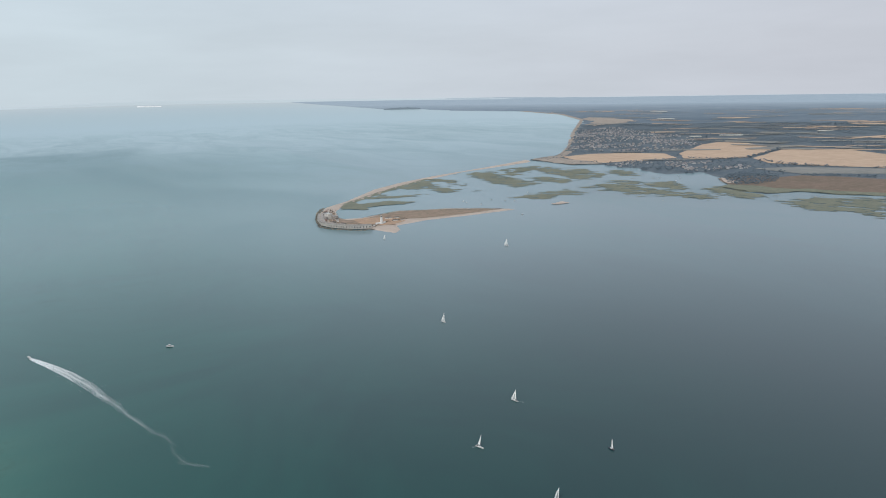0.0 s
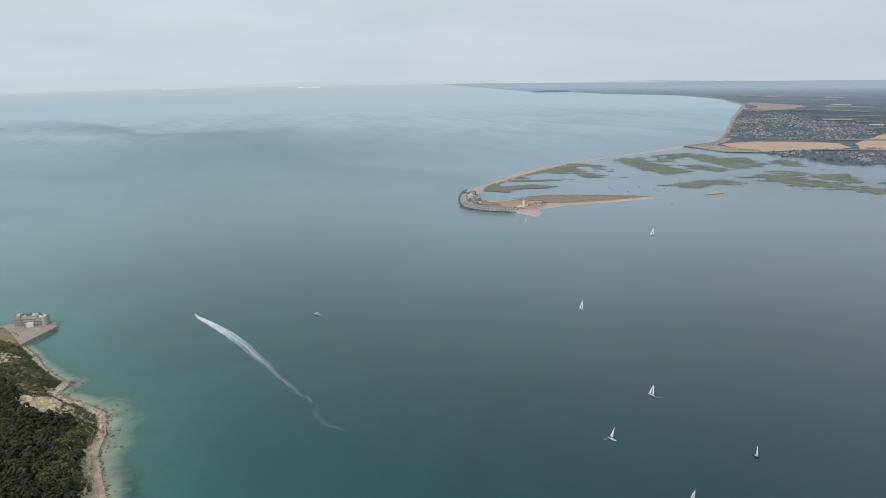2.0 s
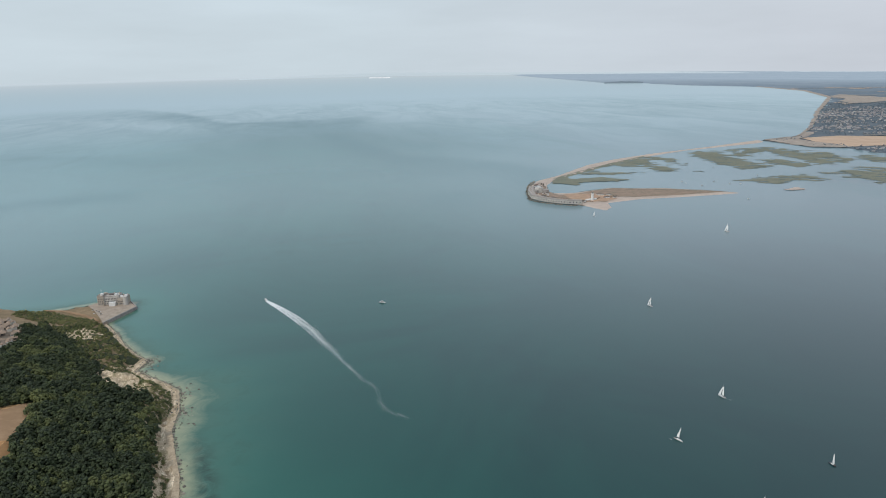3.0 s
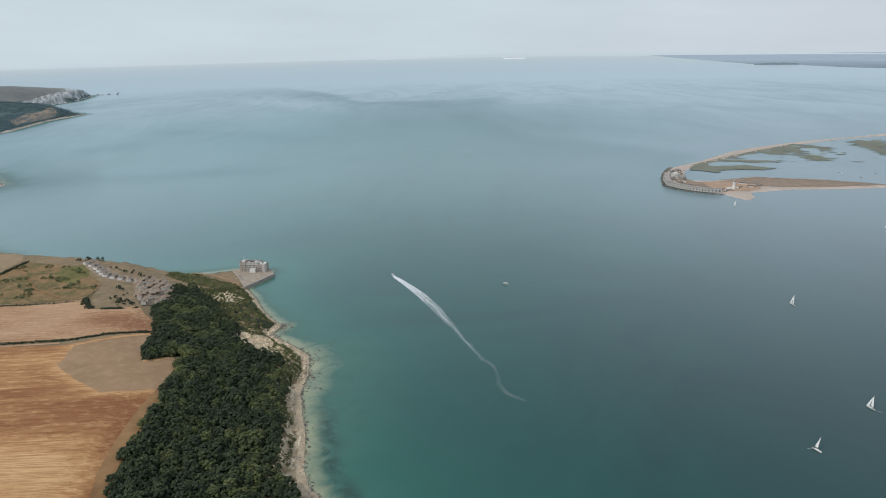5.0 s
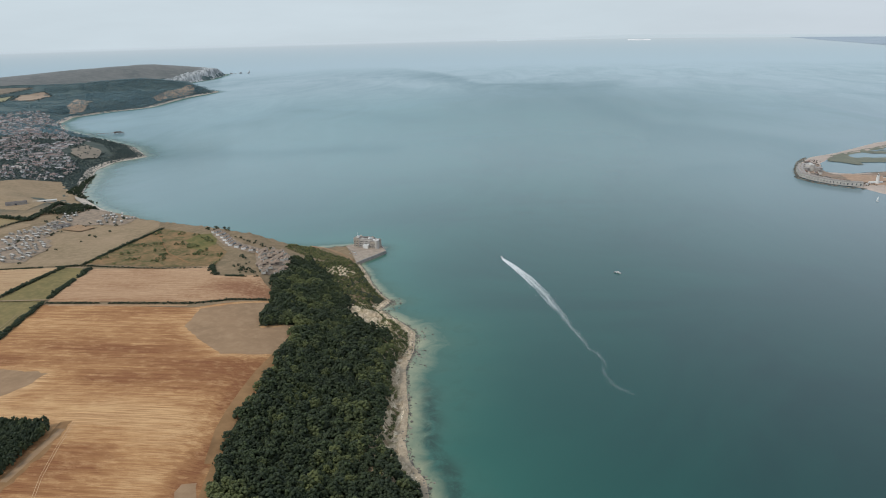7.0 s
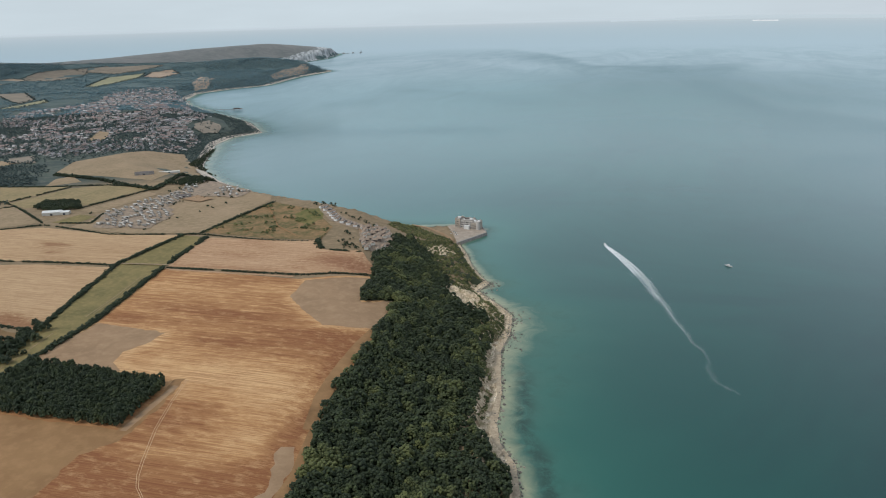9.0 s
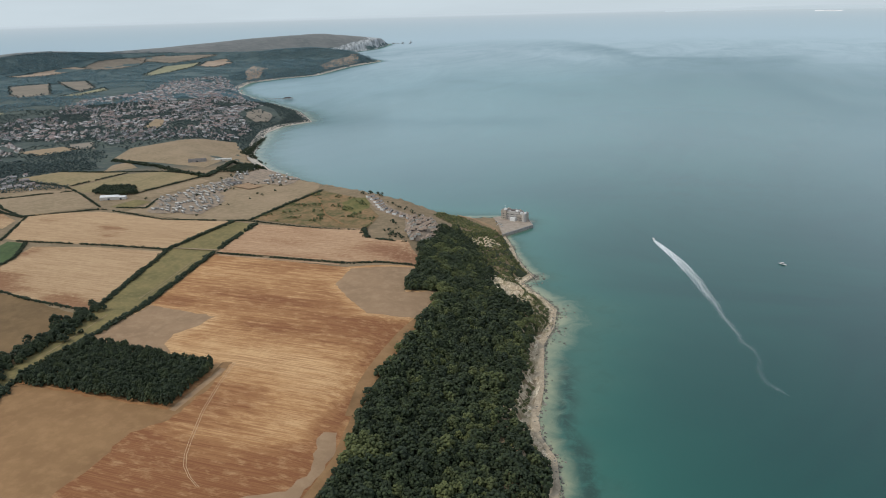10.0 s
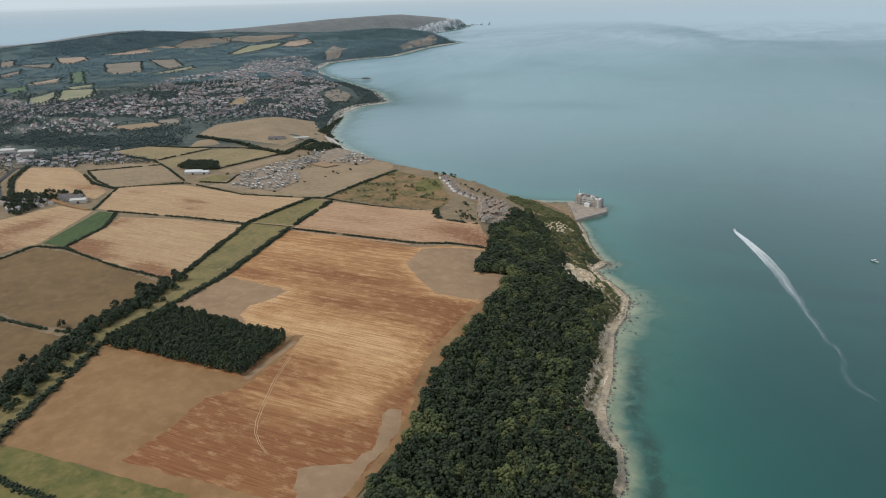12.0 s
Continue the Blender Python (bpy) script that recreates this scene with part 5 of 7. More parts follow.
def house(long, deep, wall, roof, wing, group):
    """One house: walls, pitched roof, chimney and windows, and a side wing on some."""
    h = thing("house", "small pitched-roof house among gardens and trees", "house", None, group)
    part("wall", box(-long / 2, -deep / 2, -1, long / 2, deep / 2, wall), HOUSE_WALL, h)
    part("roof", gable(-long / 2, -deep / 2, wall + 0.02, long / 2, deep / 2, wall + roof, 0.4), HOUSE_ROOF, h)
    part("chimney", box(long * 0.3, -0.4, wall + roof * 0.6, long * 0.3 + 0.8, 0.4, wall + roof + 0.8), BRICK_PALE, h)
    for x in (-0.28, 0.0, 0.28):
        part("window", box(long * x - 0.6, -deep / 2 - 0.06, wall * 0.55, long * x + 0.6, -deep / 2 + 0.05, wall * 0.55 + 1.2), GLASS_DARK, h)
    if wing:
        part("wing", box(-long * 0.15, deep / 2, -1, long * 0.25, deep * 0.95, wall * 0.7), HOUSE_WALL, h)
        part("wing_roof", gable(-long * 0.15, deep / 2, wall * 0.7 + 0.02, long * 0.25, deep * 0.95, wall * 0.7 + 1.6, 0.3), HOUSE_ROOF, h)
    return h


def hamlet(places, turns, sizes, seed, group):
    """A handful of streets, each house a thing of its own."""
    rg = np.random.default_rng(seed)
    kinds = [house(11, 8, 5, 3.2, False, group), house(14, 8, 5, 3.0, True, group), house(9, 8, 5.2, 3.4, False, group), house(18, 9, 5, 3.2, False, group), house(12, 9, 2.8, 2.6, True, group)]
    z = island_height(places[:, 0], places[:, 1])
    for i, ((x, y), zz, a, size) in enumerate(zip(places, z, turns, sizes)):
        m = pose(x, y, float(zz), 0, 0, a)
        ob = kinds[i] if i < 5 else copy_thing(kinds[rg.integers(5)], m)
        ob.matrix_basis = m @ Matrix.Scale(size, 4)


def street_places(ring, gap, row, rg, thin=0.0, turn=None):
    """House plots in rows along streets whose direction drifts over the quarter."""
    p = inner_points(ring, gap, rg)
    drift = np.array([noise.noise((x / 500, y / 500, 7)) for x, y in p])
    dens = np.array([noise.noise((x / 150, y / 150, 11)) for x, y in p])
    keep = dens > -0.5 + thin
    p, drift = p[keep], drift[keep]
    base = np.round(drift * 6) * 25
    a = np.radians(base)
    across = -p[:, 0] * np.sin(a) + p[:, 1] * np.cos(a)
    snap = (np.round(across / row) * row + np.where(rg.uniform(0, 1, len(p)) < 0.5, 8, -8)) - across
    p = p + np.c_[-np.sin(a) * snap, np.cos(a) * snap]
    return p, base + rg.normal(0, 5, len(p))


TOWN = [(-2464, 1632), (-2316, 1741), (-2244, 2059), (-2501, 2466), (-2428, 2842), (-2683, 3290), (-2635, 3653), (-2326, 3372), (-1900, 2800), (-1607, 2483), (-1552, 2242), (-1400, 2107), (-1305, 1851), (-1394, 1767), (-1555, 1625), (-1695, 1677), (-1765, 1500), (-1648, 1359), (-1780, 1358), (-1977, 1295)]
QUARTERS = [
    ("town_houses", TOWN, 21, 40, 0.30, "densely built seaside town of brown and grey roofs"),
    ("village_houses", [(-1510, 1085), (-1475, 1245), (-1300, 1190), (-1240, 1165), (-1370, 1105), (-1425, 1045), (-1600, 1020), (-1800, 1100), (-1750, 1160)], 19, 30, 0.3, "cluster of village houses beside the fields"),
    ("town_houses", [(-2100, 1150), (-2450, 1585), (-2350, 1800), (-2700, 1700), (-3000, 1500), (-2600, 1100)], 20, 36, 0.05, "terraces of pinkish brown houses"),
    ("farm_cottages", [(-1270, 805), (-1225, 850), (-1160, 850), (-1165, 790), (-1195, 765)], 17, 30, -0.2, "cluster of grey cottages by the farm"),
]


def in_fields(x, y):
    hit = np.zeros(x.shape, bool)
    for _, _, ring, _ in FIELDS.values():
        hit |= within(x, y, ring)
    for _, ring in HILL_FIELDS:
        hit |= within(x, y, ring)
    return hit


def island_towns():
    rg = np.random.default_rng(51)
    for n, (name, ring, gap, row, thin, label) in enumerate(QUARTERS):
        p, a = street_places(ring, gap, row, rg, thin)
        keep = ~in_fields(p[:, 0], p[:, 1])
        if name != "town_houses":
            hamlet(p[keep][:290], a[keep], rg.uniform(0.6, 0.95, keep.sum()), 60 + n, "houses of the village" if name == "village_houses" else "cottages by the farm")
            continue
        settle(name, p[keep], a[keep], rg.uniform(0.65, 1.1, keep.sum()), island_height, 60 + n, label=label, category="houses")
    # Gardens, street trees, copses and the hanging woods.
    floor = [(-1500, 1060), (-1430, 1440), (-1400, 1650), (-1255, 1790), (-1355, 2080), (-1395, 2260), (-1690, 2520), (-1900, 2760), (-2110, 3050), (-2420, 3600), (-2300, 4100), (-2320, 4800), (-2330, 5250), (-2950, 5420), (-3300, 5150), (-4250, 4750), (-4400, 4000), (-4480, 3550), (-4900, 3250), (-5600, 2600), (-5000, 600), (-3000, 500), (-1700, 950)]
    line = SHORE_BAY[2:10]
    bank = [(x - 6, y) for x, y in line] + [(x - 105, y - 40) for x, y in reversed(line)]
    line = SHORE_BAY[9:]
    bank_far = [(x - 16, y) for x, y in line] + [(x - 190, y - 60) for x, y in reversed(line)]
    pts, sizes = [], []
    for ring, gap, size, bare in ((floor, 16, (8, 16), 0.40), ([(-1935, 1266), (-1938, 1371), (-1598, 1334), (-1447, 1424), (-1316, 1328), (-1379, 1279), (-1492, 1242), (-1620, 1198), (-1767, 1150)], 11, (9, 18), 0.30), ([(-1680, 1090), (-1670, 1127), (-1509, 999), (-1327, 847), (-1500, 850)], 11, (7, 12), 0.2), (TOWN, 13, (8, 15), 0.34), ([(-1775, 1125), (-1520, 1280), (-1410, 1450), (-1510, 1530), (-1670, 1420), (-2035, 1300), (-2300, 1150), (-2000, 950)], 11, (8, 14), 0.12), ([(-1382, 2172), (-1409, 2326), (-1480, 2500), (-1342, 2385), (-1320, 2340), (-1366, 2214)], 9, (8, 14), 0.0), ([(-1302, 1877), (-1345, 2080), (-1330, 2085), (-1258, 1950), (-1180, 1785), (-1215, 1780)], 9, (6, 10), 0.0), ([(-1480, 2555), (-1640, 2700), (-1895, 2905), (-2115, 3095), (-2300, 3335), (-2350, 3330), (-2160, 3070), (-1930, 2870), (-1680, 2660), (-1520, 2520)], 14, (9, 15), 0.1),
                                  ([(-2605, 3665), (-2750, 4300), (-3180, 4940), (-3200, 5300), (-2900, 5400), (-2310, 5265), (-2322, 4785), (-2245, 4112), (-2365, 3885), (-2418, 3620)], 20, (12, 21), 0.05), ([(-4300, 3100), (-4560, 3450), (-4470, 3900), (-4420, 4150), (-4250, 4550), (-4060, 4500), (-4090, 4010), (-4000, 3380)], 19, (14, 18), 0.02), (bank, 10, (7, 13), 0.0), (bank_far, 17, (10, 18), 0.0), ([(-1630, 1020), (-1480, 1290), (-1400, 1420), (-1300, 1200), (-1240, 1160), (-1420, 1040)], 9, (7, 13), 0.2), ([(-1900, 1050), (-2500, 1600), (-2900, 1500), (-2500, 900)], 13, (8, 14), 0.45)):
        p = inner_points(ring, gap, rg)
        thick = np.array([noise.noise((x / 110, y / 110, 2)) * 0.6 + noise.noise((x / 400, y / 400, 4)) * 0.4 + 0.5 for x, y in p])
        keep = (thick > bare) & ~in_fields(p[:, 0], p[:, 1]) & within(p[:, 0], p[:, 1], SHORE) & (np.hypot(p[:, 0], p[:, 1]) < 6500)
        keep &= (np.hypot(p[:, 0], p[:, 1]) < 3600) | (rg.uniform(0, 1, len(p)) < 0.6)
        pts.append(p[keep]), sizes.append(rg.uniform(*size, keep.sum()))
    for line in ([(-1500, 1480), (-1900, 1420), (-2300, 1500)], [(-1480, 1780), (-1800, 2000), (-2300, 2150)], [(-1420, 2250), (-1800, 2450), (-2300, 2500)], [(-1700, 1600), (-1750, 2300)], [(-2000, 1300), (-2200, 2000), (-2100, 2700)], [(-1620, 1280), (-1900, 1180), (-2400, 1250)], [(-1900, 1750), (-2350, 1750), (-2700, 1900)], [(-2500, 2600), (-2950, 2500), (-3300, 2300)], [(-2400, 3200), (-2900, 3300), (-3500, 3000)]):
        p = along(line, 4.5, 22, rg)
        p = p[~in_fields(p[:, 0], p[:, 1])]
        pts.append(p), sizes.append(rg.uniform(10, 17, len(p)))
    p, s = np.concatenate(pts), np.concatenate(sizes)
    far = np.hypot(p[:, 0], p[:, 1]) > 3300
    for name, q, size, material, squat, label in (("town_trees", p[~far], s[~far], FAR_LEAF, 0.85, "dark trees among the houses of the town"), ("hill_woods", p[far], s[far], HILL_LEAF, 0.6, "hanging woods on the far hills, painted blue-green with haze")):
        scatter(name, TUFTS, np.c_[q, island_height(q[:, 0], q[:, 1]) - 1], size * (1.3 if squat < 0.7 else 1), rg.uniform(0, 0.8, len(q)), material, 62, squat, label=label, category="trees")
    # Hedges round the far fields.
    pts = [along(ring + ring[:1], 12, 3, rg) for _, ring in HILL_FIELDS]
    p = np.concatenate(pts)
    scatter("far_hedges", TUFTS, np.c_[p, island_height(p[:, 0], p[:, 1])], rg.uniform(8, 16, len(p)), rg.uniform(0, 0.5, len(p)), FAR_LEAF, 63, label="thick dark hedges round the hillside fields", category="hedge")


# Haze is put into both leaf colours, paler and bluer for the hills.
FAR_LEAF = far_leafage("hazed_far_leaves", (0.095, 0.130, 0.105), (0.055, 0.083, 0.077), (0.031, 0.050, 0.051))
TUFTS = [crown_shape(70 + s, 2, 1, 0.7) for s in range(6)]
HILL_LEAF = far_leafage("hazed_hill_leaves", (0.175, 0.265, 0.275), (0.140, 0.225, 0.250), (0.106, 0.180, 0.206))
island_towns()

SPIT_SCRUB = leafage("spit_scrub", (0.14, 0.115, 0.07), (0.095, 0.078, 0.05), (0.05, 0.045, 0.03))
PAVING = plain("tan_paving", (0.42, 0.345, 0.275), 0.9, 0.3, 8)
CASTLE_ROOF = plain("castle_roof", (0.47, 0.43, 0.40), 0.9, 0.35, 6)
SPIT_SAND = ground_cover("spit_sand", (0.56, 0.385, 0.265), (0.47, 0.315, 0.215), (0.33, 0.225, 0.155), 18, 5, 0.15)
SPIT_TURF = ground_cover("spit_turf", (0.44, 0.31, 0.235), (0.33, 0.235, 0.178), (0.19, 0.16, 0.115), 22, 6, 0.12)


# ---- the fort on its quay ----
def window(x, z, wide, high, front, parent, material=GLASS_DARK):
    """A dark opening in a stone surround, on a wall that faces -y."""
    bm = bmesh.new()
    t = 0.35
    for a, b, c, d in ((x - wide / 2 - t, z - t, x + wide / 2 + t, z), (x - wide / 2 - t, z + high, x + wide / 2 + t, z + high + t), (x - wide / 2 - t, z, x - wide / 2, z + high), (x + wide / 2, z, x + wide / 2 + t, z + high)):
        box(a, front - 0.3, b, c, front + 0.1, d, bm)
    w = part("window", bm, STONE_DARK, parent)
    part("pane", box(x - wide / 2, front - 0.06, z, x + wide / 2, front + 0.05, z + high), material, w)
    return w


def fort():
    a, b = (-316, 1274), (-262, 1266)
    quay = thing("quay", "triangular stone quay with a paved forecourt before the fort", "quay", pose(0, 0, 0))
    ring = [(-287, 1181), (-249, 1252), (-264, 1285), (-312, 1300), (-332, 1284), (-314, 1248)]
    part("apron", prism(ring, -3, 4.6), PAVING, quay)
    part("sea_wall", prism([(-287.6, 1180.4), (-247.2, 1251.6), (-248.6, 1252.6), (-288.8, 1182)], -3, 5.5), STONE_DARK, quay, "dark weed-stained sea wall")
    part("sea_wall", prism([(-247.2, 1251.6), (-262.6, 1286), (-264, 1285.4), (-248.8, 1252.4)], -3, 5.5), STONE_DARK, quay, "dark weed-stained sea wall")
    f = thing("fort", "pale stone sea fort with flat roofs and small windows", "fort", pose(-289, 1274, 4.6, 0, 0, facing(a, b)))
    f.scale = (0.88, 0.9, 0.92)
    main = part("main_block", box(-26, 0, 0, 12, 20, 17, bevel=0.3), STONE, f)
    part("east_block", box(10, -4, 0, 27, 18, 14, bevel=0.3), BRICK_PALE, f)
    part("west_tower", box(-29, -2, 0, -17, 12, 19, bevel=0.3), BRICK_PALE, f)
    part("entrance_block", box(-6, -8, 0, 6, 1, 7, bevel=0.2), WHITE, f, "lighter low entrance block")
    part("corner_tower", drum(24, -1, 0, 16.5, 5, 4.6, 12), STONE, f)
    for x0, y0, x1, y1, z in ((-26, 0, 12, 20, 17), (10, -4, 27, 18, 14), (-29, -2, -17, 12, 19)):
        bm = bmesh.new()
        for p in ((x0, y0, x1, y0 + 0.6), (x0, y1 - 0.6, x1, y1), (x0, y0 + 0.6, x0 + 0.6, y1 - 0.6), (x1 - 0.6, y0 + 0.6, x1, y1 - 0.6)):
            box(p[0], p[1], z, p[2], p[3], z + 1.1, bm)
        part("parapet", bm, STONE_DARK, f)
    for x, y, wx, wy, z, h, m in ((-24, 3, 6, 5, 19, 3.5, WHITE), (-10, 8, 14, 7, 17, 2.4, SLATE), (2, 5, 5, 5, 17, 3.2, WHITE), (13, 2, 5, 5, 14, 3.0, WHITE), (20, 6, 5, 6, 14, 2.6, WHITE), (-20, 12, 4, 4, 17, 4.5, BRICK_PALE)):
        part("roof_hut", box(x, y, z, x + wx, y + wy, z + h, bevel=0.15), m, f)
    for x, y, z in ((-15, 14, 17), (-2, 15, 17), (8, 15, 17), (16, 13, 14), (23, 13, 14)):
        part("chimney", box(x, y, z, x + 1.6, y + 1.6, z + 3.6, bevel=0.1), BRICK_PALE, f)
    part("flagpole", drum(-22, 5, 22.5, 31, 0.18, 0.1, 8), WHITE, f)
    for row, z in enumerate((2.2, 6.6, 11.2)):
        for i in range(9):
            x = -14.5 + i * 2.9
            if not (row == 0 and -8 < x < 8):
                window(x, z, 1.1, 2.1, 0.0, f)
        for i in range(4):
            if z < 11:
                window(12 + i * 2.6, z, 1.0, 1.9, -4.0, f)
        for i in range(3):
            window(-26.6 + i * 3.4, z + 0.6, 1.1, 2.1, -2.0, f)
    car = thing("parked_car", "small white car parked on the quay", "car", pose(-305, 1240, 4.6, 0, 0, 30), "cars on the quay")
    part("body", box(-2.1, -0.9, 0.35, 2.1, 0.9, 0.95, bevel=0.15), WHITE, car)
    part("cabin", box(-1.3, -0.8, 0.96, 1.0, 0.8, 1.5, bevel=0.2), GLASS_DARK, car, "dark glazed cabin")
    for x in (-1.3, 1.3):
        for y in (-0.85, 0.85):
            w = drum(0, 0, -0.1, 0.1, 0.33, 0.33, 10)
            bmesh.ops.transform(w, matrix=Matrix.Translation((x, y, 0.33)) @ Matrix.Rotation(radians(90), 4, "X"), verts=w.verts[:])
            part("wheel", w, HULL_DARK, car)
    for x, y, a in ((-310, 1246, 40), (-300, 1228, 10), (-312, 1235, 75), (-318, 1254, 20)):
        copy_thing(car, pose(x, y, 4.6, 0, 0, a))


fort()


# ---- the castle and lighthouse on the spit ----
def bay(parent, x, long, deep, high):
    """One gun casemate of a wing: piers, lintel and a dark recess, facing -y."""
    w = long * 0.32
    bm = box(x, 0, 0, x + (long - w) / 2, deep, high)
    box(x + (long + w) / 2, 0, 0, x + long, deep, high, bm)
    box(x + (long - w) / 2, 0, high * 0.72, x + (long + w) / 2, deep, high, bm)
    box(x + (long - w) / 2, 0, 0, x + (long + w) / 2, deep, high * 0.25, bm)
    c = part("casemate", bm, STONE, parent)
    # A dark-coloured block paints in the shade inside the port.
    part("gun_port", box(x + (long - w) / 2, 2.2, high * 0.25, x + (long + w) / 2, deep - 0.5, high * 0.72), HULL_DARK, c, "dark recessed gun port")


def castle():
    spans = (((742, 1960), (757, 1912), 5), ((757, 1912), (780, 1875), 5), ((780, 1875), (810, 1846), 5), ((810, 1846), (845, 1832), 4), ((760, 2040), (742, 1962), 6), ((790, 2110), (760, 2042), 6))
    for a, b, n in spans:
        w = thing("castle_wing", "long low granite wing with a row of dark gun ports", "castle", pose(a[0], a[1], 2.0, 0, 0, facing(a, b)), "wings of the castle")
        long = math.hypot(b[0] - a[0], b[1] - a[1]) / n
        for i in range(n):
            bay(w, i * long, long, 15, 10)
        part("roof_slab", box(-0.5, 1.2, 10.02, n * long + 0.5, 15.5, 10.8, bevel=0.2), CASTLE_ROOF, w, "worn grey-tan roof")
        for i in range(n):
            part("roof_vent", box(i * long + 3, 6 + i % 3, 10.8, i * long + 5, 8 + i % 3, 12.6, bevel=0.1), BRICK_PALE, w)
        part("parapet", box(-0.5, -0.3, 10.02, n * long + 0.5, 1.1, 11.8, bevel=0.15), STONE_DARK, w)
    keep = thing("castle_keep", "round pale stone castle keep with three squat bastions", "castle", pose(800, 2050, 2.5))
    part("tower", drum(0, 0, 0, 16, 13, 12.4, 24), STONE, keep)
    part("lantern_house", box(-4, -4, 16, 4, 4, 20, bevel=0.2), WHITE, keep, "white hut on the keep roof")
    for a in (90, 210, 330):
        part("bastion", drum(20 * math.cos(radians(a)), 20 * math.sin(radians(a)), 0, 10, 11, 10.6, 20), STONE_DARK, keep)
    rg = np.random.default_rng(71)
    for n, (x, y, lx, ly, h, m, t) in enumerate(((800, 2095, 20, 9, 6, STONE, 60), (775, 2010, 14, 8, 5, SLATE, 75), (785, 1965, 16, 7, 5, STONE_DARK, 100), (800, 1930, 18, 7, 4.5, STONE, 110), (815, 1900, 14, 6, 4, TILE, 130), (850, 1862, 20, 7, 4, STONE_DARK, 150), (818, 2130, 24, 10, 7, WHITE, 50), (835, 2160, 16, 8, 5, STONE, 50), (812, 2010, 12, 9, 5, STONE, 80), (830, 1885, 12, 5, 3.5, STONE_DARK, 135))):
        h0 = thing("castle_shed", "small stone outbuilding inside the castle walls", "building", pose(x, y, 2.4, 0, 0, t), "castle outbuildings")
        part("wall", box(-lx / 2, -ly / 2, 0, lx / 2, ly / 2, h), m if m is not SLATE else STONE, h0)
        part("roof", gable(-lx / 2, -ly / 2, h + 0.02, lx / 2, ly / 2, h + 2.2), TILE if n % 3 == 1 else SLATE, h0)
    for n in range(34):
        t = (n + 0.5) / 34
        x, y = np.interp(t, [0, 0.35, 0.6, 1], [815, 778, 790, 850]), np.interp(t, [0, 0.35, 0.6, 1], [2125, 2000, 1915, 1850])
        x, y, lx, ly, h = x + rg.uniform(-2, 26), y + rg.uniform(-8, 8), rg.uniform(4, 10), rg.uniform(3, 6), rg.uniform(2.2, 4.5)
        h0 = thing("castle_hut", "small flat-roofed hut in the castle yard", "building", pose(x, y, 2.4, 0, 0, rg.uniform(40, 150)), "huts in the castle yard")
        part("wall", box(-lx / 2, -ly / 2, 0, lx / 2, ly / 2, h), (STONE, WHITE, STONE_DARK, BRICK_PALE)[n % 4], h0)
        part("roof", box(-lx / 2 - 0.2, -ly / 2 - 0.2, h + 0.02, lx / 2 + 0.2, ly / 2 + 0.2, h + 0.4), (SLATE, CASTLE_ROOF, TILE)[n % 3], h0)
    pts, rr = [], np.random.default_rng(72)
    line = [(865, 2262), (812, 2175), (766, 2060), (734, 1955), (748, 1905), (775, 1868), (808, 1832), (845, 1818)]
    for p in along(line, 1.6, 3.2, rr):
        pts.append(p)
    pts = np.array(pts)
    shapes = [blob(np.random.default_rng(320 + s), (0, 0, 0), 0.5, 0.6) for s in range(5)]
    scatter("rock_armour", shapes, np.c_[pts, 0 * pts[:, 0] + 0.6], rr.uniform(2.5, 5.5, len(pts)), 0 * pts[:, 0], ROCK, 73, label="dark rock armour round the castle foot", category="rock")
    p = along(line[3:], 2.0, 6, rr) + (18, 22)
    p = np.r_[p, along([(780, 1960), (800, 1915), (830, 1880), (880, 1860)], 1.3, 9, rr), along([(905, 1885), (985, 1900)], 2.0, 7, rr), along([(815, 2060), (835, 2140), (870, 2200)], 1.6, 12, rr)]
    scatter("castle_scrub", CLUMPS, np.c_[p, spit_height(p[:, 0], p[:, 1])], rr.uniform(2.5, 5, len(p)), rr.uniform(0, 0.6, len(p)), SPIT_SCRUB, 74, label="low brown scrub round the castle and lighthouse", category="shrub")


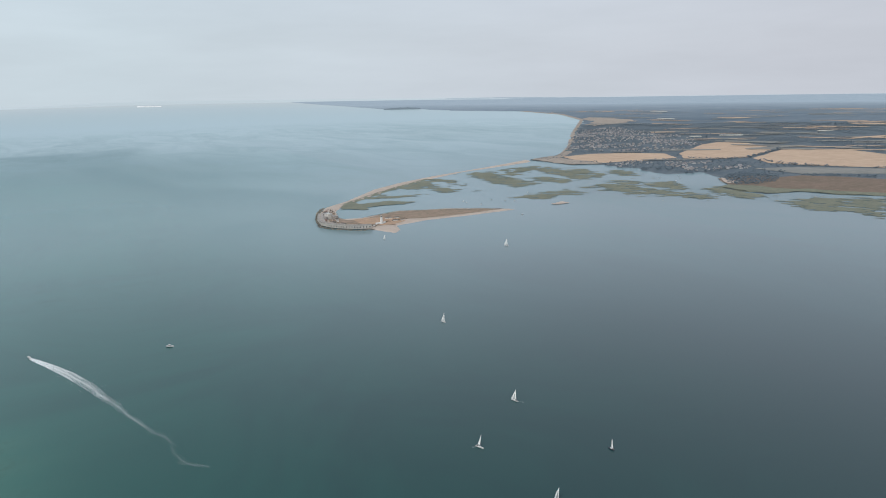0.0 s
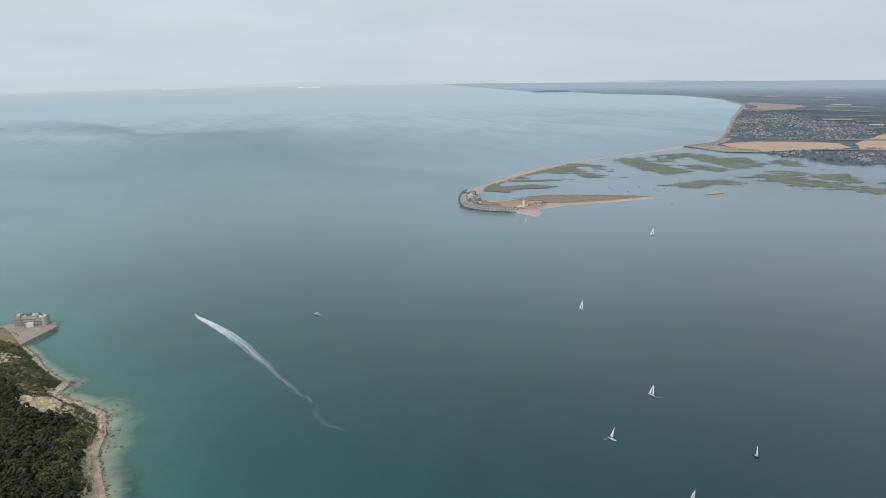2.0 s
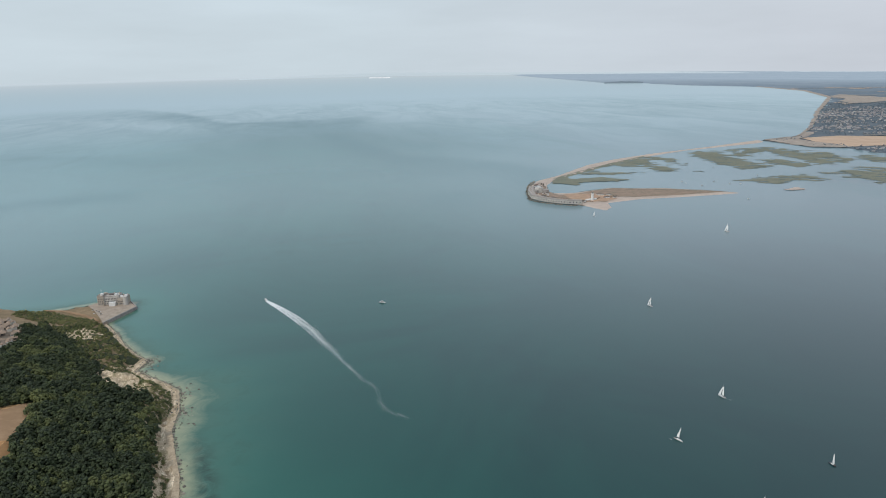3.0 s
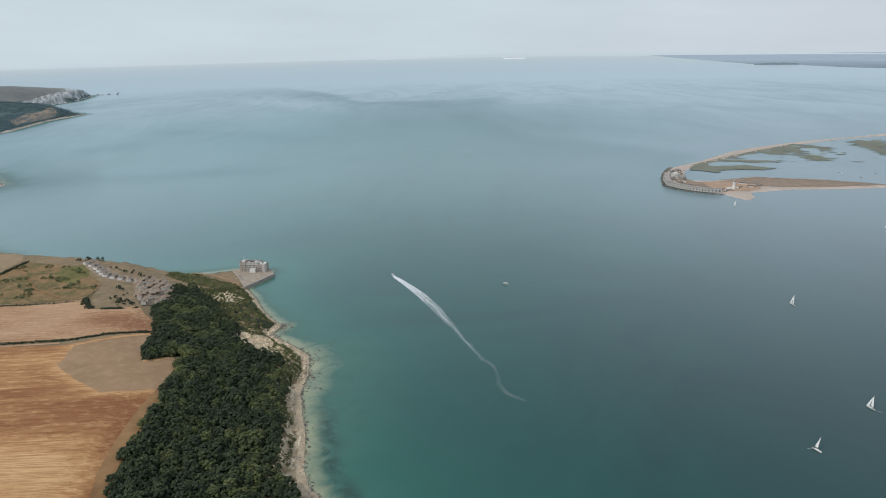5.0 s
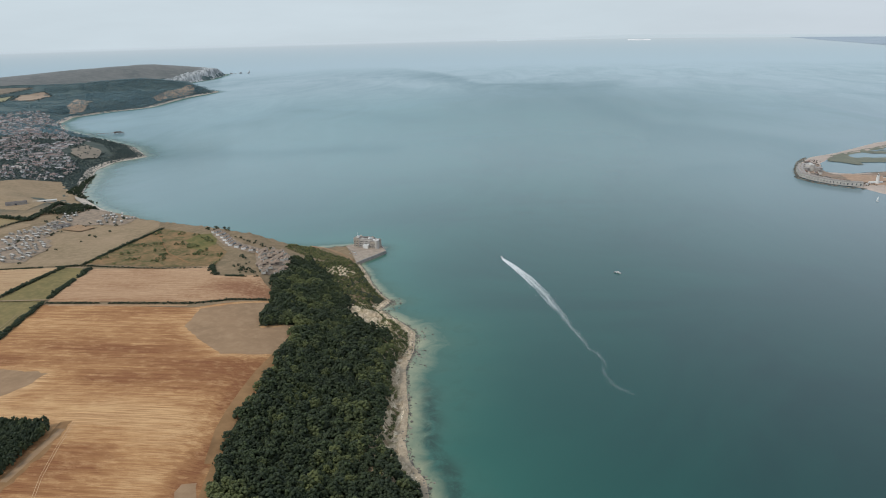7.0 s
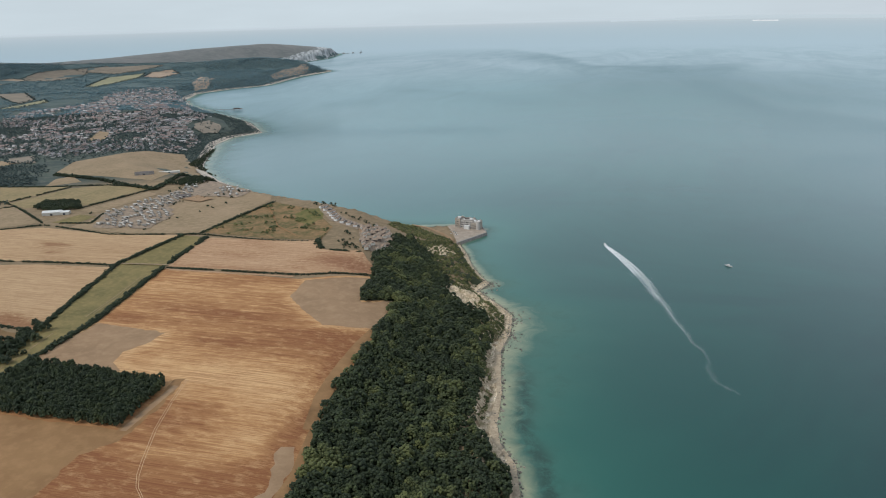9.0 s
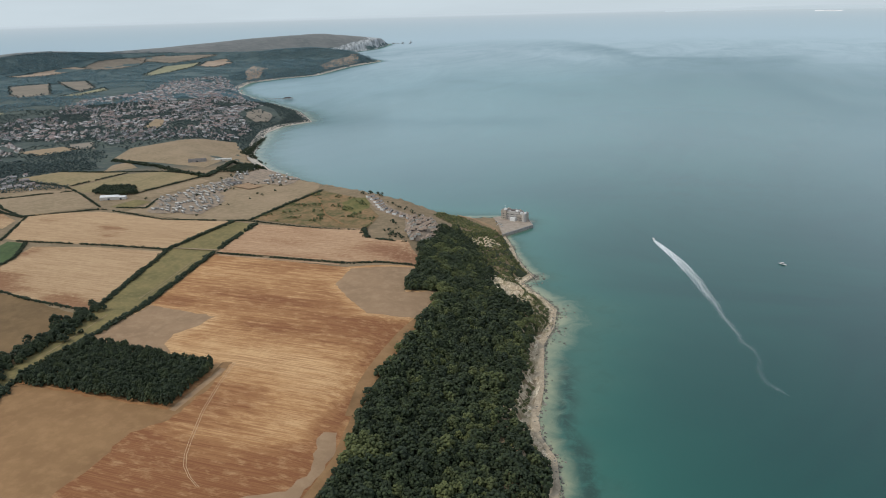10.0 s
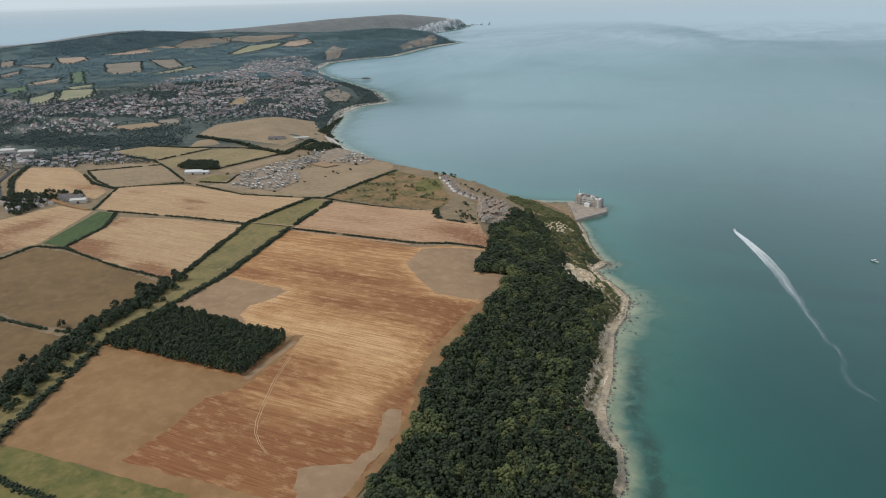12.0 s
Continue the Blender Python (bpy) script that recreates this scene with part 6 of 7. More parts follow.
def lighthouse():
    m = pose(895, 1869, 2.6, 0, 0, 25)
    l = thing("lighthouse", "tall white tapered lighthouse tower with a lantern and gallery", "lighthouse", m)
    part("plinth", drum(0, 0, 0, 1.2, 5.0, 4.8, 20), WHITE, l)
    t = part("tower", drum(0, 0, 1.2, 20.5, 4.3, 3.1, 20), WHITE, l)
    for z in (6, 11, 16):
        part("window", box(-0.5, -4.15 + z * 0.06, z, 0.5, -3.4 + z * 0.06, z + 1.4), GLASS_DARK, t)
    part("gallery", drum(0, 0, 20.5, 21.0, 3.7, 3.7, 20), WHITE, l)
    rail = bmesh.new()
    for i in range(12):
        drum(3.5 * math.cos(i * 0.5236), 3.5 * math.sin(i * 0.5236), 21, 22.1, 0.06, 0.06, 5, rail)
    part("railing", rail, WHITE, l)
    part("lantern", drum(0, 0, 21.0, 24.0, 1.9, 1.9, 14), GLASS_DARK, l, "glazed lantern room")
    part("cupola", drum(0, 0, 24.0, 26.2, 2.1, 0.25, 14), WHITE, l)
    for x, y, lx, ly, t0, label in ((884, 1872, 16, 8, 10, "white keeper's cottage beside the lighthouse"), (905, 1874, 11, 7, 25, "white low store beside the lighthouse"), (952, 1935, 22, 8, -30, "long pale bungalow on the spit"), (975, 1925, 14, 7, -25, "pale bungalow on the spit"), (952, 1890, 16, 8, -15, "whitewashed cottage on the spit"), (972, 1882, 10, 6, -10, "grey shed on the spit")):
        c = thing("cottage", label, "house", pose(x, y, 2.6, 0, 0, t0), "cottages on the spit")
        part("wall", box(-lx / 2, -ly / 2, 0, lx / 2, ly / 2, 3.4), WHITE, c)
        part("roof", gable(-lx / 2, -ly / 2, 3.42, lx / 2, ly / 2, 5.6), WHITE if x < 910 else SLATE, c)
        for i in (-0.3, 0.0, 0.3):
            part("window", box(i * lx - 0.6, -ly / 2 - 0.08, 1.0, i * lx + 0.6, -ly / 2 + 0.05, 2.3), GLASS_DARK, c)
    rg = np.random.default_rng(80)
    olive = [(896, 2009), (976, 2036), (1044, 2054), (1112, 2014), (1196, 1983), (1288, 1906), (1340, 1855), (1300, 1872), (1262, 1893), (1182, 1942), (1109, 1985), (1040, 2024), (978, 2012)]
    sheet("turf", wavy(olive, 9, 2.0, 13), spit_height, MARSH, None, 0.8, label="olive turf along the lagoon shore of the spit", category="grass", kind="structure")
    sand = [(855, 1985), (900, 1984), (945, 1960), (985, 1900), (973, 1866), (920, 1838), (869, 1854), (850, 1879), (846, 1936)]
    sheet("sand", wavy(sand, 7, 2.0, 12), spit_height, SPIT_SAND, inner_points(sand, 9, rg), 0.7, label="orange-tan trodden sand round the lighthouse", category="sand", kind="structure")
    for ring, label in (([(985, 1900), (950, 1965), (900, 1985), (980, 2015), (1044, 2035), (1112, 1995), (1195, 1960), (1285, 1895), (1320, 1855), (1180, 1855), (1040, 1872)], "brown turf and scrub on the point of the spit"), ([(775, 1975), (800, 2060), (840, 2150), (862, 2150), (835, 2060), (838, 1990), (890, 1960), (860, 1880), (835, 1858), (800, 1890)], "worn brown turf inside the castle")):
        sheet("turf", wavy(ring, 9, 2.0, len(ring)), spit_height, SPIT_TURF, inner_points(ring, 9, rg), 0.5, label=label, category="grass", kind="structure")


castle()
lighthouse()


# ---- boats ----
def hull(long, beam, high, material, parent, name="hull", label=""):
    """A boat's hull from cross-sections, pointed at the bow (+x)."""
    bm, rings = bmesh.new(), []
    for t, w, k in ((0, 0.72, 0.15), (0.15, 0.9, 0.05), (0.4, 1.0, 0.0), (0.65, 0.86, 0.0), (0.85, 0.45, 0.08), (1.0, 0.03, 0.3)):
        x, y = (t - 0.45) * long, w * beam / 2
        top = high * (1 + 0.25 * t * t)
        rings.append([bm.verts.new(p) for p in ((x, -y, top), (x, -y * 0.8, top * 0.35), (x, 0, top * k - 0.3), (x, y * 0.8, top * 0.35), (x, y, top))])
    for a, b in zip(rings, rings[1:]):
        for i in range(4):
            bm.faces.new((a[i], a[i + 1], b[i + 1], b[i]))
        bm.faces.new((a[4], a[0], b[0], b[4]))
    bm.faces.new(rings[0]), bm.faces.new(rings[-1][::-1])
    bmesh.ops.recalc_face_normals(bm, faces=bm.faces[:])
    return part(name, bm, material, parent, label)


def sail_cloth(points, belly, parent, name):
    """A three-cornered sail, bellied to leeward, with thickness."""
    a, b, c = (Vector(p) for p in points)
    bm, n, grid = bmesh.new(), 6, {}
    for side in (0, 1):
        for i in range(n + 1):
            for j in range(n + 1 - i):
                u, v = i / n, j / n
                p = a * (1 - u - v) + b * u + c * v
                p.y += belly * 6 * (1 - u - v) * (u + v) * (0.4 + v) + 0.04 * side
                grid[side, i, j] = bm.verts.new(p)
        for i in range(n):
            for j in range(n - i):
                bm.faces.new((grid[side, i, j], grid[side, i + 1, j], grid[side, i, j + 1]))
                if j < n - i - 1:
                    bm.faces.new((grid[side, i + 1, j], grid[side, i + 1, j + 1], grid[side, i, j + 1]))
    return part(name, bm, SAIL, parent, "white bellied sail")


def yacht(x, y, heading, long=10.5, jib=True, dark=False, label="white sailing yacht under full sail", heel=8):
    s = thing("sailing_boat", label, "boat", world_at(x, y, 0, heading) @ Matrix.Rotation(radians(heel), 4, "X"), "boats in the strait")
    hull(long, long * 0.31, long * 0.11, HULL_DARK if dark else WHITE, s)
    part("cabin", box(-long * 0.16, -long * 0.09, long * 0.1, long * 0.2, long * 0.09, long * 0.17, bevel=0.15), WHITE, s)
    part("cockpit", box(-long * 0.4, -long * 0.08, long * 0.105, -long * 0.18, long * 0.08, long * 0.125), TIMBER, s)
    part("mast", drum(long * 0.08, 0, long * 0.1, long * 1.45, 0.12, 0.08, 8), ALU, s)
    part("boom", box(-long * 0.36, -0.08, long * 0.25, long * 0.08, 0.08, long * 0.27), ALU, s)
    sail_cloth(((long * 0.06, 0, long * 0.28), (-long * 0.30, long * 0.06, long * 0.28), (long * 0.06, 0, long * 1.42)), 0.35, s, "mainsail")
    if jib:
        sail_cloth(((long * 0.54, 0, long * 0.15), (long * 0.14, long * 0.1, long * 0.2), (long * 0.1, 0, long * 1.25)), 0.4, s, "jib")
    return s


def motor_boat(x, y, heading, long=10, label="white motor cruiser with a small wheelhouse", name="motor_boat"):
    b = thing(name, label, "boat", world_at(x, y, 0, heading), "boats in the strait")
    hull(long, long * 0.32, long * 0.13, WHITE, b)
    part("rubbing_strake", box(-long * 0.44, -long * 0.155, long * 0.085, long * 0.2, long * 0.155, long * 0.1), HULL_DARK, b, "dark strake")
    c = part("wheelhouse", box(-long * 0.18, -long * 0.11, long * 0.13, long * 0.16, long * 0.11, long * 0.3, bevel=0.2), WHITE, b)
    part("windscreen", box(long * 0.16, -long * 0.1, long * 0.2, long * 0.165, long * 0.1, long * 0.28), GLASS_DARK, c)
    part("side_glass", box(-long * 0.15, -long * 0.112, long * 0.2, long * 0.13, long * 0.112, long * 0.27), GLASS_DARK, c)
    part("aerial", drum(-long * 0.1, 0, long * 0.3, long * 0.5, 0.04, 0.03, 6), ALU, b)
    return b


def boats():
    yacht(590, 1003, 100, 11, label="white sailing yacht under full sail on open water")
    yacht(505, 683, 103, 10.5, label="white sailing yacht heeling under full sail", heel=12)
    yacht(400, 608, -70, 10.5, jib=False, label="white sailing yacht with only its mainsail set", heel=-12)
    yacht(520, 523, 95, 8.5, jib=False, dark=True, label="small dark-hulled yacht with a narrow sail")
    yacht(405, 478, 80, 10.5, label="white sailing yacht close-hauled near the camera's side of the strait")
    yacht(812, 1682, 100, 8.5, label="white sailing yacht off the tip of the spit")
    yacht(1025, 1418, 108, 13, label="tall white sailing yacht off the spit")
    motor_boat(165, 1155, -35, 12, "white and dark motor boat lying still")
    motor_boat(1320, 1740, 15, 9, "small white motor boat off the spit's end")
    for x, y, a in ((1315, 2075, 20), (1310, 2045, 80), (1330, 1985, 10), (1410, 2040, 0), (1435, 1990, 30), (1460, 1970, 10), (1620, 2100, 10), (2330, 2000, 0), (2250, 1950, 40), (2280, 2060, 90), (2200, 1890, 10), (2380, 2050, 60)):
        motor_boat(x, y, a, 8, "small boat moored in the lagoon", "moored_boat")
    s = motor_boat(-31, 1231, 113, 11, "white speedboat at full speed ahead of its wake", "speedboat")
    # Its wake: foam flecks, thick astern and thinning down the track.
    rg = np.random.default_rng(91)
    track = np.array([(-30, 1228), (-5, 1174), (18, 1118), (39, 1055), (52, 1003), (65, 960), (75, 915), (84, 885), (91, 865), (100, 840), (105, 810), (106, 785), (110, 760), (117, 745), (126, 739), (134, 733)], float)
    seg = np.hypot(*np.diff(track, axis=0).T)
    along_m = np.r_[0, np.cumsum(seg)]
    vs, fs, n = [], [], 0

    def fleck(px, py, size, stretch, angle):
        nonlocal n
        k = rg.integers(4, 7)
        a = np.sort(rg.uniform(0, 6.283, k))
        r = size * rg.uniform(0.5, 1.2, k)
        u, v = r * np.cos(a) * stretch, r * np.sin(a)
        vs.append(np.c_[px + u * math.cos(angle) - v * math.sin(angle), py + u * math.sin(angle) + v * math.cos(angle), np.full(k, rg.uniform(0.15, 0.75))])
        fs.append(tuple(range(n, n + k)))
        n += k

    def at(d):
        return np.array([np.interp(d, along_m, track[:, 0]), np.interp(d, along_m, track[:, 1])])

    # A lacy sheet of foam behind the stern, in small cells.
    for i in range(430):
        d = 0.9 * i
        p, q = at(d), at(d + 3)
        a = math.atan2(*(q - p)[::-1])
        half = np.interp(d, [0, 25, 110, 190, 300, 390], [2.6, 4.6, 8.0, 8.5, 5.5, 3.0])
        much = np.interp(d, [0, 70, 130, 190, 270, 390], [0.50, 0.14, -0.04, -0.16, -0.30, -0.55])
        for j in range(-20, 21):
            o = half * j / 20
            ridge_line = 0.28 * math.exp(-((abs(o) / half - 0.8) / 0.15) ** 2) * (20 < d < 150) + 0.28 * math.exp(-((o / 0.7) ** 2))
            if noise.noise((d / 9.0, o * 1.4, 0)) * 0.35 + noise.noise((d / 1.6, o * 2.2, 5)) * 0.4 + much + ridge_line - 0.5 * (abs(j) > 18) > 0.12 + rg.uniform(-0.4, 0.4):
                c, w, e = p, 0.62 * half / 20 + 0.06, 0.5
                cell = [(x * math.cos(a) - (o + y) * math.sin(a) + c[0], x * math.sin(a) + (o + y) * math.cos(a) + c[1], 0.2 + 0.1 * rg.uniform()) for x, y in ((-e, -w * rg.uniform(0.5, 1)), (e, -w), (e * rg.uniform(0.6, 1.2), w), (-e, w * rg.uniform(0.6, 1)))]
                vs.append(np.array(cell)), fs.append((n, n + 1, n + 2, n + 3))
                n += 4
    for d in np.concatenate([rg.uniform(0, 150, 900), rg.uniform(120, 260, 700), rg.uniform(140, 300, 900), rg.uniform(200, 420, 700), rg.uniform(300, 560, 900), rg.uniform(480, 560, 160)]):
        if d > along_m[-1] - 4:
            continue
        p, q = at(d), at(d + 3)
        a = math.atan2(*(q - p)[::-1])
        half = np.interp(d, [0, 25, 110, 190, 260, 340, 520, 680], [1.8, 4.0, 8.5, 9.5, 5, 2.0, 2.6, 5])
        o = rg.normal(0, 0.6) * half if d < 330 and rg.uniform() < 0.5 else rg.normal(0, 0.8 if d < 240 else 1.7)
        wob = 2.2 * math.sin(d / 13) * min(1, d / 400) + 1.2 * math.sin(d / 5.3) * min(1, d / 300)
        size = rg.uniform(0.08, 0.3) * np.interp(d, [0, 60, 250, 450, 680], [1.4, 1.1, 1.0, 0.8, 0.7])
        fleck(p[0] - math.sin(a) * (o + wob), p[1] + math.cos(a) * (o + wob), size, rg.uniform(1.2, 3.5), a + rg.normal(0, 0.3))
    link_mesh("wake", np.concatenate(vs), fs, FOAM, label="white foaming wake of a speedboat, breaking up astern", category="wake", kind="stuff")
    # Short trails of foam behind two of the yachts.
    vs, fs, n = [], [], 0
    for x, y, dx, dy, long in ((506, 679, 0.6, -0.8, 8), (397, 610, -0.9, 0.45, 5)):
        for d in rg.uniform(0, long, 5 * long):
            fleck(x + dx * d + rg.normal(0, 0.25 + 0.04 * d), y + dy * d + rg.normal(0, 0.25 + 0.04 * d), rg.uniform(0.08, 0.24), rg.uniform(1.2, 3), math.atan2(dy, dx))
    link_mesh("wake", np.concatenate(vs), fs, FOAM, label="thin foam trails behind sailing yachts", category="wake", kind="stuff")
    b = thing("channel_buoy", "small dark navigation buoy on the open water", "buoy", world_at(235, 2700, 0))
    part("float", drum(0, 0, -0.5, 1.4, 1.5, 1.3, 14), HULL_DARK, b)
    part("tower", drum(0, 0, 1.4, 5.5, 0.7, 0.3, 8), HULL_DARK, b)
    part("topmark", drum(0, 0, 5.5, 6.6, 0.6, 0.6, 8), HULL_DARK, b)


boats()
# ---- the western headlands ----
def headlands():
    rg = np.random.default_rng(81)
    face = SHORE_WEST[1:6]
    ring = face + [(x - 150, y - 40) for x, y in reversed(face)]
    sheet("chalk_cliff", wavy(ring, 40, 8, 82), island_height, CHALK, inner_points(ring, 16, rg), 3, label="white streaked chalk cliffs at the end of the down", category="cliff", kind="structure")
    down = [(-5700, 2700), (-4900, 3100), (-4560, 3500), (-4400, 3950), (-4300, 4350), (-4100, 4700), (-3560, 5500), (-3330, 5900), (-3200, 6300), (-3190, 6900), (-3240, 7500), (-3330, 7760), (-3420, 7760), (-3800, 7330), (-4220, 6880), (-4700, 6330), (-5200, 5780), (-5640, 4980), (-6000, 3900)]
    sheet("down_turf", wavy(down, 60, 8, 83), island_height, DOWN_TURF, inner_points(down, 110, rg), 3, label="bare turf of the long chalk down, greyed with painted haze", category="grass", kind="structure")
    for ring, material, label in (([(-2423, 4522), (-2503, 4897), (-2490, 5265), (-2352, 5021), (-2345, 4651), (-2330, 4400)], HILL_CORN, "bare sandy slip on the wooded headland"), ([(-2615, 3897), (-2796, 4274), (-2597, 4116), (-2448, 3800), (-2453, 3683)], HILL_CORN, "pinkish clay slip above the bay"), ([(-1539, 2278), (-1563, 2392), (-1449, 2312), (-1426, 2242), (-1449, 2195), (-1489, 2220)], HILL_DRY, "dry grass on the low headland")):
        sheet("landslip" if material is HILL_CORN else "grass", wavy(ring, 25, 8, 84), island_height, material, inner_points(ring, 40, rg), 4, label=label, category="cliff" if material is HILL_CORN else "grass", kind="structure")
    # The pale beach round the bays.
    line = SHORE_FORT[5:] + SHORE_BAY
    beach = [(x, y) for x, y in line] + [(x - 25, y - 11) for x, y in reversed(line)]
    sheet("beach", beach, island_height, PALE_SAND, inner_points(beach, 9, rg), 1.3, label="narrow pale beach curving round the bays", category="beach", kind="structure")
    # Sea stacks off the point.
    for n, (x, y, long, wide, high, label) in enumerate(((-3262, 7905, 44, 18, 13, "low chalk sea stack off the point"), (-3215, 7925, 30, 14, 7, "half-drowned reef of pale chalk"), (-3165, 7945, 36, 16, 15, "jagged chalk sea stack"), (-3085, 7975, 34, 14, 14, "outer chalk stack with a lighthouse"))):
        s = thing("sea_stack", label, "rock", world_at(x, y, -2, 20 + 14 * n), "sea stacks")
        bm = bmesh.new()
        bmesh.ops.create_icosphere(bm, subdivisions=3, radius=1.0)
        for v in bm.verts:
            k = 1 + 0.35 * noise.noise(v.co * 2.2 + Vector((n, 0, 0))) + 0.2 * noise.noise(v.co * 6)
            v.co = Vector((v.co.x * long / 2 * k, v.co.y * wide / 2 * k, v.co.z * high * k * (1 - 0.25 * abs(v.co.x))))
        part("rock", bm, CHALK, s)
        if n == 3:
            t = part("light_tower", drum(12, 0, high * 0.3, high + 16, 3.5, 3.6, 12), STONE_DARK, s, "dark banded lighthouse tower")
            part("lantern", drum(12, 0, high + 16, high + 20, 2.4, 2.6, 12), WHITE, t)
    p = thing("pier", "long timber pier with a wide dark pier head", "pier", world_at(-1880, 2905, 0, facing((-1880, 2905), (-1765, 2958))))
    part("deck", box(0, -2, 5, 105, 2, 5.8), TIMBER, p)
    part("pier_head", box(105, -9, 4.8, 150, 9, 6.2), TIMBER, p)
    part("pavilion", box(112, -5, 6.2, 140, 5, 10), SLATE, p)
    for i in range(9):
        for y in (-1.6, 1.6):
            part("pile", drum(10 + 15 * i, y, -2, 5, 0.4, 0.4, 6), TIMBER, p)
    for i, (x, y) in enumerate(((-1105, 1672), (-1142, 1720), (-1180, 1770), (-1212, 1835), (-1240, 1890))):
        g = thing("groyne", "timber groyne across the beach", "groyne", world_at(x, y, 0, 25), "groynes on the beach")
        part("planks", box(-8, -0.3, -1, 9, 0.3, 1.2), TIMBER, g)
        for k in range(5):
            part("post", box(-8 + 4 * k, -0.45, -1, -7.5 + 4 * k, 0.45, 1.7), TIMBER, g)


# Turf paled and greyed: haze over the down is put into its colour.
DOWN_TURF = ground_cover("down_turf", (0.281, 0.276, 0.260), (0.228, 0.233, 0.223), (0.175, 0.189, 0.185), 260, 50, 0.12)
headlands()


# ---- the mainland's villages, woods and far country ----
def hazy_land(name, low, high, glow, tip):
    """Land of the backdrop, with haze painted in as a glow that grows with distance."""
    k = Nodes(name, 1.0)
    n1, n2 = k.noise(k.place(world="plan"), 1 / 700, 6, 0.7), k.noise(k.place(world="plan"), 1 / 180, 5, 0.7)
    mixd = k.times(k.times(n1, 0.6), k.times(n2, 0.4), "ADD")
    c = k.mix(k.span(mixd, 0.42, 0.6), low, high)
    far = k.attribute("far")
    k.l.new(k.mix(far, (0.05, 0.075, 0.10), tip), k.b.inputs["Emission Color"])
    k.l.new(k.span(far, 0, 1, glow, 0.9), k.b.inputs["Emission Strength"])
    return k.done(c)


def far_mainland():
    rg = np.random.default_rng(86)
    ring = wavy(LAND_FAR, 160, 25, 87)
    pts = fan_points(ring, rg, 5000, 40000, 0.03, 0.6)
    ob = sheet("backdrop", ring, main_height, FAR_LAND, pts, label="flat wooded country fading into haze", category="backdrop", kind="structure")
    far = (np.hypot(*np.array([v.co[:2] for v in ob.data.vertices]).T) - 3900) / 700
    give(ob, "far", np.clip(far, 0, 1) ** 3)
    # Hills beyond the bay, and a white stack at their seaward end.
    az = np.radians(np.linspace(-2, 40, 90))
    top = np.interp(np.degrees(az), [-2, 1, 3, 6, 9, 14, 20, 26, 32, 40], [0, 30, 80, 112, 120, 112, 84, 58, 26, 0])
    top = top + np.array([9 * noise.noise((float(a) * 40, 0, 0)) for a in az])
    vs, fs = [], []
    for a, h in zip(az, top):
        for d, z in ((29000, 0), (29800, h * 0.7), (30500, h), (31500, h * 0.8), (33000, 0)):
            vs.append((d * math.sin(a), d * math.cos(a), z))
    for i in range(len(az) - 1):
        for j in range(4):
            fs.append((5 * i + j, 5 * i + j + 1, 5 * i + j + 6, 5 * i + j + 5))
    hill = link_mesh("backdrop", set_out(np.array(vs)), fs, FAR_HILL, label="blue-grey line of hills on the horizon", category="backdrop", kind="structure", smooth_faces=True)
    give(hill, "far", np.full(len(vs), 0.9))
    # A low dark point that runs out from the coast before the hills.
    rows = []
    for i in range(15):
        a, t = radians(26.2 + 2.9 * i / 14), i / 14
        rows += [(d * math.sin(a), d * math.cos(a), z * math.sin(math.pi * min(1, 0.08 + 0.75 * t)) ** 0.7) for d, z in ((14300, 0), (14450, 34 + 8 * math.sin(2.3 * i)), (14800, 30), (15000, 0))]
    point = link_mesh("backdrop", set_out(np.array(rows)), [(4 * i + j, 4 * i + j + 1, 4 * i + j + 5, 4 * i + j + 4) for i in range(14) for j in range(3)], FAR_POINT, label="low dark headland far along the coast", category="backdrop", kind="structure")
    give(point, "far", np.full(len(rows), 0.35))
    w = thing("white_headland", "tiny white chalk headland on the horizon", "cliff")
    vs = []
    for i in range(13):
        a = radians(7.9 + 1.65 * i / 12)
        for d, z in ((24500, 0), (24500, (24 + 6 * math.sin(i * 1.7)) * math.sin(math.pi * (i + 0.6) / 13.2) + 2), (25000, 20), (25000, 0)):
            vs.append((d * math.sin(a), d * math.cos(a), z))
    fs = [(4 * i + j, 4 * i + j + 1, 4 * i + j + 5, 4 * i + j + 4) for i in range(12) for j in range(3)]
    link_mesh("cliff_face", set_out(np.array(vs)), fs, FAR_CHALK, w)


# Bluish haze is painted into these colours and their glow.
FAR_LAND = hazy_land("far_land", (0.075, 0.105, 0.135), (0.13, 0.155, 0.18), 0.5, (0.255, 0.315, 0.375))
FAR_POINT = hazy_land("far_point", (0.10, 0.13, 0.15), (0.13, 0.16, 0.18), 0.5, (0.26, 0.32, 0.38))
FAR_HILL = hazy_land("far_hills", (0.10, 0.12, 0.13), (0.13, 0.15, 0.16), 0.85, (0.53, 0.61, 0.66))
# Brightness of the far chalk is painted in as a weak glow.
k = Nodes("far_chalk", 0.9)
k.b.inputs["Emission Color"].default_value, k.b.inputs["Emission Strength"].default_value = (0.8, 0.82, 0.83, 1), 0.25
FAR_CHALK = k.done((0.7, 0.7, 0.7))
far_mainland()


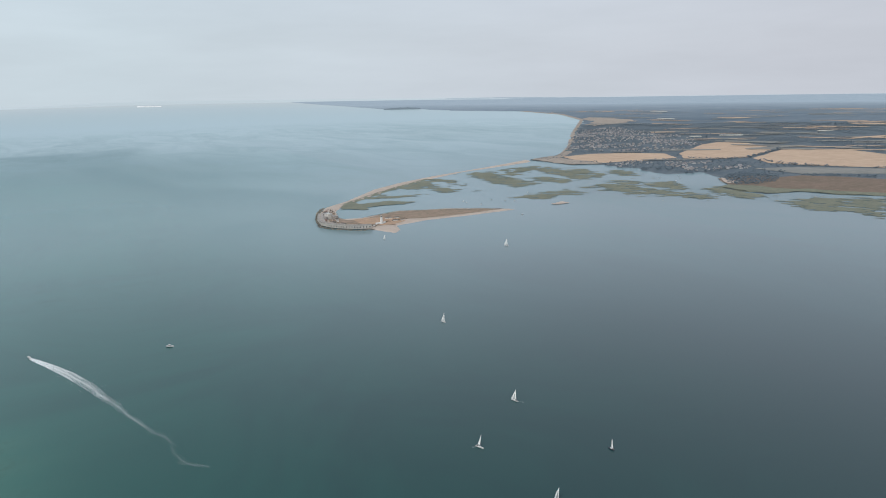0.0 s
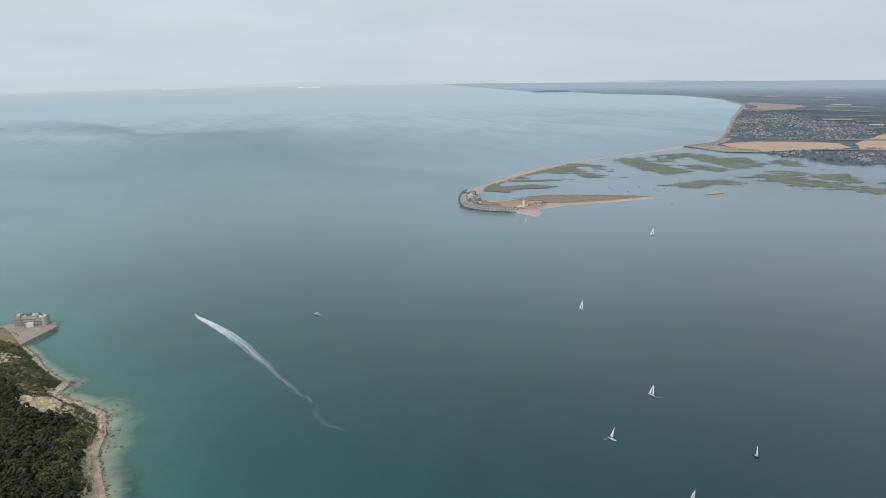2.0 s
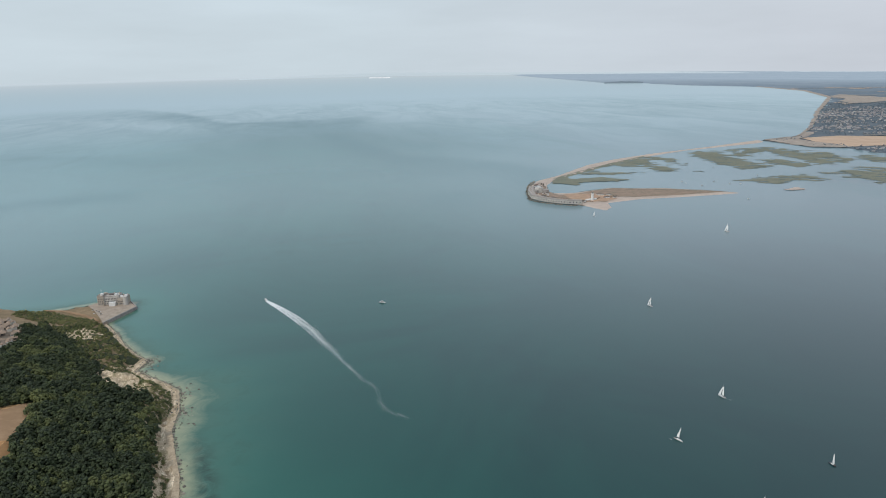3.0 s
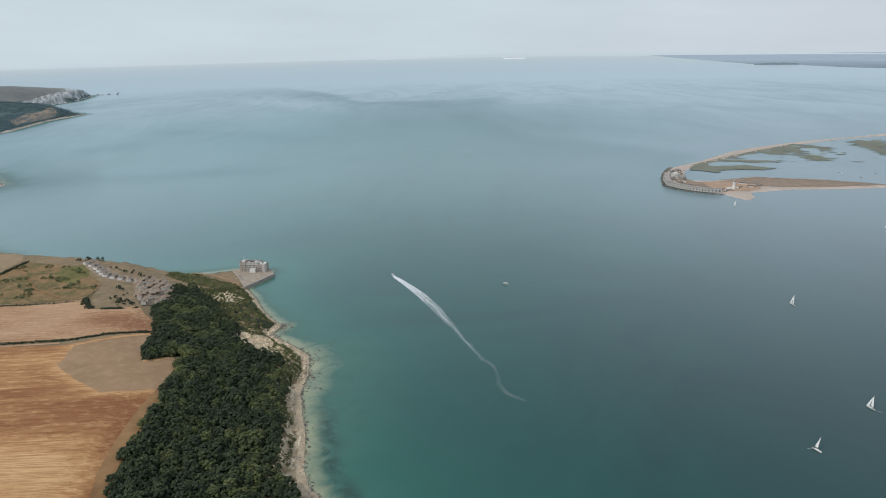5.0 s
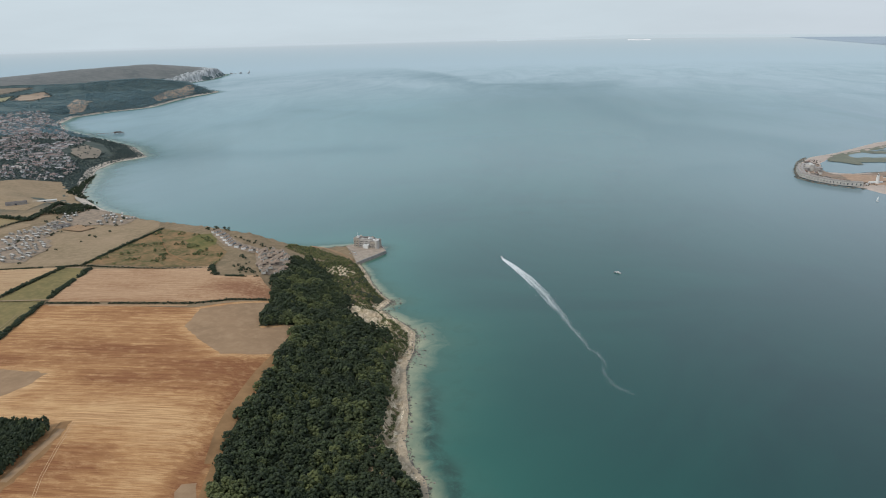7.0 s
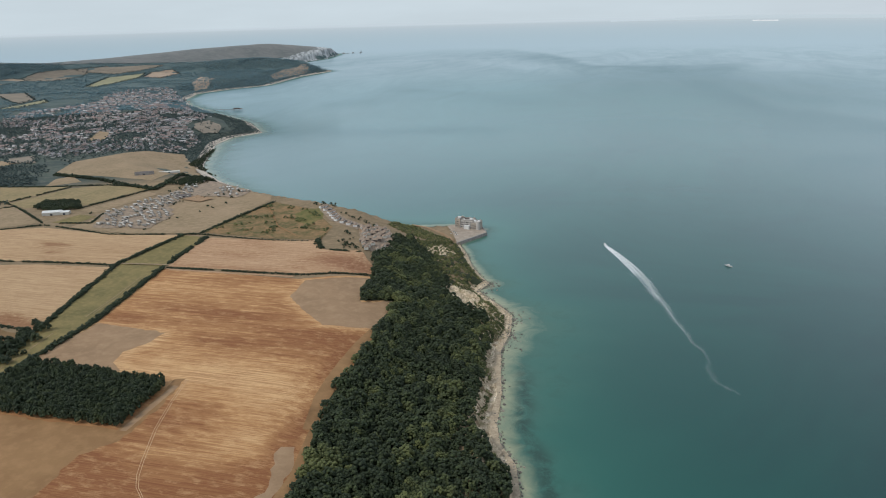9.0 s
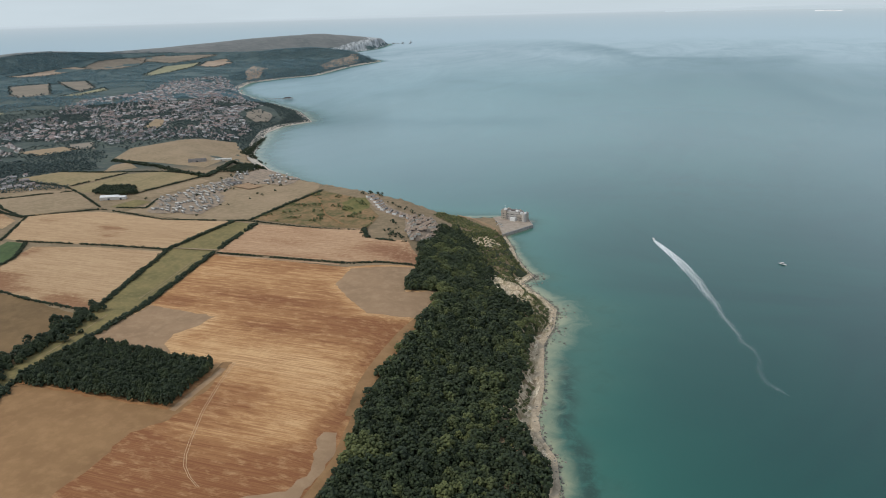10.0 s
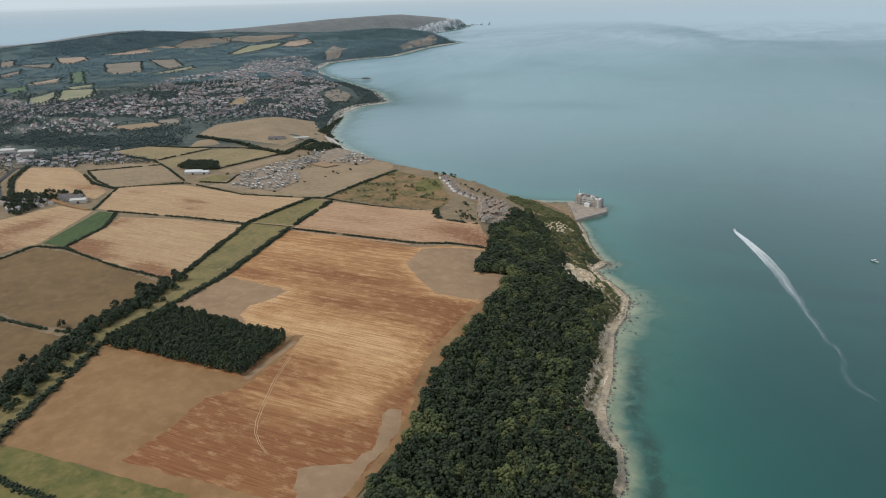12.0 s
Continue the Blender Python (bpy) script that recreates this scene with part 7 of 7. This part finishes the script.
def mainland_life():
    rg = np.random.default_rng(88)
    # Shingle and low cliffs along the open coast.
    line = [(2310, 3000)] + MAIN_SHORE[:9]
    strip = [(x, y) for x, y in line] + [(x + 16 + 3 * i, y - 12 - 2 * i) for i, (x, y) in reversed(list(enumerate(line)))]
    sheet("beach", wavy(strip, 50, 4, 89), main_height, COAST, inner_points(strip, 45, rg), 3, label="tan shingle and low cliffs along the mainland coast", category="beach", kind="structure")
    neck = [(2335, 3022), (2600, 3100), (2725, 3235), (2800, 3190), (2560, 2990), (2450, 2900), (2440, 2790), (2475, 2600), (2440, 2600), (2330, 2675), (2325, 2880)]
    sheet("beach", wavy(neck, 20, 4, 92), main_height, COAST, inner_points(neck, 30, rg), 1.8, label="flat tan shingle where the spit leaves the coast", category="beach", kind="structure")
    patch = [(5322, 5925), (5600, 6100), (5450, 5500), (5300, 5150), (4900, 4950), (4450, 4800), (4640, 5112), (5000, 5400)]
    sheet("heath", wavy(patch, 80, 30, 93), main_height, COAST, inner_points(patch, 120, rg), 3.5, label="pale dry heath above the far beach", category="grass", kind="structure")
    # Small fields in the wooded country, longer than broad.
    taken = []
    def country(x, y):
        return within(x, y, MAIN) & ~np.any([within(x, y, r) for _, r in MAIN_FIELDS], axis=0)
    for n in range(360):
        a, r = radians(rg.uniform(37, 76)), 2900 * (11000 / 2900) ** rg.uniform(0, 1)
        x, y = r * math.sin(a), r * math.cos(a)
        far = not within(np.array([x]), np.array([y]), MAIN)[0]
        if far and not within(np.array([x]), np.array([y]), LAND_FAR)[0]:
            continue
        if r < 3700 or to_line(np.array([x]), np.array([y]), LAND_COAST + LAND_FAR[10:])[0][0] < 260:
            continue
        if not far and not country(np.array([x]), np.array([y]))[0] or within(np.array([x]), np.array([y]), MILFORD)[0]:
            continue
        long, broad, t = rg.uniform(70, 260) * (1 + r / 7000), rg.uniform(16, 44) * (1 + r / 7000), -a + rg.normal(0, 0.35)
        ring = [(x + math.cos(t) * u * long - math.sin(t) * v * broad, y + math.sin(t) * u * long + math.cos(t) * v * broad) for u, v in ((-0.5, -0.5), (0.1, -0.6), (0.5, -0.45), (0.55, 0.4), (0.0, 0.55), (-0.5, 0.45))]
        taken.append(ring)
        sheet("field", wavy(ring, 60, 5, 200 + n), main_height, (FAR_CORN, FAR_PASTURE, FAR_PASTURE, FAR_CORN, FAR_PASTURE)[n % 5], None, 2.5 + 0.1 * (n % 20), label="distant field in wooded mainland country", category="field", kind="structure")
    for name, ring, gap, thin, label in (("town_houses", MILFORD, 34, 0.42, "coastal town of pale and grey houses on the mainland"), ("village_houses", KEYHAVEN, 30, 0.55, "harbour village among dark trees")):
        p, a = street_places(ring, gap, 44, rg, thin)
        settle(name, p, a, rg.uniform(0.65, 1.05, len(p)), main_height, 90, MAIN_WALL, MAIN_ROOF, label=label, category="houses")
    p = inner_points(MAIN, 34, rg)
    thick = np.array([noise.noise((x / 160, y / 160, 2)) * 0.6 + noise.noise((x / 500, y / 500, 4)) * 0.4 + 0.5 for x, y in p])
    village = within(p[:, 0], p[:, 1], KEYHAVEN) | within(p[:, 0], p[:, 1], [(2490, 1895), (2685, 1815), (2425, 1660), (2320, 1755)])
    d, _, _ = to_line(p[:, 0], p[:, 1], LAND_COAST + LAND_EDGE)
    open_land = ~np.any([within(p[:, 0], p[:, 1], r) for r in [r for _, r in MAIN_FIELDS] + taken], axis=0)
    east = (p[:, 1] < 1750) & (p[:, 0] < 3000)
    keep = ((thick > 0.46) & ~east | village) & open_land & (d > 60)
    ring = [(2395, 1835), (2525, 1910), (2610, 1860), (2605, 1740), (2450, 1645), (2335, 1655), (2305, 1720)]
    p = np.r_[p[keep], inner_points(ring, 13, rg), along([(2425, 2590), (2450, 2300), (2490, 2100), (2570, 2040), (2750, 2060)], 6, 22, rg), along([(2900, 2430), (2960, 2300), (3100, 2250), (3560, 2400), (3650, 2450)], 9, 8, rg), along([(3030, 1800), (2990, 1950), (3050, 2150)], 9, 10, rg), along([(2690, 1700), (2790, 1560), (2850, 1470)], 5, 14, rg)]
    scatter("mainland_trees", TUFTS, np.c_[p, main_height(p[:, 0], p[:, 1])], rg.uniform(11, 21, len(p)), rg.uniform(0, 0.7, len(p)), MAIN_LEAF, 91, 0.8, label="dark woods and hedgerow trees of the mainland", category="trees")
    # Long glasshouses, their sky glint painted in as pale cream.
    for x, y, long, t in ((4255, 3225, 150, -45), (7290, 6680, 260, -68), (5700, 5170, 300, -80), (4020, 3330, 80, -40), (5000, 3000, 120, -30)):
        g = thing("glasshouse", "long far glasshouse, its glint put into a pale colour", "building", world_at(x, y, 9, t), "far glasshouses")
        part("wall", box(-long / 2, -9, 0, long / 2, 9, 4), CREAM, g)
        part("roof", gable(-long / 2, -9, 4.02, long / 2, 9, 7), CREAM, g)
    ring = [(2330, 1760), (2400, 1900), (2440, 1880), (2370, 1740)]
    sheet("beach", ring, main_height, SHINGLE, None, 2, label="low tan bank at the lagoon's edge", category="beach", kind="structure")


COAST = ground_cover("mainland_shingle", (0.46, 0.40, 0.345), (0.37, 0.32, 0.275), (0.27, 0.235, 0.205), 60, 12)
MILFORD = [(2790, 3260), (3400, 3900), (4000, 4500), (4500, 4700), (4040, 3500), (3710, 2990), (3120, 2740), (2895, 2990)]
KEYHAVEN = [(2425, 2580), (2825, 2475), (2960, 2120), (2740, 1960), (2560, 2080), (2420, 2260)]
# Haze is painted into the mainland's leaf, wall and roof colours.
MAIN_LEAF = far_leafage("hazed_mainland_leaves", (0.180, 0.220, 0.240), (0.138, 0.178, 0.210), (0.105, 0.142, 0.178))
MAIN_WALL = varied("hazed_mainland_walls", [(0.50, 0.49, 0.48), (0.38, 0.36, 0.35), (0.60, 0.58, 0.56), (0.43, 0.40, 0.38)])
MAIN_ROOF = varied("hazed_mainland_roofs", [(0.25, 0.24, 0.255), (0.30, 0.265, 0.265), (0.22, 0.225, 0.245), (0.36, 0.35, 0.355)])
mainland_life()
# ---- caravan site, chalets and farms ----
ESTATE = ground_cover("estate_ground", (0.44, 0.335, 0.245), (0.335, 0.255, 0.185), (0.21, 0.165, 0.12), 14, 4, 0.1)
def caravan_roof():
    """Cream, grey and brown roofs, one shade to each caravan."""
    k = Nodes("caravan_roof", 0.7)
    c = k.mix(k.any_object(), (0.22, 0.19, 0.16), (0.66, 0.63, 0.58))
    return k.done(k.mix(k.span(k.noise(k.place(world=False), 0.7, 4), 0.4, 0.7, 0, 0.4), c, (0.20, 0.18, 0.15)))


CARAVAN_ROOF = caravan_roof()
CHALET_ROOF = plain("brown_grey_roof", (0.37, 0.28, 0.21), 0.9, 0.3, 3)
CARAVAN_WALL = plain("caravan_panels", (0.47, 0.455, 0.41), 0.5, 0.15, 2)
BRICK_DULL = plain("dull_brick", (0.26, 0.21, 0.175), 0.9, 0.3, 3)


def caravan(m):
    c = thing("caravan", "cream static caravan on dry grass", "caravan", m, "caravans on the site")
    part("body", box(-5, -1.9, 0.6, 5, 1.9, 3.1, bevel=0.15), CARAVAN_WALL, c)
    part("roof", gable(-5, -1.9, 3.12, 5, 1.9, 3.7, 0.15), CARAVAN_ROOF, c)
    part("windows", box(-4.2, -1.95, 1.6, 4.2, 1.95, 2.5), GLASS_DARK, c, "dark window band")
    part("skirt", box(-4.8, -1.7, 0.0, 4.8, 1.7, 0.58), TIMBER, c)
    return c


def caravan_site():
    rg = np.random.default_rng(101)
    first, made = None, 0
    worn = [(-990, 1115), (-960, 1100), (-935, 1040), (-825, 1055), (-840, 1150), (-890, 1200), (-905, 1260), (-850, 1290), (-785, 1300), (-785, 1350), (-930, 1435), (-955, 1310)]
    sheet("site_ground", wavy(worn, 15, 5, 7), island_height, ESTATE, inner_points(worn, 12, rg), 1.2, label="worn grey-brown ground of the caravan site", category="ground", kind="structure")
    blocks = (([(-935, 1045), (-955, 1100), (-905, 1190), (-845, 1150), (-830, 1060)], 13, 16, 65), ([(-985, 1120), (-955, 1110), (-895, 1205), (-910, 1330), (-950, 1300)], 13, 16, 70), ([(-960, 1335), (-1005, 1535), (-965, 1520), (-915, 1310)], 12, 22, 35), ([(-860, 1300), (-865, 1390), (-790, 1345), (-800, 1300)], 12, 24, 30))
    for ring, gap, row, turn in blocks:
        p = inner_points(ring, gap, rg)
        a = radians(turn)
        across = -p[:, 0] * math.sin(a) + p[:, 1] * math.cos(a)
        snap = np.round(across / row) * row - across
        p = p + np.c_[-math.sin(a) * snap, math.cos(a) * snap]
        for x, y in p:
            if rg.uniform() < 0.28 or made > 330:
                continue
            m = pose(x, y, 40.8 if True else 0, 0, 0, turn + 90 + rg.normal(0, 9))
            z = float(island_height(np.array([x]), np.array([y]))[0])
            m.translation.z = z + 1.25
            made += 1
            if first is None:
                first = caravan(m)
            else:
                copy_thing(first, m).scale = (rg.uniform(0.75, 1.15), rg.uniform(0.85, 1.15), 1)
    ring = [(-895, 1255), (-880, 1290), (-830, 1270), (-845, 1240)]
    sheet("hardstanding", ring, island_height, FALLOW_PALE, None, 2.2, label="pale gravel square in the caravan site", category="ground", kind="structure")
    for x, y, lx, ly, h, t, roof, label in ((-905, 1275, 30, 12, 4.5, 40, SLATE, "low clubhouse with a grey roof"), (-1143, 1466, 42, 16, 5, 30, SLATE, "long shed beside the recreation ground"), (-1108, 1515, 50, 10, 4, 30, CREAM, "long low shed with pale roof"), (-1150, 870, 34, 20, 7, 35, SLATE, "grey farm barn by the yard"), (-1128, 862, 28, 14, 6, 35, CREAM, "pale-roofed shed of the farm"), (-1175, 872, 24, 16, 6.5, 35, SLATE, "grey farm barn by the yard"),
                                            (-1082, 1105, 34, 16, 6, 25, WHITE, "white farm barn by a spinney"), (-1060, 1113, 18, 12, 5, 25, WHITE, "small white farm shed"), (-1690, 1120, 34, 20, 6, 30, CREAM, "large white-roofed warehouse near the village"), (-1630, 1128, 40, 18, 6, 30, CREAM, "large white-roofed warehouse near the village"), (-1590, 1100, 30, 20, 7, 30, SLATE, "broad pale shed near the village")):
        b = thing("farm_building", label, "building", pose(x, y, float(island_height(np.array([x]), np.array([y]))[0]) + 0.5, 0, 0, t))
        part("wall", box(-lx / 2, -ly / 2, 0, lx / 2, ly / 2, h), CREAM if roof is not SLATE else STONE_DARK, b)
        part("roof", gable(-lx / 2, -ly / 2, h + 0.02, lx / 2, ly / 2, h + ly * 0.18), roof, b)
        part("door", box(-2, -ly / 2 - 0.1, 0, 2, -ly / 2 + 0.05, 3.5), HULL_DARK, b)


def chalet(m, long, roof, group, label):
    c = thing("chalet", label, "house", m, group)
    part("wall", box(-long / 2, -3.5, 0, long / 2, 3.5, 3.2), WHITE if long > 12 else BRICK_DULL, c)
    part("roof", gable(-long / 2, -3.5, 3.22, long / 2, 3.5, 5.6), roof, c)
    part("gable_wall", prism([(-long / 2 - 0.35, -3.4), (-long / 2 + 0.1, -3.4), (-long / 2 + 0.1, 3.4), (-long / 2 - 0.35, 3.4)], 0, 4.2), WHITE if long > 12 else CREAM, c, "pale gable end")
    part("window", box(-1.5, -3.6, 1, 1.5, -3.45, 2.3), GLASS_DARK, c)
    part("door", box(long / 2 - 2.2, -3.6, 0, long / 2 - 1.2, -3.45, 2.1), TIMBER, c)
    return c


def chalets():
    rg = np.random.default_rng(103)
    row = [(-572, 1247), (-556, 1230), (-541, 1213), (-530, 1196), (-520, 1181), (-510, 1168), (-495, 1158), (-480, 1150), (-465, 1144), (-450, 1138)]
    first = None
    for i, (x, y) in enumerate(row):
        m = pose(x, y, float(island_height(np.array([x]), np.array([y]))[0]) + 0.2, 0, 0, 60 + 6 * i)
        first = copy_thing(first, m) if first else chalet(m, 17, CHALET_ROOF, "row of chalets", "white chalet with a slate roof in a row")
    ring = [(-443, 1108), (-446, 1165), (-428, 1190), (-388, 1130), (-364, 1055), (-390, 1003), (-412, 1035)]
    sheet("estate_road", [(-575, 1232), (-520, 1160), (-450, 1122), (-412, 1035), (-388, 1015), (-368, 1060), (-386, 1125), (-418, 1146), (-500, 1182), (-560, 1250)], island_height, ESTATE, inner_points(ring, 12, rg), 1.0, label="grey paths and worn grass between chalets", category="ground", kind="structure")
    p = inner_points(ring, 13.0, rg)
    small = None
    for x, y in p:
        m = pose(x, y, float(island_height(np.array([x]), np.array([y]))[0]) + 0.8, 0, 0, rg.choice([112, 112, 112, 24]) + rg.normal(0, 4))
        small = copy_thing(small, m) if small else chalet(m, 9.0, CHALET_ROOF, "holiday chalets", "small holiday chalet with a grey roof")


caravan_site()
chalets()


# ---- roads, tracks and margins ----
def track(name, line, wide, material, lift, label, category="track"):
    ring = []
    pts = [Vector(p) for p in line]
    for side in (1, -1):
        seq = pts if side == 1 else pts[::-1]
        for i, p in enumerate(seq):
            a, b = seq[max(i - 1, 0)], seq[min(i + 1, len(seq) - 1)]
            d = (b - a).normalized()
            ring.append((p.x - d.y * wide / 2, p.y + d.x * wide / 2))
    sheet(name, ring, island_height, material, inner_points(ring, max(wide * 0.8, 6), rng), lift, label=label, category=category, kind="structure")


track("field_margin", [(-281, 750), (-284, 700), (-283, 650), (-281, 610), (-277, 575), (-263, 520)], 15, FALLOW, 0.60, "bare tan margin between the cornfield and the wood")
track("field_margin", [(-261, 525), (-254, 490), (-247, 455), (-246, 415), (-246, 372)], 8, FALLOW, 0.62, "bare brown margin between the cornfield and the wood")
track("field_margin", [(-428, 476), (-430, 560)], 7, FALLOW_PALE, 0.48, "bare tan margin round the copse")
track("field_margin", [(-655, 868), (-560, 872), (-455, 877)], 5, STUBBLE_ROSE, 0.60, "reddish strip along the hedge")
for side in (-1.2, 1.2):
    track("wheel_track", [(-427 + side, 575), (-415 + side, 530), (-400 + side, 485), (-380 + side, 440), (-371 + side, 422), (-361 + side, 408), (-348 + side, 397), (-334 + side, 389)], 0.4, STRAW, 0.5, "pale tractor wheel track in the stubble")
for n, (x0, y0, x1, y1) in enumerate(((-672, 840, -648, 700), (-676, 830, -651, 690), (-655, 640, -640, 520))):
    track("wheel_track", [(x0, y0), ((x0 + x1) / 2 + 2, (y0 + y1) / 2), (x1, y1)], 1.0, MEADOW, 0.7, "worn wheel track along the green lane")
track("road", [(-1290, 820), (-1420, 905), (-1500, 1000), (-1490, 1045), (-1440, 1060)], 9, ASPHALT, 1.5, "narrow asphalt lane round a cornfield", "road")
track("farm_yard", [(-1205, 870), (-1180, 850), (-1120, 838), (-1070, 832)], 9, FALLOW, 1.6, "pale farm track and yard")
track("path", [(-690, 1240), (-640, 1170), (-600, 1110), (-540, 1060)], 2.5, FALLOW, 1.6, "trodden path over the heath", "path")
track("path", [(-667, 885), (-745, 876)], 4, MEADOW, 1.7, "farm track across the green lane", "path")
track("path", [(-560, 1318), (-480, 1318), (-415, 1298), (-365, 1262), (-328, 1232), (-298, 1200)], 7, FALLOW_PALE, 1.2, "pale coast path above the shore", "path")
track("path", [(-452, 1128), (-425, 1085), (-404, 1030)], 4, FALLOW_PALE, 1.6, "pale path between the chalets", "path")
track("path", [(-560, 1240), (-505, 1172), (-440, 1135), (-395, 1125)], 5, ASPHALT, 1.5, "grey estate road behind the chalets", "path")


def estate_green():
    """Scrub on the slope behind the fort, trees round the chalets and bushes in the camp."""
    rg = np.random.default_rng(107)
    slope = [(-432, 1215), (-408, 1275), (-365, 1240), (-325, 1214), (-297, 1190), (-297, 1165), (-340, 1175), (-395, 1195)]
    p = inner_points(slope, 4.5, rg)
    scatter("scrub", CLUMPS, np.c_[p, island_height(p[:, 0], p[:, 1]) - 0.4], rg.uniform(3.5, 7, len(p)), rg.uniform(0.2, 1, len(p)), SCRUB, 108, label="yellow-green scrub on the slope behind the fort", category="shrub")
    p = np.r_[along([(-455, 1045), (-425, 1022), (-395, 1008)], 5, 5, rg), along([(-452, 1100), (-440, 1060)], 9, 5, rg), along([(-600, 1262), (-570, 1275), (-545, 1262)], 5, 6, rg), along([(-520, 1215), (-470, 1185), (-430, 1165)], 8, 5, rg), along([(-495, 1045), (-488, 1020), (-465, 1002)], 3, 3, rg)]
    scatter("bushes", CLUMPS, np.c_[p, island_height(p[:, 0], p[:, 1])], rg.uniform(4, 9, len(p)), rg.uniform(0, 0.6, len(p)), LEAF_DARK, 109, label="dark bushes and small trees round the chalets", category="shrub")
    p = np.r_[along([(-990, 1110), (-900, 1200), (-860, 1290)], 14, 8, rg), along([(-960, 1310), (-930, 1440)], 10, 6, rg), along([(-830, 1050), (-780, 1300)], 30, 8, rg), along([(-940, 1280), (-800, 1330)], 16, 6, rg)]
    scatter("camp_bushes", CLUMPS, np.c_[p, island_height(p[:, 0], p[:, 1])], rg.uniform(4, 8, len(p)), rg.uniform(0, 0.6, len(p)), LEAF_DARK, 110, label="dark bushes between the rows of caravans", category="shrub")


estate_green()
